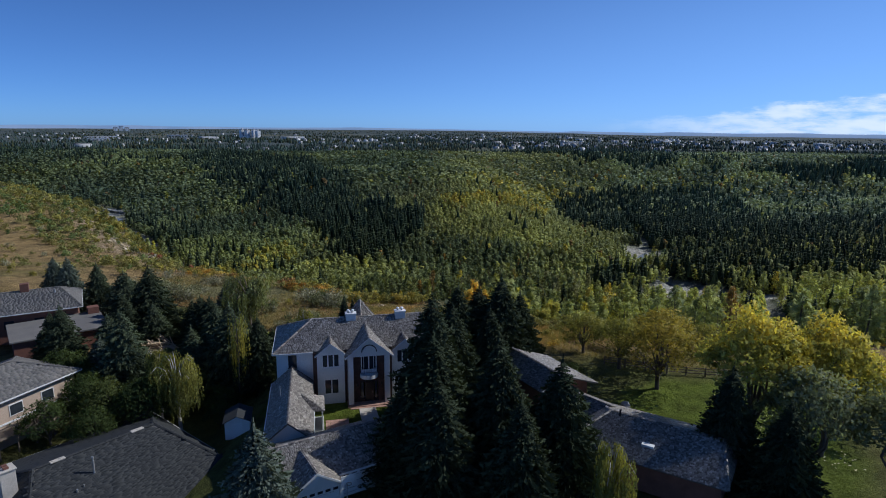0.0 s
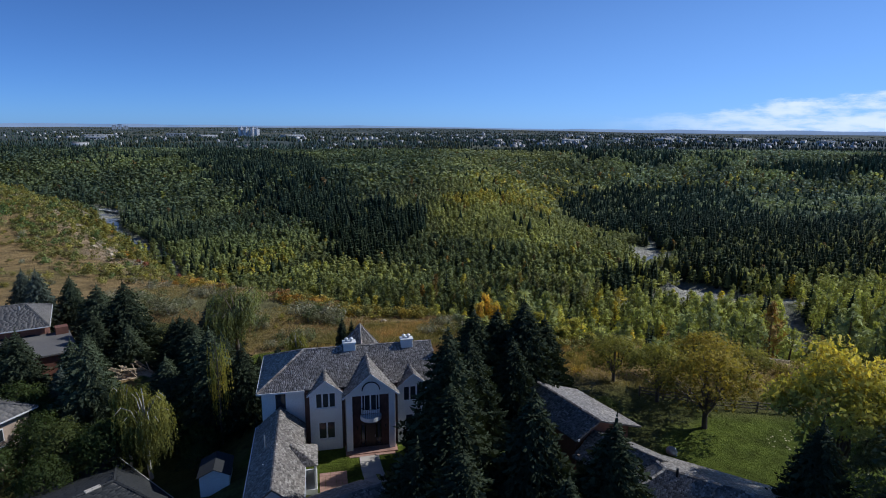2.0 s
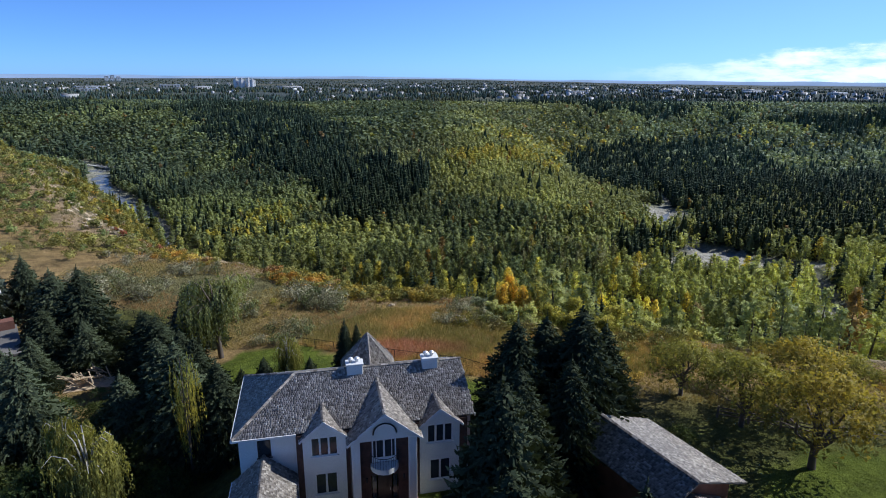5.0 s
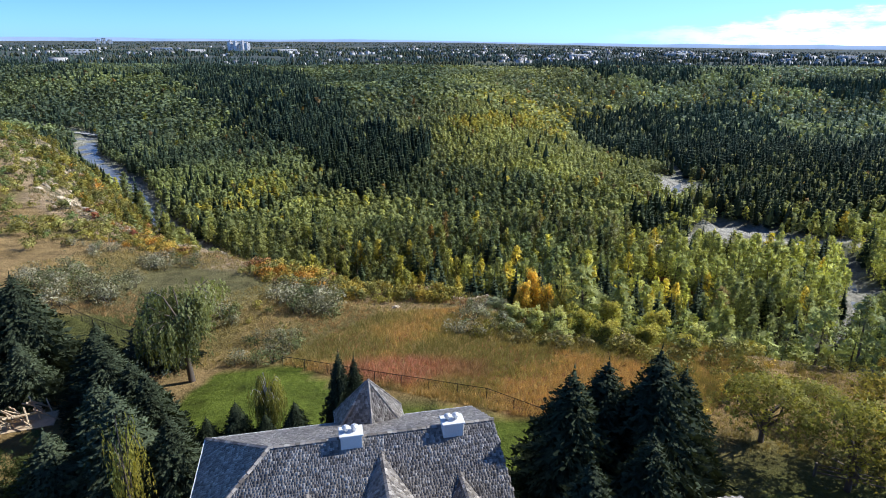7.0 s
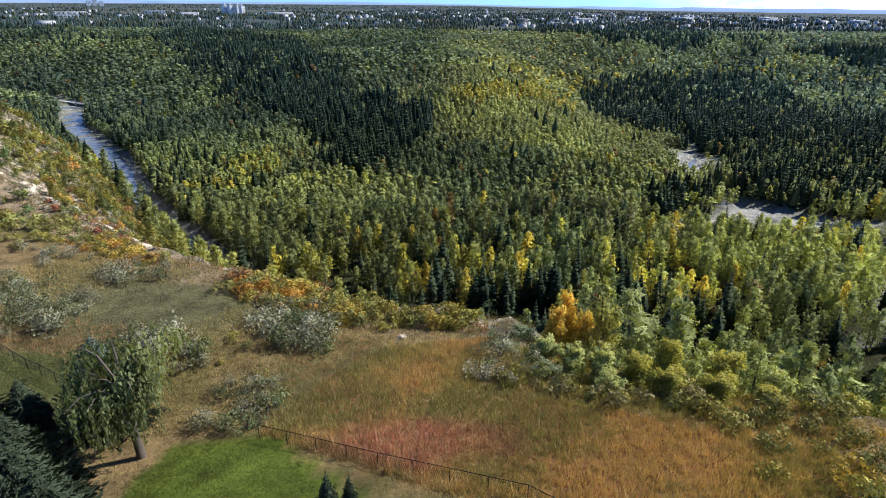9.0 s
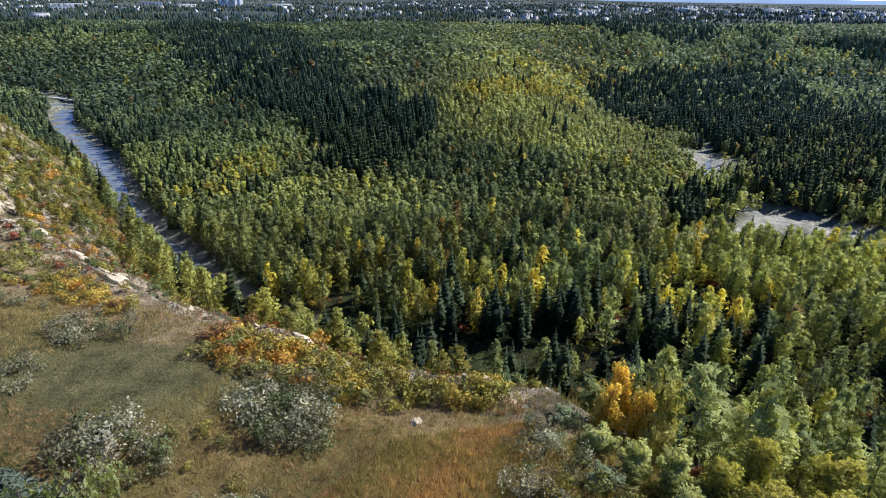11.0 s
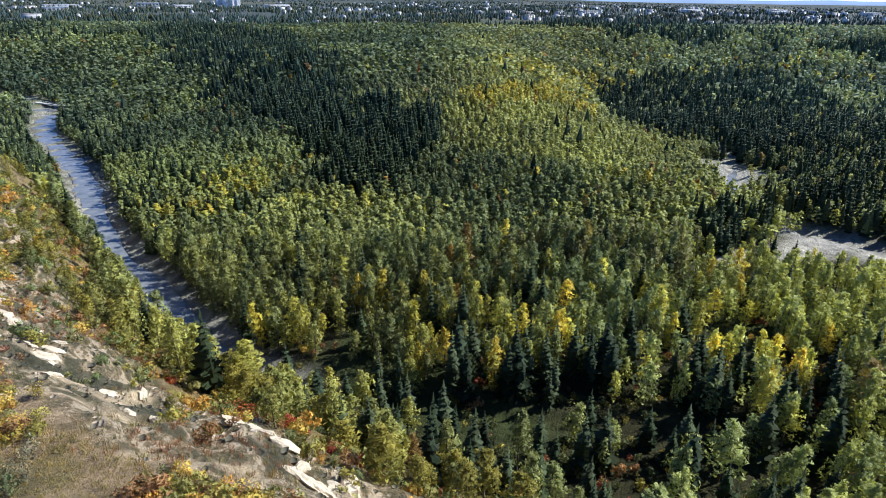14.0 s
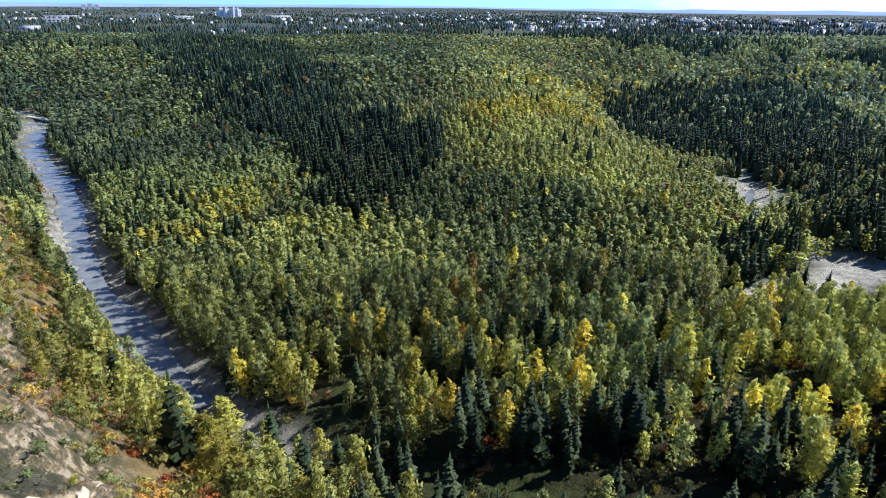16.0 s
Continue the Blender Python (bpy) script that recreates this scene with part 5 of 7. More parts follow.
for k in range(6):
    q0, q1 = Vector(tq[k]), Vector(tq[(k + 1) % 6])
    part("turret_gutter", rod([q0 + Vector((0, 0, -0.06)), q1 + Vector((0, 0, -0.06))], 0.07, 5), M_TRIM, house)
part("gutter", boxes((0.0, 8.2, DV, DV + 0.12, EAVE - 0.16, EAVE - 0.02), (13.1, W2, DV, DV + 0.12, EAVE - 0.16, EAVE - 0.02)), M_TRIM, house)
part("vent_pipe", rod([(3.2, 2.0, 7.2), (3.2, 2.0, 7.75)], 0.06, 8), M_PIPE, house)
part("vent_box", boxes((6.3, 6.7, 0.9, 1.2, 6.95, 7.15)), M_DOOR, house)

# low wing in front of the house
wing = thing("house_wing", HOUSE, "single-storey wing with ridged grey shake roof", "house")
we, wr = 2.85, 4.75
part("wall", wall_panel(0.2, 3.95, 0.0, we, -13.0, -12.8), M_STUCCO, wing)
part("gable_wall", solid([(0.0, -13.0, we), (4.1, -13.0, we), (2.08, -13.0, wr - 0.16)], (0, 0.2, 0)), M_STUCCO, wing)
part("wall", boxes((0.1, 0.3, -12.8, 0.3, -2.6, we)), M_STUCCO, wing)
part("wall", boxes((3.8, 4.0, -12.8, -7.6, 0, we), (3.8, 4.0, -4.3, 0.3, 0, we)), M_STUCCO, wing)
roof_slope([(-0.25, 0.3, we), (-0.25, -13.4, we), (2.08, -13.4, wr), (2.08, 0.3, wr)], wing, rg)
roof_slope([(4.4, -13.4, we), (4.4, 0.3, we), (2.08, 0.3, wr), (2.08, -13.4, wr)], wing, rg)
ridge_caps((2.08, -13.4, wr + 0.03), (2.08, 0.3, wr + 0.03), wing)
part("gutter", boxes((-0.36, -0.24, -13.4, 0.3, we - 0.16, we)), M_TRIM, wing)
part("gutter", boxes((4.4, 4.5, -13.4, -7.4, we - 0.14, we)), M_TRIM, wing)
for x, y, h in ((1.0, -5.6, 1.3), (1.35, -2.0, 0.5), (1.1, -8.8, 0.4)):
    part("vent_pipe", rod([(x, y, 3.7), (x, y, 3.8 + h)], 0.05, 8), M_PIPE, wing)
# its glazed porch
roof_slope([(5.5, -7.6, we), (5.5, -4.0, we), (3.2, -5.8, wr - 0.7)], wing, rg)
roof_slope([(3.3, -7.6, we + 0.0), (5.5, -7.6, we), (3.2, -5.8, wr - 0.7)], wing, rg)
roof_slope([(5.5, -4.0, we), (3.3, -4.0, we), (3.2, -5.8, wr - 0.7)], wing, rg)
part("porch_post", boxes((5.2, 5.35, -7.4, -7.25, 0, we), bevel=0.01), M_TRIM, wing)
part("porch_post", boxes((5.2, 5.35, -4.4, -4.25, 0, we), bevel=0.01), M_TRIM, wing)
part("porch_post", boxes((5.2, 5.35, -5.9, -5.75, 0, we), bevel=0.01), M_TRIM, wing)
part("pane", boxes((5.25, 5.28, -7.25, -4.4, 0.5, we - 0.2)), M_FRENCH, wing)
part("porch_base", boxes((3.9, 5.4, -7.5, -4.2, 0, 0.5)), M_STUCCO, wing)

# garage
GAR = pose(-11.2, 12.3, -2.4, 0, 0, 31.0)
garage = thing("garage", GAR, "white garage under a weathered shake roof", "garage")
ge, gr_, gl, gw = 2.75, 4.45, 11.0, 3.9
part("wall", boxes((0.3, gl - 0.3, -3.4, -3.2, 0, 0.25), (0.3, 1.0, -3.4, -3.2, 0.25, ge), (5.4, 6.1, -3.4, -3.2, 0.25, ge), (9.2, gl - 0.3, -3.4, -3.2, 0.25, ge)), M_STUCCO, garage)
part("wall", boxes((0.3, gl - 0.3, 3.2, 3.4, 0, ge), (0.3, 0.5, -3.2, 3.2, 0, ge), (gl - 0.5, gl - 0.3, -3.2, 3.2, 0, ge), (1.0, 5.4, -3.4, -3.2, 2.35, ge), (6.1, 9.2, -3.4, -3.2, 2.3, ge)), M_STUCCO, garage)
for x in (0.3, gl - 0.5):
    part("gable_wall", solid([(x, -3.3, ge), (x, 3.3, ge), (x, 0, gr_ - 0.15)], (0.2, 0, 0)), M_STUCCO, garage)
roof_slope([(0, -gw, ge - 0.1), (gl, -gw, ge - 0.1), (gl, 0, gr_), (0, 0, gr_)], garage, rg)
roof_slope([(gl, gw, ge - 0.1), (0, gw, ge - 0.1), (0, 0, gr_), (gl, 0, gr_)], garage, rg)
ridge_caps((0, 0, gr_ + 0.03), (gl, 0, gr_ + 0.03), garage)
part("gutter", boxes((0, gl, -gw - 0.12, -gw, ge - 0.26, ge - 0.1)), M_TRIM, garage)
# gable over the wide door
part("door_gable", solid([(0.9, -4.9, ge - 0.2), (5.6, -4.9, ge - 0.2), (3.25, -4.9, 4.0)], (0, 0.2, 0)), M_STUCCO, garage)
part("bay_wall", boxes((0.9, 1.2, -4.9, -3.4, 0, ge - 0.2), (5.3, 5.6, -4.9, -3.4, 0, ge - 0.2), (1.2, 5.3, -4.9, -4.7, 2.35, ge - 0.2)), M_STUCCO, garage)
for sg in (-1, 1):
    ex = 3.25 + sg * 2.65
    roof_slope([(ex, -5.2, 2.4), (ex, -3.6, 2.4), (3.25, -0.9, 4.15), (3.25, -5.2, 4.15)], garage, rg)
    part("barge_board", solid([(ex, -5.26, 2.24), (ex, -5.26, 2.42), (3.25, -5.26, 4.18), (3.25, -5.26, 3.98)], (0, 0.06, 0)), M_TRIM, garage)
for dx0, dx1, yy in ((1.2, 5.3, -4.75), (6.1, 9.2, -3.28)):
    gd = new("garage_door")
    gd.parent = garage
    for k in range(4):
        part("panel", boxes((dx0, dx1, yy, yy + 0.05, 0.03 + 0.58 * k, 0.58 + 0.58 * k), bevel=0.015), M_TRIM, gd)
    nn = 6 if dx1 - dx0 > 3.5 else 4
    for k in range(nn):
        x0 = dx0 + (k + 0.18) * (dx1 - dx0) / nn
        part("pane", boxes((x0, x0 + 0.64 * (dx1 - dx0) / nn, yy - 0.012, yy + 0.01, 1.92, 2.16)), M_FRENCH, gd)
hoop = thing("basketball_hoop", GAR @ pose(5.75, -5.3, 0), "white basketball backboard on a pole by the garage", "basketball hoop")
part("pole", rod([(0, 0, 0), (0, 0, 3.0)], 0.06, 8), M_PIPE, hoop)
part("backboard", boxes((-0.6, 0.6, -0.25, -0.2, 2.6, 3.4), bevel=0.02), M_TRIM, hoop)
part("ring", rod([(0.22 * math.cos(0.5236 * k), -0.5 + 0.22 * math.sin(0.5236 * k), 2.75) for k in range(13)], 0.02, 5), M_RUST, hoop)
part("bracket", boxes((-0.1, 0.1, -0.2, 0.0, 2.9, 3.1)), M_PIPE, hoop)

# forecourt, path, lawn edging
pth = bmesh.new()
for k in range(9):
    x0 = 10.2 + 0.12 * k * k * 0.12
    bmesh.ops.create_cube(pth, size=1.0, matrix=pose(x0 + 0.2, -2.75 - 0.92 * k, 0.02, 0, 0, 3 * k) @ Matrix.Diagonal((1.9 + 0.02 * k, 0.9, 0.1, 1)))
path_ob = thing("garden_path", HOUSE, "pale concrete path across the front lawn", "path", "", "structure")
part("paving", pth, M_CONCRETE, path_ob)
terrace = thing("terrace", HOUSE @ pose(5.6, -8.4, 0), "pink paved terrace beside the wing porch", "terrace", "", "structure")
for i in range(5):
    for j in range(8):
        part("paver", boxes((0.5 * i + 0.01, 0.5 * i + 0.49, 0.5 * j + 0.01, 0.5 * j + 0.49, -0.1, 0.05 + 0.004 * ((i * 3 + j) % 3))), M_PINK, terrace)
steps = thing("garden_steps", HOUSE @ pose(13.8, -5.0, 0, 0, 0, -6), "weathered timber garden steps with side rails", "steps")
for k in range(7):
    part("step", boxes((0, 1.5, 0.42 * k, 0.42 * k + 0.4, -0.3, 0.10 * k), bevel=0.01), M_WOOD, steps)
for x in (-0.1, 1.55):
    part("rail", boxes((x, x + 0.08, -0.2, 3.0, 0.85, 0.95)), M_WOOD, steps)
    for k in range(4):
        part("post", boxes((x, x + 0.08, 0.9 * k - 0.1, 0.9 * k, -0.2, 0.9)), M_WOOD, steps)
hedge_wall = thing("garden_wall", HOUSE @ pose(13.2, -10.5, 0, 0, 0, -4), "low timber retaining wall beside the lawn", "wall")
for k in range(3):
    part("sleeper", boxes((0, 0.22, 0, 5.4, 0.22 * k - 0.1, 0.22 * k + 0.1), bevel=0.01), M_WOOD, hedge_wall)

# ---- the neighbours ----
def hip_house(name, label, m, lx, ly, wall_z, rise, over, wall_mat, roof_mat, base=0.0, run=None, expo=0.3, wide=(0.25, 0.6)):
    """A plain house under a hipped roof; local x runs along the ridge."""
    t = thing(name, m, label, "house")
    hx, hy = lx / 2, ly / 2
    part("wall", boxes((-hx, hx, -hy, -hy + 0.2, base, wall_z)), wall_mat, t)
    part("wall", boxes((-hx, hx, hy - 0.2, hy, base, wall_z)), wall_mat, t)
    part("wall", boxes((-hx, -hx + 0.2, -hy + 0.2, hy - 0.2, base, wall_z)), wall_mat, t)
    part("wall", boxes((hx - 0.2, hx, -hy + 0.2, hy - 0.2, base, wall_z)), wall_mat, t)
    ex, ey, r = hx + over, hy + over, run if run is not None else hy
    z, top = wall_z, wall_z + rise
    A, B, C, D = (-ex, -ey, z), (ex, -ey, z), (ex, ey, z), (-ex, ey, z)
    P, Q = (-ex + r, 0, top), (ex - r, 0, top)
    for slope in ((A, B, Q, P), (B, C, Q), (C, D, P, Q), (D, A, P)):
        roof_slope(slope, t, rg, roof_mat, expo, wide[0], wide[1], 0.003 if roof_mat is M_SHINGLE else 0.012)
    for a, b_ in ((P, Q), (A, P), (B, Q), (C, Q), (D, P)):
        ridge_caps(Vector(a) + Vector((0, 0, 0.03)), Vector(b_) + Vector((0, 0, 0.03)), t, roof_mat, 0.18)
    part("gutter", boxes((-ex, ex, -ey - 0.1, -ey, z - 0.16, z - 0.02), (-ex, ex, ey, ey + 0.1, z - 0.16, z - 0.02), (ex, ex + 0.1, -ey, ey, z - 0.16, z - 0.02), (-ex - 0.1, -ex, -ey, ey, z - 0.16, z - 0.02)), M_TRIM, t)
    return t


# dark shingled bungalow beside the garage
nb = hip_house("bungalow", "low house under a broad dark shingle roof", pose(-29.6, 19.6, -7.9, 0, 0, 51.5), 19.0, 19.4, 2.75, 3.55, 0.5, M_BEIGE, M_SHINGLE, 0.0, 4.4, 0.16, (0.6, 1.2))
part("vent_pipe", rod([(-1.6, -3.0, 5.1), (-1.6, -3.0, 6.9)], 0.1, 8), M_PIPE, nb)
part("vent_pipe", rod([(-3.6, -4.3, 4.6), (-3.6, -4.3, 5.1)], 0.09, 8), M_PIPE, nb)
part("vent_pipe", rod([(-2.9, -4.0, 4.7), (-2.9, -4.0, 5.1)], 0.07, 8), M_PIPE, nb)
for x in (-4.2, 3.2):
    part("ridge_vent", boxes((x, x + 1.3, -0.22, 0.22, 6.28, 6.42), bevel=0.03), M_CONCRETE, nb)
nch = new("chimney")
nch.parent = nb
part("stack", boxes((-8.2, -7.0, -0.6, 0.6, 3.0, 7.3), bevel=0.02), M_CONCRETE, nch)
part("crown", boxes((-8.3, -6.9, -0.7, 0.7, 7.3, 7.45), bevel=0.02), M_CONCRETE, nch)
for dy in (-0.25, 0.25):
    part("flue", boxes((-7.8, -7.4, dy - 0.15, dy + 0.15, 7.45, 7.65)), M_RUST, nch)
beige = hip_house("beige_house", "beige sided two-storey house with grey roof", pose(-49.5, 31.2, -7.0, 0, 0, 70.0), 15.0, 10.5, 6.1, 1.9, 0.6, M_BEIGE, M_GREYROOF, 0.0, 4.5, 0.35, (0.4, 0.9))
for x in (-4.5, -0.8, 3.0):
    w = new("window")
    w.parent = beige
    part("window_frame", boxes((x, x + 1.6, -5.32, -5.22, 3.7, 5.1)), M_TRIM, w)
    part("pane", boxes((x + 0.1, x + 1.5, -5.35, -5.3, 3.8, 5.0)), M_FRENCH, w)
part("band", boxes((-7.5, 7.5, -5.34, -5.22, 3.0, 3.2)), M_TRIM, beige)
part("deck", boxes((-6.0, 5.0, -7.6, -5.3, 2.5, 2.7)), M_WOOD, beige)
for k in range(6):
    part("deck_post", boxes((-6.0 + 2.1 * k, -5.85 + 2.1 * k, -7.55, -7.4, 0, 3.6)), M_WOOD, beige)
part("deck_rail", boxes((-6.0, 5.0, -7.56, -7.44, 3.55, 3.65)), M_WOOD, beige)

brown = hip_house("brown_house", "red-brown house with pale grey shake roofs", pose(-68.5, 58.5, -5.4, 0, 0, 31.0), 24.0, 11.0, 5.7, 2.2, 0.7, M_RUST, M_GREYROOF, 0.0, 3.0, 0.35, (0.3, 0.8))
part("chimney_stack", boxes((4.2, 5.4, -0.5, 0.7, 7.0, 9.1), bevel=0.03), M_RUST, brown)
part("vent_pipe", rod([(9.0, -1.5, 7.0), (9.0, -1.5, 8.0)], 0.1, 8), M_PIPE, brown)
for x in (2.0, 6.0, 9.5):
    part("window", boxes((x, x + 1.3, -5.58, -5.45, 3.2, 4.5)), M_FRENCH, brown)
lean = thing("flat_roofed_annex", pose(-55.0, 54.0, -5.4, 0, 0, 38.0), "low annex with flat grey roof beside brown house", "annex")
part("wall", boxes((-6, 6, -4.6, -4.4, 0, 4.1), (-6, 6, 4.4, 4.6, 0, 4.1), (5.8, 6, -4.4, 4.4, 0, 4.1), (-6, -5.8, -4.4, 4.4, 0, 4.1)), M_RUST, lean)
part("roof", boxes((-6.4, 6.4, -5.0, 5.0, 4.1, 4.35), bevel=0.03), M_GREYROOF, lean)
part("parapet", boxes((4.6, 6.2, 3.4, 4.8, 4.35, 5.4)), M_RUST, lean)

# the shake-roofed house among the spruces
rh = thing("shake_house", pose(15.3, 30.6, -2.4, 0, 0, -62.0), "dark walled house with long weathered shake roofs", "house")
hl = 4.7
part("wall", boxes((-hl + 0.5, hl - 0.6, -2.3, -2.1, 0, 4.0), (-hl + 0.5, hl - 0.6, 4.0, 4.2, 0, 3.65), (-hl + 0.5, -hl + 0.7, -2.1, 4.0, 0, 3.3), (hl - 0.8, hl - 0.6, -2.1, 4.0, 0, 3.3)), M_RUST, rh)
roof_slope([(-hl, -2.8, 4.05), (hl, -2.8, 4.05), (hl, 0, 5.4), (-hl, 0, 5.4)], rh, rg)
roof_slope([(hl, 5.3, 3.5), (-hl, 5.3, 3.5), (-hl, 0, 5.4), (hl, 0, 5.4)], rh, rg)
ridge_caps((-hl, 0, 5.43), (hl, 0, 5.43), rh)
for x in (-hl + 0.6, hl - 0.75):
    part("gable_wall", solid([(x, -2.3, 3.3), (x, 4.2, 3.3), (x, 4.2, 3.65), (x, 0, 5.2), (x, -2.3, 4.05)], (0.15, 0, 0)), M_RUST, rh)
part("fascia", boxes((hl, hl + 0.06, -2.6, -2.4, 3.98, 4.18)), M_TRIM, rh)
rb = thing("shake_house", pose(24.6, 17.6, -2.4, 0, 0, -33.0), "dark walled house with long weathered shake roofs", "house")
part("wall", boxes((-6.6, 6.6, -4.6, -4.4, 0, 2.9), (-6.6, 6.6, 4.4, 4.6, 0, 2.9), (-6.6, -6.4, -4.4, 4.4, 0, 2.9), (6.4, 6.6, -4.4, 4.4, 0, 2.9)), M_RUST, rb)
A, B, C, D = (-7.2, -5.2, 2.85), (7.2, -5.2, 2.85), (7.2, 5.2, 2.85), (-7.2, 5.2, 2.85)
P, Q = (-4.2, 0, 4.65), (6.0, 0, 4.65)
for slope in ((A, B, Q, P), (B, C, Q), (C, D, P, Q), (D, A, P)):
    roof_slope(slope, rb, rg)
for a, b_ in ((P, Q), (A, P), (B, Q), (C, Q), (D, P)):
    ridge_caps(Vector(a) + Vector((0, 0, 0.03)), Vector(b_) + Vector((0, 0, 0.03)), rb)
part("skylight", boxes((-0.4, 0.7, -3.2, -2.4, 3.5, 3.75), bevel=0.02), M_TRIM, rb)
part("vent_pipe", rod([(-3.2, -0.4, 4.4), (-3.2, -0.4, 5.2)], 0.1, 8), M_IRON, rb)
rc = thing("porch_roof", pose(19.3, 24.4, -2.4, 0, 0, -48.0), "low shake roof linking two wings of a house", "roof")
roof_slope([(-3.4, -3.2, 2.7), (3.4, -3.2, 2.7), (3.4, 0, 4.2), (-3.4, 0, 4.2)], rc, rg)
roof_slope([(3.4, 3.2, 2.7), (-3.4, 3.2, 2.7), (-3.4, 0, 4.2), (3.4, 0, 4.2)], rc, rg)
for x in (-3.1, 2.9):
    for y in (-2.9, 2.7):
        part("post", boxes((x, x + 0.2, y, y + 0.2, -0.2, 3.0)), M_WOOD, rc)

# garden shed
shed = thing("garden_shed", pose(-18.3, 27.2, level(-18.3, 27.2) - 0.1, 0, 0, 14.0), "small pale blue garden shed with dark roof", "shed")
part("wall", boxes((-1.3, 1.3, -1.5, -1.42, 0, 2.0), (-1.3, 1.3, 1.42, 1.5, 0, 2.0), (-1.3, -1.22, -1.42, 1.42, 0, 2.0), (1.22, 1.3, -1.42, 1.42, 0, 2.0)), M_STUCCO, shed)
part("gable_wall", solid([(-1.3, -1.5, 2.0), (1.3, -1.5, 2.0), (0, -1.5, 2.6)], (0, 0.08, 0)), M_STUCCO, shed)
for sg in (-1, 1):
    part("roof", solid([(sg * 1.5, -1.7, 1.95), (sg * 1.5, 1.7, 1.95), (0, 1.7, 2.68), (0, -1.7, 2.68)], (0, 0, 0.06)), M_SHINGLE, shed)
part("door", boxes((-0.5, 0.5, -1.54, -1.5, 0.05, 1.8), bevel=0.01), M_TRIM, shed)

# a heap of pale building timber
lum = thing("timber_heap", pose(-38.9, 52.2, level(-38.9, 52.2), 0, 0, 20), "leaning frame of pale new lumber in a yard", "timber")
rl = np.random.default_rng(3)
for k in range(26):
    m = pose(rl.uniform(-2.2, 2.2), rl.uniform(-1.0, 1.0), rl.uniform(0.2, 1.5), rl.uniform(-20, 20), rl.uniform(10, 55), rl.uniform(-70, 70))
    bm = bmesh.new()
    bmesh.ops.create_cube(bm, size=1.0, matrix=m @ Matrix.Diagonal((rl.uniform(1.6, 3.4), 0.09, 0.14, 1)))
    part("board", bm, M_LUMBER, lum)
part("board", boxes((-2.4, 2.4, -1.2, 1.2, -0.1, 0.1)), M_LUMBER, lum)

# fences
def line_points(line, gap):
    out = []
    for (ax, ay), (bx, by) in zip(line[:-1], line[1:]):
        n = max(1, round(math.hypot(bx - ax, by - ay) / gap))
        out += [(ax + (bx - ax) * k / n, ay + (by - ay) * k / n) for k in range(n)]
    return out + [line[-1]]


def rail_fence(line):
    pts = [(x, y, level(x, y)) for x, y in line_points(line, 2.4)]
    f = thing("rail_fence", pose(*pts[0]), "weathered split-rail timber fence along a lawn", "fence")
    o = Vector(pts[0])
    for p in pts:
        q = Vector(p) - o
        part("post", boxes((q.x - 0.08, q.x + 0.08, q.y - 0.08, q.y + 0.08, q.z - 0.3, q.z + 1.25), bevel=0.015), M_WOOD, f)
    for a, b_ in zip(pts[:-1], pts[1:]):
        a, b_ = Vector(a) - o, Vector(b_) - o
        for h in (0.4, 0.75, 1.1):
            part("rail", rod([a + Vector((0, 0, h)), b_ + Vector((0, 0, h + 0.03))], 0.055, 6), M_WOOD, f)


rail_fence([(27.0, 43.5), (34.6, 40.6), (44.3, 39.2), (54.0, 34.5)])


def wire_fence(line, label):
    pts = [(x, y, level(x, y)) for x, y in line_points(line, 2.6)]
    f = thing("chain_fence", pose(*pts[0]), label, "fence")
    o = Vector(pts[0])
    for p in pts:
        q = Vector(p) - o
        part("post", rod([q + Vector((0, 0, -0.2)), q + Vector((0, 0, 1.3))], 0.035, 6), M_IRON, f)
    for a, b_ in zip(pts[:-1], pts[1:]):
        a, b_ = Vector(a) - o, Vector(b_) - o
        part("top_rail", rod([a + Vector((0, 0, 1.27)), b_ + Vector((0, 0, 1.27))], 0.03, 5), M_IRON, f)
        bm = bmesh.new()
        n = 18
        for k in range(n):
            for s in (0, 1):
                u0, u1 = k / n, (k + 2.2) / n
                p0, p1 = a.lerp(b_, u0), a.lerp(b_, min(1, u1))
                lo, hi = Vector((0, 0, 0.05)), Vector((0, 0, 1.25))
                rod([p0 + (lo if s else hi), p1 + (hi if s else lo)], 0.006, 3, bm)
        part("mesh", bm, M_IRON, f)


wire_fence([(-18.0, 61.5), (-8.0, 57.8), (2.8, 54.2), (7.4, 50.4), (15.0, 48.0)], "dark chain-link fence between lawn and wild grass")
wire_fence([(-62.0, 80.0), (-50.1, 76.2), (-44.1, 72.7), (-36.0, 68.5)], "dark chain-link fence along a rough field")

# pale boulder at the edge of the side lawn
bm = bmesh.new()
bmesh.ops.create_icosphere(bm, subdivisions=3, radius=0.55)
for v in bm.verts:
    v.co *= 1 + 0.25 * noise.noise(v.co * 2.2)
    v.co.z *= 0.9
boulder = part("boulder", bm, M_CONCRETE, None)
boulder.matrix_basis = pose(26.0, 30.4, level(26.0, 30.4) + 0.25)
tagged(boulder, "pale rounded boulder at the edge of a lawn", "boulder")

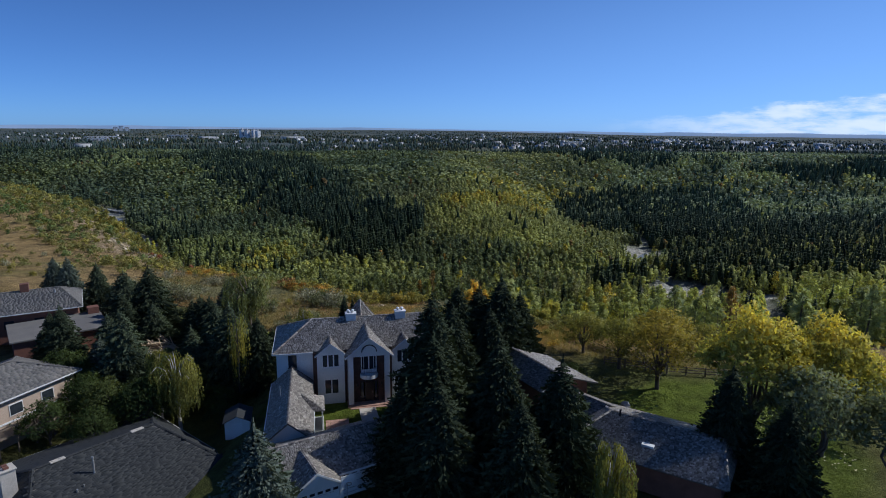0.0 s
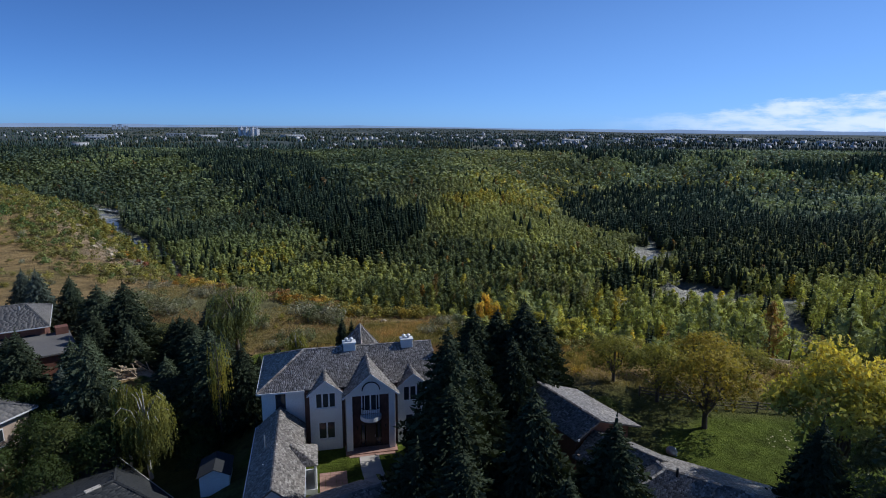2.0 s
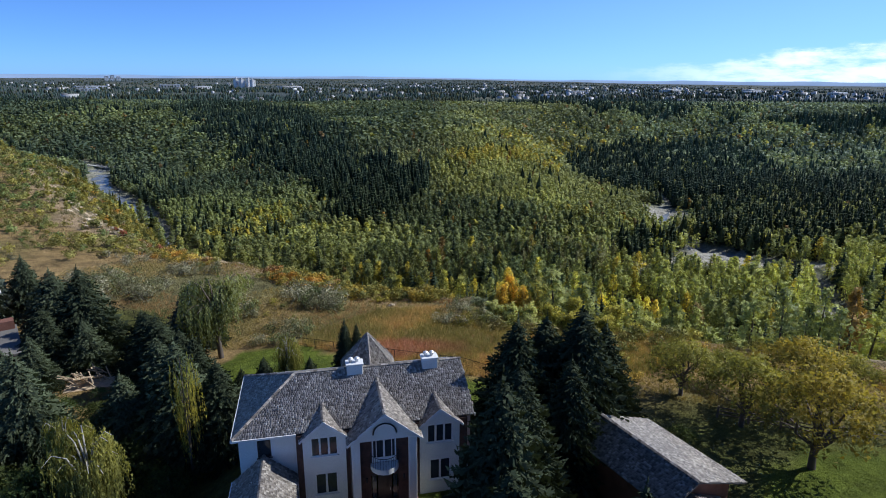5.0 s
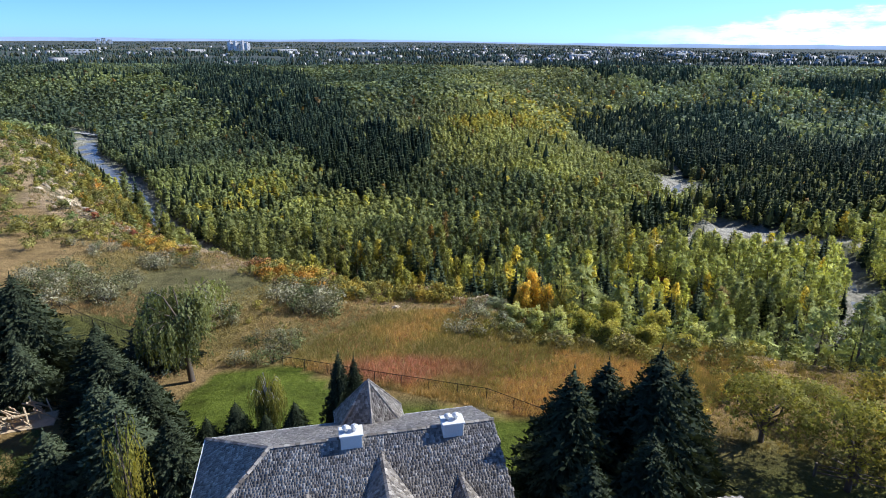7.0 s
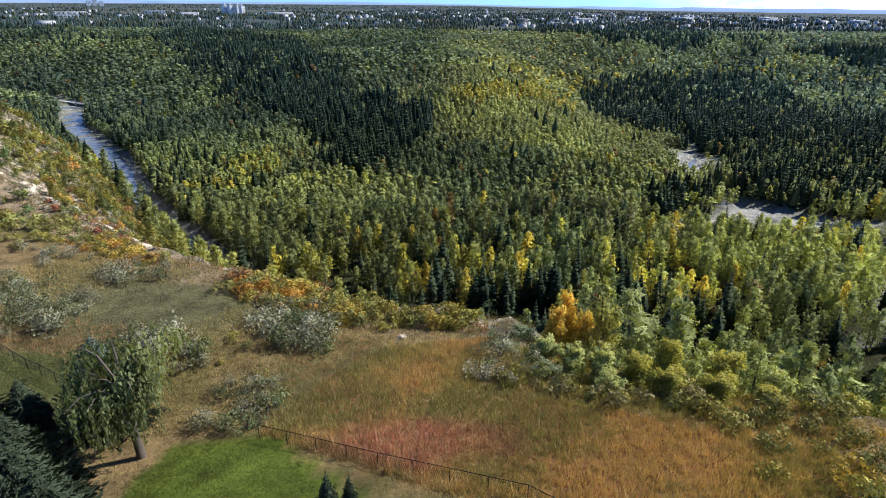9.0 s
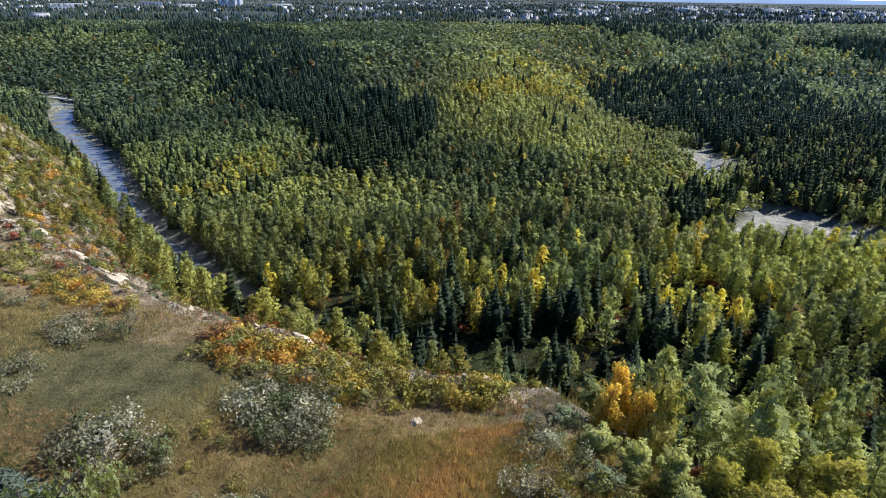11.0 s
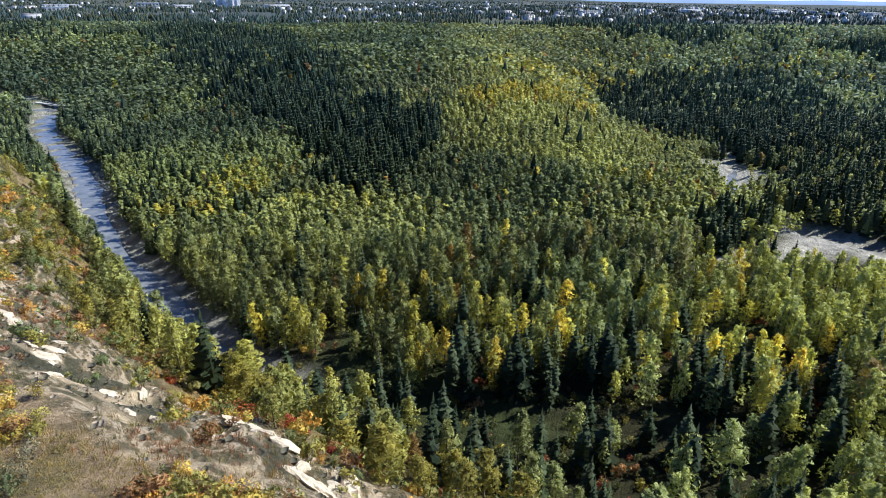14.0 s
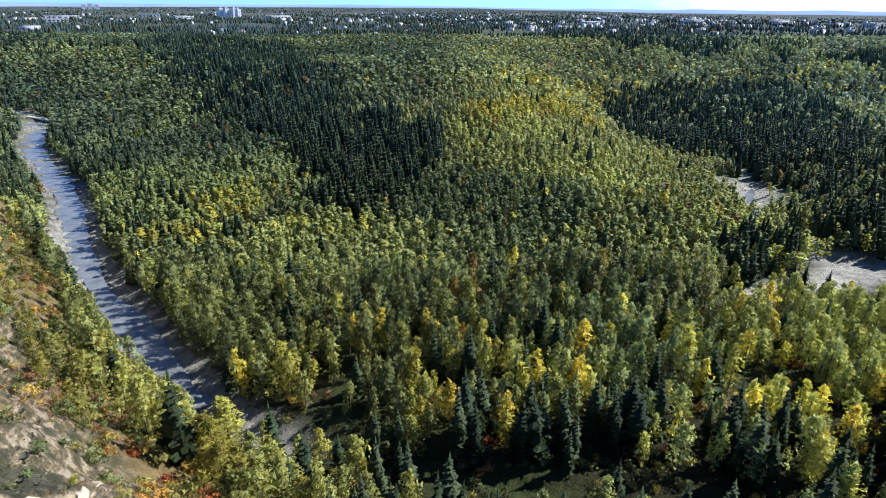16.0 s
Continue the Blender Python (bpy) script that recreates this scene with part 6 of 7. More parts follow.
# ---- garden trees, one by one ----
def tree_parts(name, shape, tint, leaf_mat, bark_mat):
    """Unit meshes of one tree: crown and trunk."""
    V, F, W = shape
    F, N = rounded(V, F, W, 0.6)
    out = []
    for k, mat in ((0, leaf_mat), (1, bark_mat)):
        f = F[W == k]
        used = np.unique(f)
        remap = np.zeros(len(V), int)
        remap[used] = np.arange(len(used))
        t = np.asarray(tint, float)
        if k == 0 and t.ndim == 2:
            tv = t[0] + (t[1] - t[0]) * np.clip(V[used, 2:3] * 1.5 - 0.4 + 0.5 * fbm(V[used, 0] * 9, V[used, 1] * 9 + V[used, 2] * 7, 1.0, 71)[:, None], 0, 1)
        else:
            tv = np.tile(t if t.ndim == 1 else t[0], (len(used), 1))
        out.append(mesh_of(("crown", "trunk")[k] + "_" + name, V[used], remap[f], [mat], tv, None, N[used]))
    return out


def stand(name, meshes, x, y, top, wide, turn, label, group="", base=None):
    z = level(x, y) if base is None else base
    h = top - z
    t = thing(name, pose(x, y, z, 0, 0, turn), label, "tree", group)
    for me, pn in zip(meshes, ("crown", "trunk")):
        ob = new(pn, me)
        ob.parent = t
        ob.matrix_basis = Matrix.Diagonal((h * wide, h * wide, h, 1))
    return t


kr = np.random.default_rng(31)
SPRUCE_MESH = [tree_parts("spruce", spruce_shape(np.random.default_rng(200 + i), 54, 21, 0.23, 12), c, M_BOUGH, M_BARK) for i, c in enumerate(((0.060, 0.076, 0.044), (0.095, 0.118, 0.070), (0.052, 0.067, 0.037), (0.125, 0.15, 0.115)))]
spruces = [
    (5.6, 29.5, 10.4, 0.92, 0), (11.9, 38.4, 11.2, 1.05, 0), (6.4, 37.4, 10.4, 1.05, 2), (9.2, 39.8, 9.6, 1.1, 0), (14.6, 40.6, 8.6, 1.0, 2), (10.2, 34.0, 8.5, 1.0, 0),
    (9.4, 15.2, 11.6, 1.0, 0), (14.4, 12.2, 10.9, 1.0, 2), (3.4, 20.8, 14.2, 0.85, 0), (10.6, 8.5, 9.0, 1.0, 0), (3.6, 17.0, 11.2, 1.15, 2), (4.2, 12.0, 9.0, 1.25, 0), (1.2, 15.2, 7.5, 1.2, 0),
    (-43.8, 61.0, 6.9, 1.2, 0), (-50.8, 66.2, 4.9, 1.35, 1), (-46.3, 57.0, 3.2, 1.35, 0), (-41.2, 56.4, 2.0, 1.3, 1), (-64.0, 72.0, 6.0, 0.95, 3), (-68.5, 75.0, 5.2, 0.9, 3), (-60.2, 74.5, 4.2, 1.0, 1),
    (-37.0, 39.5, 6.2, 1.05, 1), (-41.5, 44.0, 4.2, 1.1, 1), (-47.5, 43.5, 5.6, 1.0, 0), (-51.0, 46.5, 3.6, 1.1, 0), (-30.5, 52.0, 4.4, 1.3, 0), (-33.3, 55.4, 3.4, 1.4, 0), (-43.5, 50.5, 2.6, 1.1, 1), (-27.0, 49.5, 3.8, 1.35, 0), (-32.4, 65.4, 3.4, 1.3, 3), (-38.3, 63.9, 0.2, 1.1, 1), (-41.0, 41.0, 2.0, 1.0, 3),
    (-23.6, 41.0, 6.6, 1.15, 1), (-19.8, 40.4, 5.0, 1.1, 0), (-26.5, 44.0, 5.4, 1.15, 1), (-24.5, 47.0, 4.2, 1.1, 0), (-28.8, 41.0, 3.4, 1.2, 1),
    (-9.4, 46.9, 6.3, 0.55, 0), (-8.3, 47.4, 5.6, 0.55, 2), (-17.0, 45.0, 3.0, 0.95, 0), (-14.6, 44.3, 2.4, 1.0, 2), (-12.6, 45.2, 2.9, 0.95, 0), (-19.0, 44.2, 2.2, 1.0, 2),
    (-8.6, 3.4, 9.6, 1.0, 3), (30.7, 16.0, 8.8, 0.9, 0), (33.5, 11.5, 7.5, 1.0, 2),
]
for x, y, top, w, k in spruces:
    stand("spruce_tree", SPRUCE_MESH[k], x, y, top, w * 1.28, kr.uniform(0, 360), ("tall blue-green spruce with drooping boughs" if k == 3 else "dense dark green spruce standing in a garden"), "garden spruces")

def weeping_shape(rng, limbs, strands, leaves, wide, drop):
    """A tree whose arching limbs let fall long strands of narrow leaves."""
    V, F, W = [], [], []
    wood(V, F, W, [(0, 0, -0.03), (0.012, 0.0, 0.2), (-0.006, 0.01, 0.42), (0.01, 0.0, 0.72)], [0.024, 0.02, 0.015, 0.006], 6)
    for i in range(limbs):
        a = 2.39996 * i + rng.uniform(-0.3, 0.3)
        reach, top, fork = wide * rng.uniform(0.35, 1.0), rng.uniform(0.72, 0.98), rng.uniform(0.22, 0.5)
        path = [(reach * q ** 1.3 * math.cos(a), reach * q ** 1.3 * math.sin(a), fork + (top - fork) * math.sin(2.0 * q)) for q in (0.0, 0.3, 0.55, 0.8, 1.0)]
        wood(V, F, W, path, [0.011, 0.009, 0.006, 0.004, 0.002], 4)
        for k in range(strands):
            q = rng.uniform(0.3, 1.0)
            b = a + rng.normal() * 0.35
            x, y, z = reach * q ** 1.3 * math.cos(b), reach * q ** 1.3 * math.sin(b), fork + (top - fork) * math.sin(2.0 * q) + rng.normal() * 0.02
            fall = min(drop * rng.uniform(0.35, 1.1), z - 0.1)
            f = np.linspace(0, 1, leaves)
            out = 0.05 * np.sin(f * 2.2) * rng.uniform(0.2, 1.0)
            p = np.stack((x + out * math.cos(b), y + out * math.sin(b), z - fall * f), 1) + rng.normal(size=(leaves, 3)) * 0.006
            side = rng.normal(size=(leaves, 3)) * np.array((1, 1, 0.2))
            side *= 0.0075 / (np.linalg.norm(side, axis=1)[:, None] + 1e-9)
            tip = p + rng.normal(size=(leaves, 3)) * 0.008 - np.array((0, 0, 0.04))
            n0 = len(V)
            V.extend(map(tuple, np.stack((p - side, p + side, tip), 1).reshape(-1, 3)))
            F.extend((n0 + 3 * m, n0 + 3 * m + 1, n0 + 3 * m + 2) for m in range(leaves))
            W.extend([0] * leaves)
    return np.array(V), np.array(F), np.array(W)


def thicket_shape(rng, stems, sprays, leaves, size, wide):
    """A young poplar clump: leaning stems that carry loose upright sprays of leaves."""
    V, F, W = [], [], []
    for i in range(stems):
        a, lean, top = 2.39996 * i + rng.uniform(-0.4, 0.4), wide * rng.uniform(0.1, 0.85), rng.uniform(0.66, 0.97)
        top *= 1 - 0.35 * (lean / wide) ** 2
        at = lambda q: np.array((lean * (0.12 + 0.88 * q ** 1.2) * math.cos(a), lean * (0.12 + 0.88 * q ** 1.2) * math.sin(a), top * q))
        wood(V, F, W, [at(0.0) - (0, 0, 0.03), at(0.4), at(0.75), at(1.0)], [0.011, 0.009, 0.006, 0.002], 4)
        for k in range(sprays):
            q = rng.uniform(0.22, 1.0)
            r = wide * rng.uniform(0.16, 0.34) * (1.15 - 0.5 * q)
            c = at(q) + np.array((rng.normal() * 0.3 * wide * (1.15 - q), rng.normal() * 0.3 * wide * (1.15 - q), 0.0))
            leaf_tris(V, F, W, rng, c, r, int(leaves * rng.uniform(0.6, 1.3)), size, rng.uniform(1.2, 2.2))
    return np.array(V), np.array(F), np.array(W)


G1, G2 = (0.085, 0.115, 0.04), (0.055, 0.08, 0.03)
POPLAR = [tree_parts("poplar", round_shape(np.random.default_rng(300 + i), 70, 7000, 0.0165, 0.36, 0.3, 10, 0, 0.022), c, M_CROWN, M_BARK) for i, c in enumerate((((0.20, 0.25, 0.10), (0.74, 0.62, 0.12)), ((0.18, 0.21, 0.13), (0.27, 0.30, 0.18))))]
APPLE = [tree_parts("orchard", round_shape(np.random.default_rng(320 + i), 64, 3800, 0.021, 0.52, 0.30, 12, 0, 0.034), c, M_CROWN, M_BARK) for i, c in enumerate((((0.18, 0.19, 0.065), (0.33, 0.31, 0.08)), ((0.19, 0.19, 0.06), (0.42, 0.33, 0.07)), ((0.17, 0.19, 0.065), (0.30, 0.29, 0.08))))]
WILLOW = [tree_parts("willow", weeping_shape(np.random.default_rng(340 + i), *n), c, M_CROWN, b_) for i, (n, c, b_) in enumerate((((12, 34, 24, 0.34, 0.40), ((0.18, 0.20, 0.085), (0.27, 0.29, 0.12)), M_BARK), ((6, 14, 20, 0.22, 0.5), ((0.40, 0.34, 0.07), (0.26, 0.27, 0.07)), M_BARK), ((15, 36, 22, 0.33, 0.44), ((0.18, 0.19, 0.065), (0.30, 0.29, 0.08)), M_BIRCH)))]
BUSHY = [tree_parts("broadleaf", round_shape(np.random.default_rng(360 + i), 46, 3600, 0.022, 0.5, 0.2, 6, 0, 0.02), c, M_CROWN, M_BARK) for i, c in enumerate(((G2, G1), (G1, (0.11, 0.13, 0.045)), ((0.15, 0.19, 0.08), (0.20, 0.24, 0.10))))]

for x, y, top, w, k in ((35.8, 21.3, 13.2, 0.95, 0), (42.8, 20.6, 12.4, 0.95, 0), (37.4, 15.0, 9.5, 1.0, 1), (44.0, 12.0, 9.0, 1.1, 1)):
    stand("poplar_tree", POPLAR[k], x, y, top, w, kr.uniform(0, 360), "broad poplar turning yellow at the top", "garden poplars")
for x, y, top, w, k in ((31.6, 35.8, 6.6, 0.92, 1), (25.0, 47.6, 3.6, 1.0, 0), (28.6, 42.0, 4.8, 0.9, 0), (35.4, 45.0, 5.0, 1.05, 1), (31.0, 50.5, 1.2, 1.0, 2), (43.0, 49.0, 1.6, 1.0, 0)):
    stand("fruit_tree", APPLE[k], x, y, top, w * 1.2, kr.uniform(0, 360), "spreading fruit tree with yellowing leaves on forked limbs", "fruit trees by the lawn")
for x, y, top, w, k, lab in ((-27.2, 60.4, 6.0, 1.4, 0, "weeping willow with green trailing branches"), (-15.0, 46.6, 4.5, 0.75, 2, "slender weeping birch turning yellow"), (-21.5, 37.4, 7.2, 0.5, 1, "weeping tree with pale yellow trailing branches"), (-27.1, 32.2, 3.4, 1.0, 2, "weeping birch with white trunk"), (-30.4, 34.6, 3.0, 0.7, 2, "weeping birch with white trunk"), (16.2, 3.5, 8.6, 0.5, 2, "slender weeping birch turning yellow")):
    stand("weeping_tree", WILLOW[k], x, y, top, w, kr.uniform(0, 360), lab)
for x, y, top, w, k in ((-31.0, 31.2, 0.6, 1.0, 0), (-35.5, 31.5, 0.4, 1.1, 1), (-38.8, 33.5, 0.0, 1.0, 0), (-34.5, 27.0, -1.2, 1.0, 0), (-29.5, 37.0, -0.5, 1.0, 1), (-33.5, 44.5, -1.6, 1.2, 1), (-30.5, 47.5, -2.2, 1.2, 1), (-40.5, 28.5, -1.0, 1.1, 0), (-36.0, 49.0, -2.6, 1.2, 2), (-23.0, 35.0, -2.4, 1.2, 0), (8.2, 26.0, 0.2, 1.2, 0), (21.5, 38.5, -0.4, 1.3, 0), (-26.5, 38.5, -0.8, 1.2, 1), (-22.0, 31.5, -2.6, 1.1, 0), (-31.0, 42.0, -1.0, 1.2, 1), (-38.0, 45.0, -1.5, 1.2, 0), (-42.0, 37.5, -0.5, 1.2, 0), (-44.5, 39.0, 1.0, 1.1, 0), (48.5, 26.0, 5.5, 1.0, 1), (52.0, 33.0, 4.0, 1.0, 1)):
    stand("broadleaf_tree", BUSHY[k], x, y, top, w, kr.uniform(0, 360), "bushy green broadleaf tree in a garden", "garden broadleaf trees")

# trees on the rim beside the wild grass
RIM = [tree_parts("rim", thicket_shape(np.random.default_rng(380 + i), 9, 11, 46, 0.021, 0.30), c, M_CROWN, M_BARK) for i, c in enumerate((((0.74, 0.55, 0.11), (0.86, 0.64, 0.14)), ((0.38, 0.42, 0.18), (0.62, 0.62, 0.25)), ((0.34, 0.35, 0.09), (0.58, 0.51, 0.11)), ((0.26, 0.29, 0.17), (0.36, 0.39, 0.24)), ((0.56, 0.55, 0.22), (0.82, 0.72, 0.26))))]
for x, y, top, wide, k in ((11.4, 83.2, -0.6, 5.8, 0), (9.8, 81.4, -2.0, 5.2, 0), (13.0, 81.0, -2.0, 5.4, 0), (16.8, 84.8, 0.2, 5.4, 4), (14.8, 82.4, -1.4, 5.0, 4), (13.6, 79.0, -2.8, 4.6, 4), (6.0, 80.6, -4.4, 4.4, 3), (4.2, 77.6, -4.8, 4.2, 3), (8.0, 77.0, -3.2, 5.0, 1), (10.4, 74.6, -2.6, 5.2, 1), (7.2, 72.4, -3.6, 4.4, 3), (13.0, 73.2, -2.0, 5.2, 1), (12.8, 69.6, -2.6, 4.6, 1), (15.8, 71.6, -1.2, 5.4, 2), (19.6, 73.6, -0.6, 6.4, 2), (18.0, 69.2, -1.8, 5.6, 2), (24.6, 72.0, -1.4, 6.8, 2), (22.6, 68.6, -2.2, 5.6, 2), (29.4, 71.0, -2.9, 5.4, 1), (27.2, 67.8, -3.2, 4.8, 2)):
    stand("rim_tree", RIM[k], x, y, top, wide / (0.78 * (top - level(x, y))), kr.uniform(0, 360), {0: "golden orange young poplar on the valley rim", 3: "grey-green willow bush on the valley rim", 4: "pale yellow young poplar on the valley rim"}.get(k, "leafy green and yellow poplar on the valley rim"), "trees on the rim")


# ---- shrubs, rank grass and rock on the bench and the scarp ----
def shrub_shape(rng, clumps, leaves, size, flat=0.8, stems=0):
    V, F, W = [], [], []
    for i in range(clumps):
        a, r = rng.uniform(0, 6.28), 0.42 * math.sqrt(rng.uniform())
        z = rng.uniform(0.25, 0.72) * (1.15 - r)
        leaf_tris(V, F, W, rng, (r * math.cos(a), r * math.sin(a), z), rng.uniform(0.16, 0.3), leaves // clumps, size, flat)
    for i in range(stems):
        a = rng.uniform(0, 6.28)
        wood(V, F, W, [(0, 0, -0.05), (0.2 * math.cos(a), 0.2 * math.sin(a), 0.5)], [0.02, 0.008], 3)
    return np.array(V), np.array(F), np.array(W)


SHRUB = [shrub_shape(np.random.default_rng(400 + i), 8, 260, 0.064, 0.9, 3) for i in range(4)]
SHRUB_LOW = [shrub_shape(np.random.default_rng(405 + i), 7, 105, 0.105, 1.1, 0) for i in range(4)]
SPIKY = [shrub_shape(np.random.default_rng(410 + i), 10, 260, 0.050, 1.6, 4) for i in range(4)]


def scatter(poly, gap, keep=None):
    xs, ys = [p[0] for p in poly], [p[1] for p in poly]
    x, y = jitter(min(xs), max(xs), min(ys), max(ys), gap)
    k = inside(x, y, poly)
    if keep is not None:
        k &= keep(x, y)
    return x[k], y[k]


def shrubs(name, spots, shapes, tints, lo, hi, label, mat=None):
    x, y = spots
    if not len(x):
        return
    n = len(x)
    tint = np.asarray(tints)[rng.integers(0, len(tints), n)] * rng.uniform(0.75, 1.25, (n, 1))
    planted(name, shapes, np.column_stack((x, y, height(x, y) - 0.1)), rng.uniform(lo, hi, n), rng.uniform(0.9, 1.5, n), tint, [mat or M_SPRAY, M_BARK], rng, label, "shrubs")


SILVERS = [(0.33, 0.32, 0.21), (0.24, 0.24, 0.14), (0.40, 0.38, 0.27), (0.17, 0.20, 0.09), (0.22, 0.20, 0.12)]
OLIVES = [(0.27, 0.25, 0.08), (0.36, 0.32, 0.08), (0.22, 0.22, 0.08)]
RUSTY = [(0.56, 0.31, 0.07), (0.36, 0.20, 0.09), (0.56, 0.40, 0.09), (0.34, 0.12, 0.07)]
clump = lambda size, seed, cut: (lambda x, y: fbm(x, y, size, seed) > cut)
for k, (spot, gap, cut, lo, hi) in enumerate((
        ([(-64, 82), (-58, 92), (-50, 90), (-43, 88), (-43, 79), (-52, 77), (-60, 78)], 1.5, -0.3, 1.3, 2.8),
        ([(-25, 83), (-21.5, 87), (-15, 84), (-14.5, 76), (-20, 75)], 1.35, -0.5, 1.6, 3.2),
        ([(-26, 70), (-19, 72), (-16.5, 66), (-20, 61.5), (-24, 63)], 1.5, -0.3, 1.2, 2.2),
        ([(-38, 77), (-34, 80), (-28.5, 79), (-26.5, 72), (-33, 71)], 1.4, -0.4, 1.4, 2.8),
        ([(-49, 94), (-47, 100), (-41, 98.5), (-38.5, 92.5), (-43, 90)], 1.5, -0.4, 1.2, 2.6),
        ([(-72, 98), (-64, 106), (-50, 100), (-54, 94)], 2.2, 0.1, 1.2, 2.2),
        ([(-1, 70), (0, 80), (7, 81), (9, 71)], 1.7, -0.3, 1.0, 2.4))):
    shrubs("silver_shrubs", scatter(spot, gap, clump(5, 81 + k, cut)), SPIKY, SILVERS, lo, hi, "silvery wolf willow shrubs on rough grass")
shrubs("orange_shrubs", scatter([(-32, 93), (-28, 97), (-20, 95), (-15, 89), (-17, 85), (-23, 85.5), (-29, 87.5)], 1.2, clump(5, 96, -0.55)), SHRUB, RUSTY[:3] + OLIVES + [(0.5, 0.38, 0.08)], 1.1, 2.5, "orange and olive autumn shrubs along the rim")
shrubs("orange_shrubs", scatter([(-62, 108), (-58, 114), (-45, 106), (-41, 98), (-47, 100), (-55, 104)], 1.4, clump(5, 97, -0.45)), SHRUB, RUSTY[:3] + OLIVES + [(0.5, 0.38, 0.08)], 1.0, 2.2, "orange and olive autumn shrubs along the rim")
shrubs("olive_shrubs", scatter([(-19, 92), (-13.5, 92), (-7, 87), (1, 86), (1, 83), (-9.5, 82.5), (-17, 84.5)], 1.2, clump(5, 87, -0.6)), SHRUB, OLIVES + [(0.42, 0.32, 0.07)], 1.2, 2.6, "olive green shrubs along the rim")
shrubs("olive_shrubs", scatter([(2, 70), (10, 67), (25, 63), (31, 60), (33, 68), (20, 73), (8, 73)], 1.9, clump(5, 99, -0.4)), SHRUB, OLIVES + [(0.20, 0.20, 0.09), (0.30, 0.26, 0.12)], 1.2, 2.8, "olive green shrubs along the rim")
shrubs("olive_shrubs", scatter([(-34, 68), (-30, 80), (-20, 80), (-20, 70)], 2.4, clump(6, 88, 0.1)), SHRUB, OLIVES, 0.8, 1.6, "olive green shrubs on rough grass")
shrubs("field_shrubs", scatter([(-140, 90), (-130, 170), (-84, 142), (-60, 112), (-66, 92)], 4.5, clump(16, 89, 0.1)), SHRUB_LOW, OLIVES + [(0.36, 0.32, 0.10)] + SILVERS[:1], 1.0, 2.6, "mixed autumn shrubs on a golden field")
shrubs("field_shrubs", scatter([(-330, 200), (-300, 380), (-200, 300), (-120, 200), (-100, 160), (-150, 120)], 7.0, clump(40, 90, -0.25)), SHRUB_LOW, OLIVES + [(0.17, 0.23, 0.08), (0.17, 0.23, 0.08), (0.36, 0.33, 0.09)], 1.8, 4.5, "mixed green shrubs on a sloping field")
shrubs("meadow_shrubs", scatter([(20, 50), (22, 70), (44, 66), (60, 52), (52, 42), (36, 46)], 3.0, clump(10, 91, -0.1)), SHRUB, OLIVES + RUSTY[2:3], 1.0, 2.8, "green and yellow shrubs on a rough slope")


def on_scarp(lo, hi, gap, x0, x1, y0, y1, cut, seed, size=14.0):
    x, y = jitter(x0, x1, y0, y1, gap)
    d, side, _ = along(x, y, EDGE)
    d = d * -side
    k = (d > lo) & (d < hi) & (fbm(x, y, size, seed) > cut) & (bank(x, y) > 1.0)
    return x[k], y[k]


def slope_spots():
    """Shrub places at the foot of the scarp, few where tall trees shade it."""
    x, y = on_scarp(10, 44, 2.5, -130, 120, 60, 235, -0.4, 93)
    d, side, _ = along(x, y, EDGE)
    k = ((x < -18) & ((d > 21) | (x < -85))) | (x > 34) | (rng.uniform(size=len(x)) < 0.2)
    return x[k], y[k]


shrubs("scarp_shrubs", on_scarp(1, 18, 2.4, -100, 60, 70, 170, 0.3, 92), SHRUB_LOW, OLIVES + RUSTY, 0.8, 1.8, "low autumn shrubs on a clay slope")
shrubs("scarp_shrubs", slope_spots(), SHRUB_LOW, OLIVES + RUSTY[:3] + [(0.36, 0.32, 0.08), (0.19, 0.23, 0.09), (0.19, 0.23, 0.09), (0.24, 0.25, 0.10)], 1.2, 3.2, "green, yellow and red shrubs at the foot of a slope")
shrubs("scarp_shrubs", on_scarp(8, 48, 4.2, -330, -110, 190, 430, -0.3, 94, 24.0), SHRUB_LOW, OLIVES + [(0.44, 0.36, 0.08), (0.40, 0.37, 0.09), (0.20, 0.25, 0.09), (0.26, 0.28, 0.09)], 2.0, 4.5, "yellowing shrubs along a river bank")


def warm_tints(x, y):
    c = leaf_tints(x, y)
    k = rng.uniform(size=len(x)) < 0.6
    c[k] = 0.5 * c[k] + 0.5 * np.array((0.44, 0.38, 0.07))
    return c * np.array((0.74, 0.70, 0.62))


def slope_trees():
    """Young poplars that climb the lower scarp."""
    x, y = np.concatenate((on_scarp(15, 42, 3.6, -95, 130, 60, 180, -0.3, 95), on_scarp(7, 44, 5.0, -340, -85, 140, 430, -0.35, 95)), 1)
    d, side, _ = along(x, y, EDGE)
    keep = np.where((x < -85) | (x > 26), True, (d > 24) & (rng.uniform(size=len(x)) < np.where(x > -14, 0.25, 0.75)))
    x, y = x[keep], y[keep]
    n = len(x)
    planted("slope_poplars", FINE_P, np.column_stack((x, y, height(x, y) - 0.2)), rng.uniform(4.5, 10.5, n) * (1 - 0.45 * smooth(-x, 78, 95)), rng.uniform(1.1, 1.7, n), warm_tints(x, y), [M_SPRAY, M_BARK], rng, "green and yellow young poplars on a valley slope", "woodland")


slope_trees()
ux, uy = jitter(-60, 90, 118, 200, 3.3)
k = (fbm(ux, uy, 16.0, 45) > -0.1) & (bank(ux, uy) > 1.0)
shrubs("undergrowth", (ux[k], uy[k]), SHRUB_LOW, RUSTY[1:] + OLIVES + [(0.10, 0.115, 0.05)] * 6, 1.0, 2.8, "rusty and green undergrowth on the valley floor")
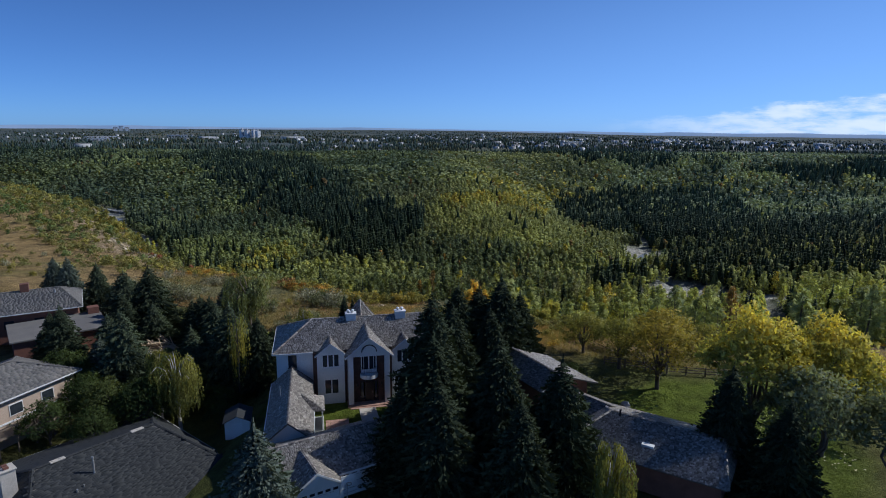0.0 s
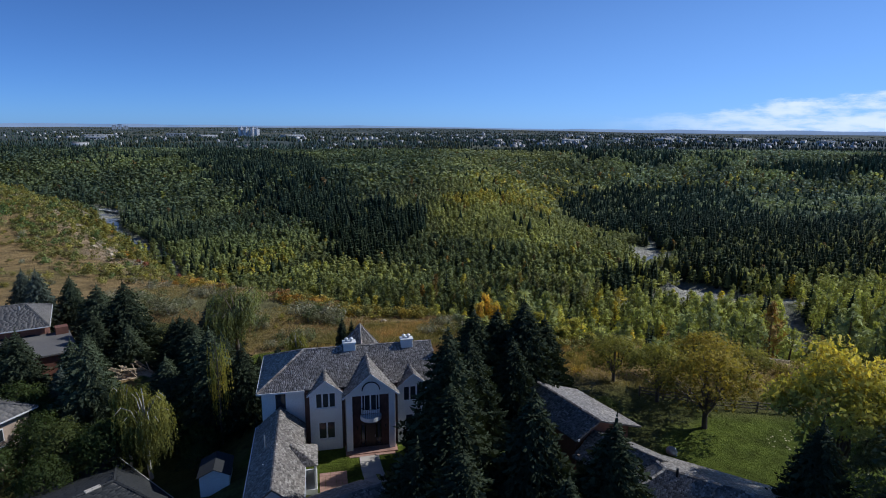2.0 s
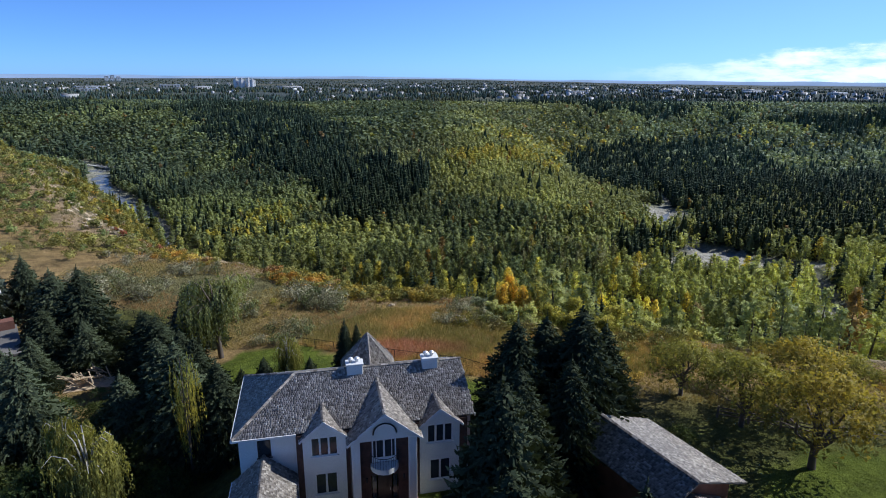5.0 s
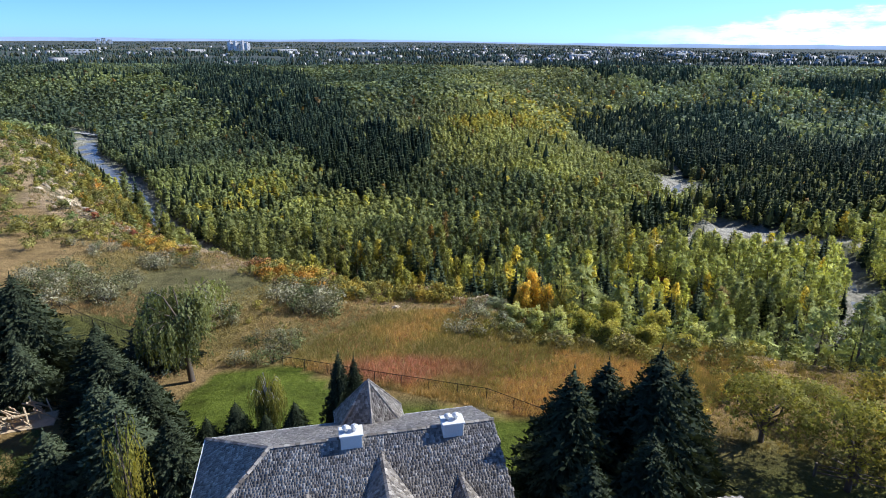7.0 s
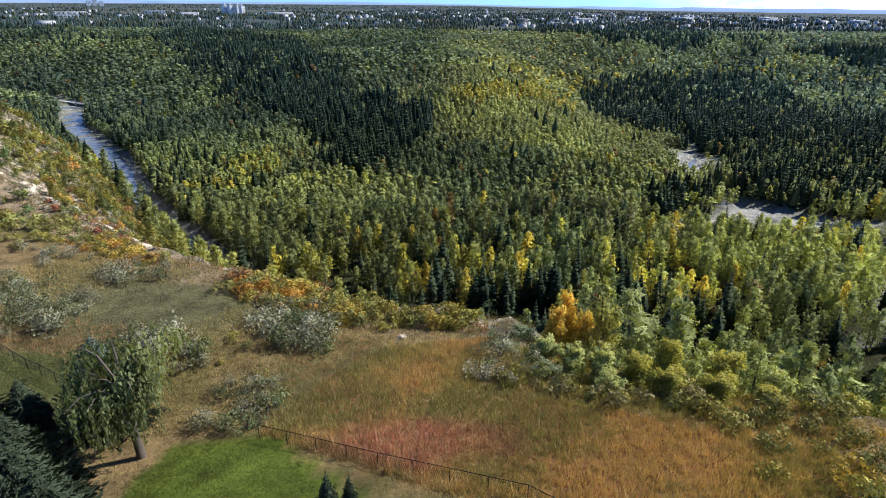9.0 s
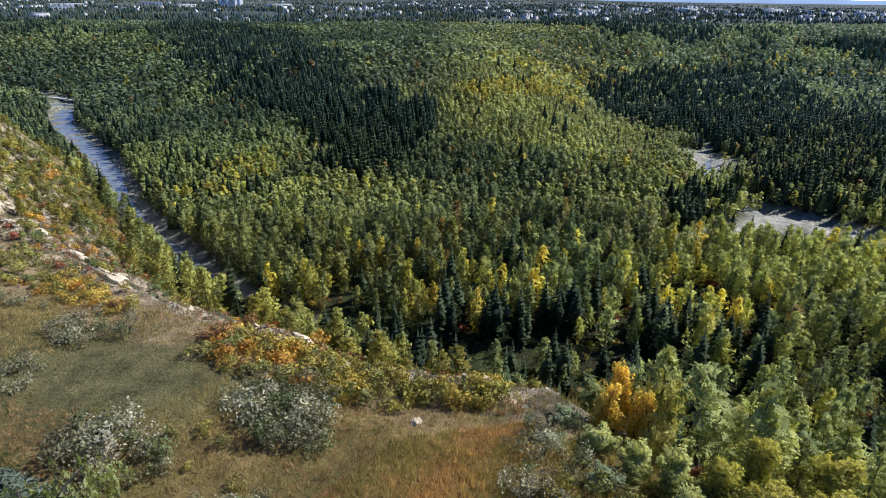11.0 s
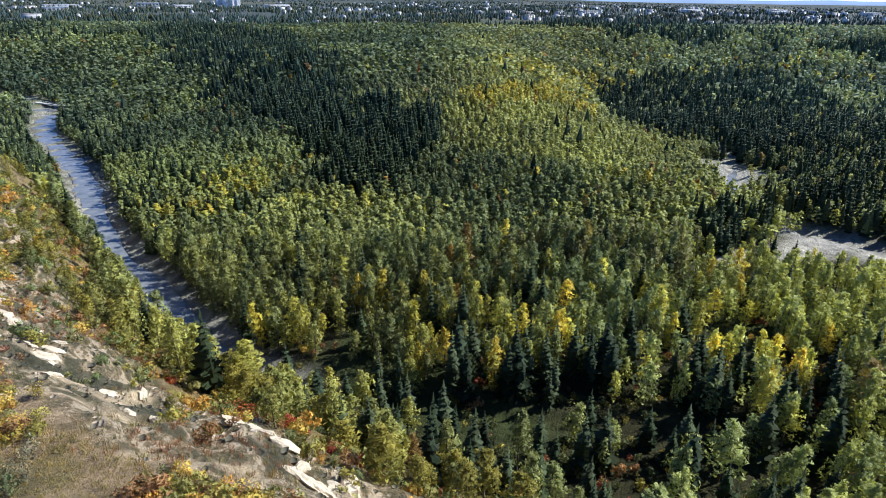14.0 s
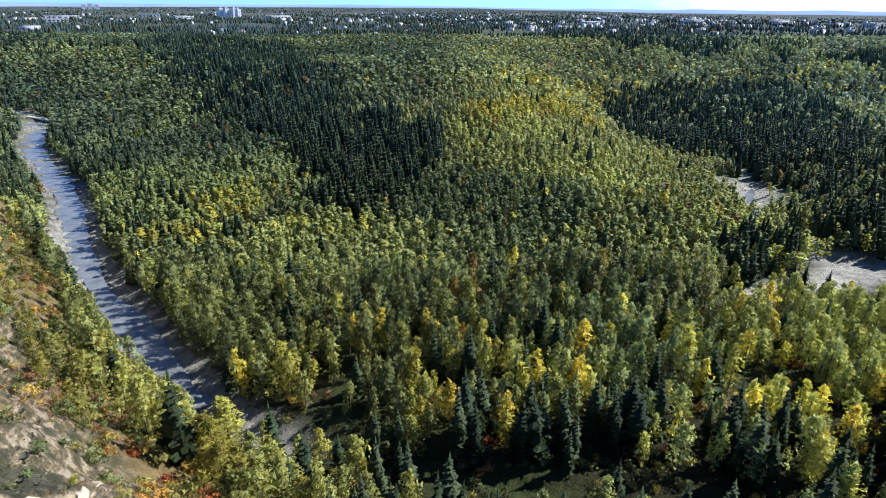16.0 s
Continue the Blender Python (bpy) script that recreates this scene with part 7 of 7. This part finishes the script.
red = np.array([(-33, 124), (-35, 134), (-29, 127), (-31, 129), (-50, 149), (-54, 145), (-26, 124), (-37, 131), (-22, 121), (-47, 141)], float)
shrubs("red_shrubs", (red[:, 0], red[:, 1]), SHRUB, [(0.42, 0.07, 0.05), (0.48, 0.14, 0.05), (0.36, 0.06, 0.05)], 1.6, 2.8, "bright red autumn shrubs at the foot of the slope")


def side_wood():
    """Trees that hide the slope below the fruit trees."""
    x, y = on_scarp(3, 28, 4.0, 17, 130, 20, 130, -0.6, 99)
    n = len(x)
    planted("slope_poplars", NEAR_P, np.column_stack((x, y, height(x, y) - 0.2)), rng.uniform(7, 13, n), rng.uniform(1.0, 1.5, n), leaf_tints(x, y) * 0.95, [M_SPRAY, M_BARK], rng, "green and yellow young poplars on a valley slope", "woodland")


side_wood()
shrubs("rim_shrubs", on_scarp(-16, 10, 3.0, -330, -60, 110, 430, -0.15, 100, 18.0), SHRUB_LOW, OLIVES + [(0.19, 0.25, 0.09), (0.24, 0.27, 0.09), (0.34, 0.33, 0.10)], 1.0, 3.0, "mixed autumn shrubs along the rim of a river bank")


BUSH = tree_parts("bush", shrub_shape(np.random.default_rng(440), 14, 1500, 0.045, 0.9, 4), ((0.10, 0.12, 0.05), (0.15, 0.15, 0.06)), M_CROWN, M_BARK)
for x, y, h in ((-2.2, 50.0, 1.7), (0.8, 49.2, 1.4)):
    stand("garden_bush", BUSH, x, y, level(x, y) + h, 1.15, kr.uniform(0, 360), "clipped round dark green bush on the lawn", "bushes on the lawn")


# rank grass: tufts of bent blades
def tuft_shape(rng, blades):
    V, F, W = [], [], []
    for i in range(blades):
        a, r = rng.uniform(0, 6.28), rng.uniform(0, 0.5)
        b0 = np.array((r * math.cos(a), r * math.sin(a), -0.05))
        lean = rng.normal(size=2) * 0.22
        w = np.array((math.cos(a * 3), math.sin(a * 3), 0)) * 0.03
        tip = b0 + np.array((lean[0], lean[1], rng.uniform(0.6, 1.1)))
        n = len(V)
        V.extend((tuple(b0 - w), tuple(b0 + w), tuple(tip)))
        F.append((n, n + 1, n + 2))
        W.append(0)
    return np.array(V), np.array(F), np.array(W)


TUFT = [tuft_shape(np.random.default_rng(420 + i), 20) for i in range(4)]


def rank_grass(name, spots, tints, lo, hi, label, seed, flush=None):
    x, y = spots
    n = len(x)
    t = np.asarray(tints)
    k = np.clip((fbm(x, y, 13.0, seed) * 0.75 + 0.5) * len(t) + rng.normal(size=n) * 0.5, 0, len(t) - 0.01).astype(int)
    c = t[k].copy()
    if flush:
        cx, cy, rx, ry, col = flush
        red = 0.75 * smooth(np.hypot((x - cx) / rx, (y - cy) / ry) + 0.25 * fbm(x, y, 4.0, 101), 1.2, 0.5)[:, None]
        c = c * (1 - red) + np.array(col) * red
    planted(name, TUFT, np.column_stack((x, y, height(x, y))), rng.uniform(lo, hi, n), rng.uniform(0.8, 1.5, n), c * rng.uniform(0.75, 1.25, (n, 1)), [M_LEAF], rng, label, "grass", 0.0)


rank_grass("meadow_grass", scatter(MEADOW, 0.38), [(0.32, 0.28, 0.11), (0.42, 0.34, 0.13), (0.60, 0.42, 0.18), (0.60, 0.40, 0.17), (0.46, 0.33, 0.13), (0.30, 0.27, 0.10)], 0.35, 0.8, "tall rusty golden grass on the valley rim", 96, (-5.0, 60.5, 8.0, 4.0, (0.56, 0.25, 0.20)))
rank_grass("field_grass", scatter([(-66, 92), (-52, 105), (-36, 99), (-20, 92), (-4, 87), (4, 82), (-8, 79), (-15, 70), (-18, 63), (-27, 63), (-34, 70), (-46, 76), (-60, 80)], 0.6, lambda x, y: np.hypot((x + 38) / 1.5, y - 86) > 6.5 + 2 * fbm(x, y, 4.0, 98)), [(0.40, 0.32, 0.13), (0.54, 0.40, 0.18), (0.32, 0.28, 0.11), (0.46, 0.30, 0.15)], 0.25, 0.6, "dry yellow grass on rough ground", 97)
rank_grass("rim_grass", scatter([(1, 69), (10, 66), (25, 62), (31, 60), (33, 70), (20, 76), (4, 78)], 0.55), [(0.40, 0.32, 0.12), (0.32, 0.29, 0.10), (0.52, 0.38, 0.16)], 0.4, 0.9, "dry grass under the trees on the rim", 102)
rank_grass("slope_grass", scatter([(14, 50), (20, 62), (18, 76), (34, 66), (60, 50), (52, 40), (34, 43), (24, 46)], 0.8), [(0.42, 0.33, 0.12), (0.34, 0.30, 0.10), (0.50, 0.38, 0.16)], 0.35, 0.8, "dry grass on a slope behind the fence", 98)

# leaves that have dropped on the side lawn
lx, ly = scatter([(34, 18), (33, 30), (40, 36), (46, 34), (46, 18)], 0.75, clump(4, 121, 0.1))
drop = np.array([(-0.5, -0.3, 0.02), (0.5, -0.2, 0.12), (0.1, 0.5, 0.05), (-0.3, 0.4, 0.14)])
planted("fallen_leaves", [(drop, np.array([(0, 1, 2), (0, 2, 3)]), np.zeros(2, int))], np.column_stack((lx, ly, height(lx, ly) + 0.03)), rng.uniform(0.12, 0.24, len(lx)), np.ones(len(lx)), np.tile((0.75, 0.70, 0.42), (len(lx), 1)), [M_LEAF], rng, "pale fallen leaves on mown grass", "leaves", 0.0)

# clods and stones that lie loose on the broken clay
m, nt, b, _ = nodes_of("clay_clods")
clod_tint = nt.nodes.new("ShaderNodeAttribute")
clod_tint.attribute_name = "tint"
nt.links.new(mix_of(nt, "MULTIPLY", clod_tint.outputs["Color"], ramp_of(nt, noise_of(nt, 4.0, 4.0, 0.6), [(0.3, (0.7, 0.7, 0.68)), (0.7, (1.2, 1.18, 1.15))])), b.inputs["Base Color"])
b.inputs["Roughness"].default_value = 0.95
M_CLOD = m


def clod_shape(seed):
    bm = bmesh.new()
    bmesh.ops.create_icosphere(bm, subdivisions=1, radius=0.5)
    for v in bm.verts:
        v.co = v.co * (1 + 0.5 * noise.noise(v.co * 2.3 + Vector((seed * 5.0, 0, 0))))
        v.co.z *= 0.6
    bmesh.ops.triangulate(bm, faces=bm.faces)
    bm.verts.index_update()
    V = np.array([tuple(v.co) for v in bm.verts])
    F = np.array([[v.index for v in f.verts] for f in bm.faces])
    bm.free()
    return V, F, np.zeros(len(F), int)


def scarp_litter():
    x, y = on_scarp(0.5, 26, 0.85, -95, 12, 74, 165, -0.25, 111, 7.0)
    keep = rng.uniform(size=len(x)) < 0.5
    x, y = x[keep], y[keep]
    pale = np.maximum(smooth(fbm(x, y, 5.0, 112), 0.15, 0.45), crusted(x, y))[:, None]
    tint = (1 - pale) * np.array((0.125, 0.115, 0.075)) + pale * np.array((0.55, 0.45, 0.32))
    n = len(x)
    planted("clay_clods", [clod_shape(i) for i in range(5)], np.column_stack((x, y, height(x, y))), 0.18 + 0.75 * rng.uniform(size=n) ** 3, rng.uniform(0.9, 1.7, n), tint * rng.uniform(0.75, 1.25, (n, 1)), [M_CLOD], rng, "loose clods and stones on a clay scarp", "stones")
    gx1, gy1 = on_scarp(-2, 30, 1.1, -100, 20, 70, 170, -0.1, 113, 9.0)
    rank_grass("scarp_grass", (gx1, gy1), [(0.20, 0.19, 0.08), (0.36, 0.26, 0.12), (0.28, 0.24, 0.10), (0.34, 0.17, 0.09)], 0.4, 1.0, "thin dry grass and weeds on a clay scarp", 114)


scarp_litter()

# sandstone that breaks out of the clay
M_SAND = plain("pale_sandstone", (0.60, 0.50, 0.36), 0.95, 0.3, 0.9, 5.0, 0.8, 0.0, 0.12)
ROCK = []
for i in range(5):
    bm = bmesh.new()
    bmesh.ops.create_icosphere(bm, subdivisions=3 if i < 2 else 2, radius=1.0)
    for v in bm.verts:
        q = v.co * 1.9 + Vector((7.0 * i, 0, 0))
        s = 1 + 0.45 * noise.noise(q) + 0.25 * noise.noise(q * 3.1)
        v.co = Vector((v.co.x * s * 1.7, v.co.y * s, round(v.co.z * s * 2.6) / 2.6 * 0.42 + 0.10 * v.co.z))
    me = bpy.data.meshes.new("sandstone_ledge")
    bm.to_mesh(me)
    bm.free()
    me.materials.append(M_SAND)
    ROCK.append(me)
rx, ry = on_scarp(0.5, 15, 2.6, -100, 0, 78, 165, 0.22, 110, 9.0)
pick = kr.permutation(len(rx))[:34]
spots = [(-7.6, 80.6, 0.55), (-77.5, 143, 1.6), (-75, 140.5, 1.1), (-70.2, 134.8, 1.4), (-68, 134, 0.9), (-57, 122.5, 1.2), (-59.5, 124, 0.8), (-46.3, 125.4, 0.9), (-45.5, 122, 0.8), (-47.4, 119, 0.9), (-52, 116.5, 0.8), (-33, 119, 1.4),
         (-30, 117.5, 1.1), (-28.6, 115.2, 1.4), (-25, 112, 1.2), (-22.5, 108.5, 1.0), (-20.3, 105.3, 1.5), (-19, 107.2, 1.2), (-17.6, 109, 1.4), (-15.5, 106.5, 1.0), (-13.8, 104.5, 0.9), (-33.4, 108.8, 0.8), (-37.5, 110.5, 0.9), (-91, 160, 1.4), (-102, 167, 1.3)]
spots += [(float(rx[i]), float(ry[i]), float(kr.uniform(0.3, 1.0))) for i in pick]
for i, (x, y, s) in enumerate(spots):
    ob = new("sandstone_ledge", ROCK[i % 5])
    gx0 = (level(x + 1.5, y) - level(x - 1.5, y)) / 3.0
    gy0 = (level(x, y + 1.5) - level(x, y - 1.5)) / 3.0
    up = Vector((-gx0, -gy0, 1.0)).normalized()
    tilt = up.to_track_quat("Z", "Y").to_matrix().to_4x4()
    ob.matrix_basis = Matrix.Translation((x, y, level(x, y) - 0.08 * s)) @ tilt @ pose(0, 0, 0, kr.uniform(-12, 12), kr.uniform(-12, 12), kr.uniform(0, 360)) @ Matrix.Diagonal((s, s * 0.9, s * 0.9, 1))
    tagged(ob, "pale weathered sandstone ledge on a clay scarp", "rock", "sandstone ledges")
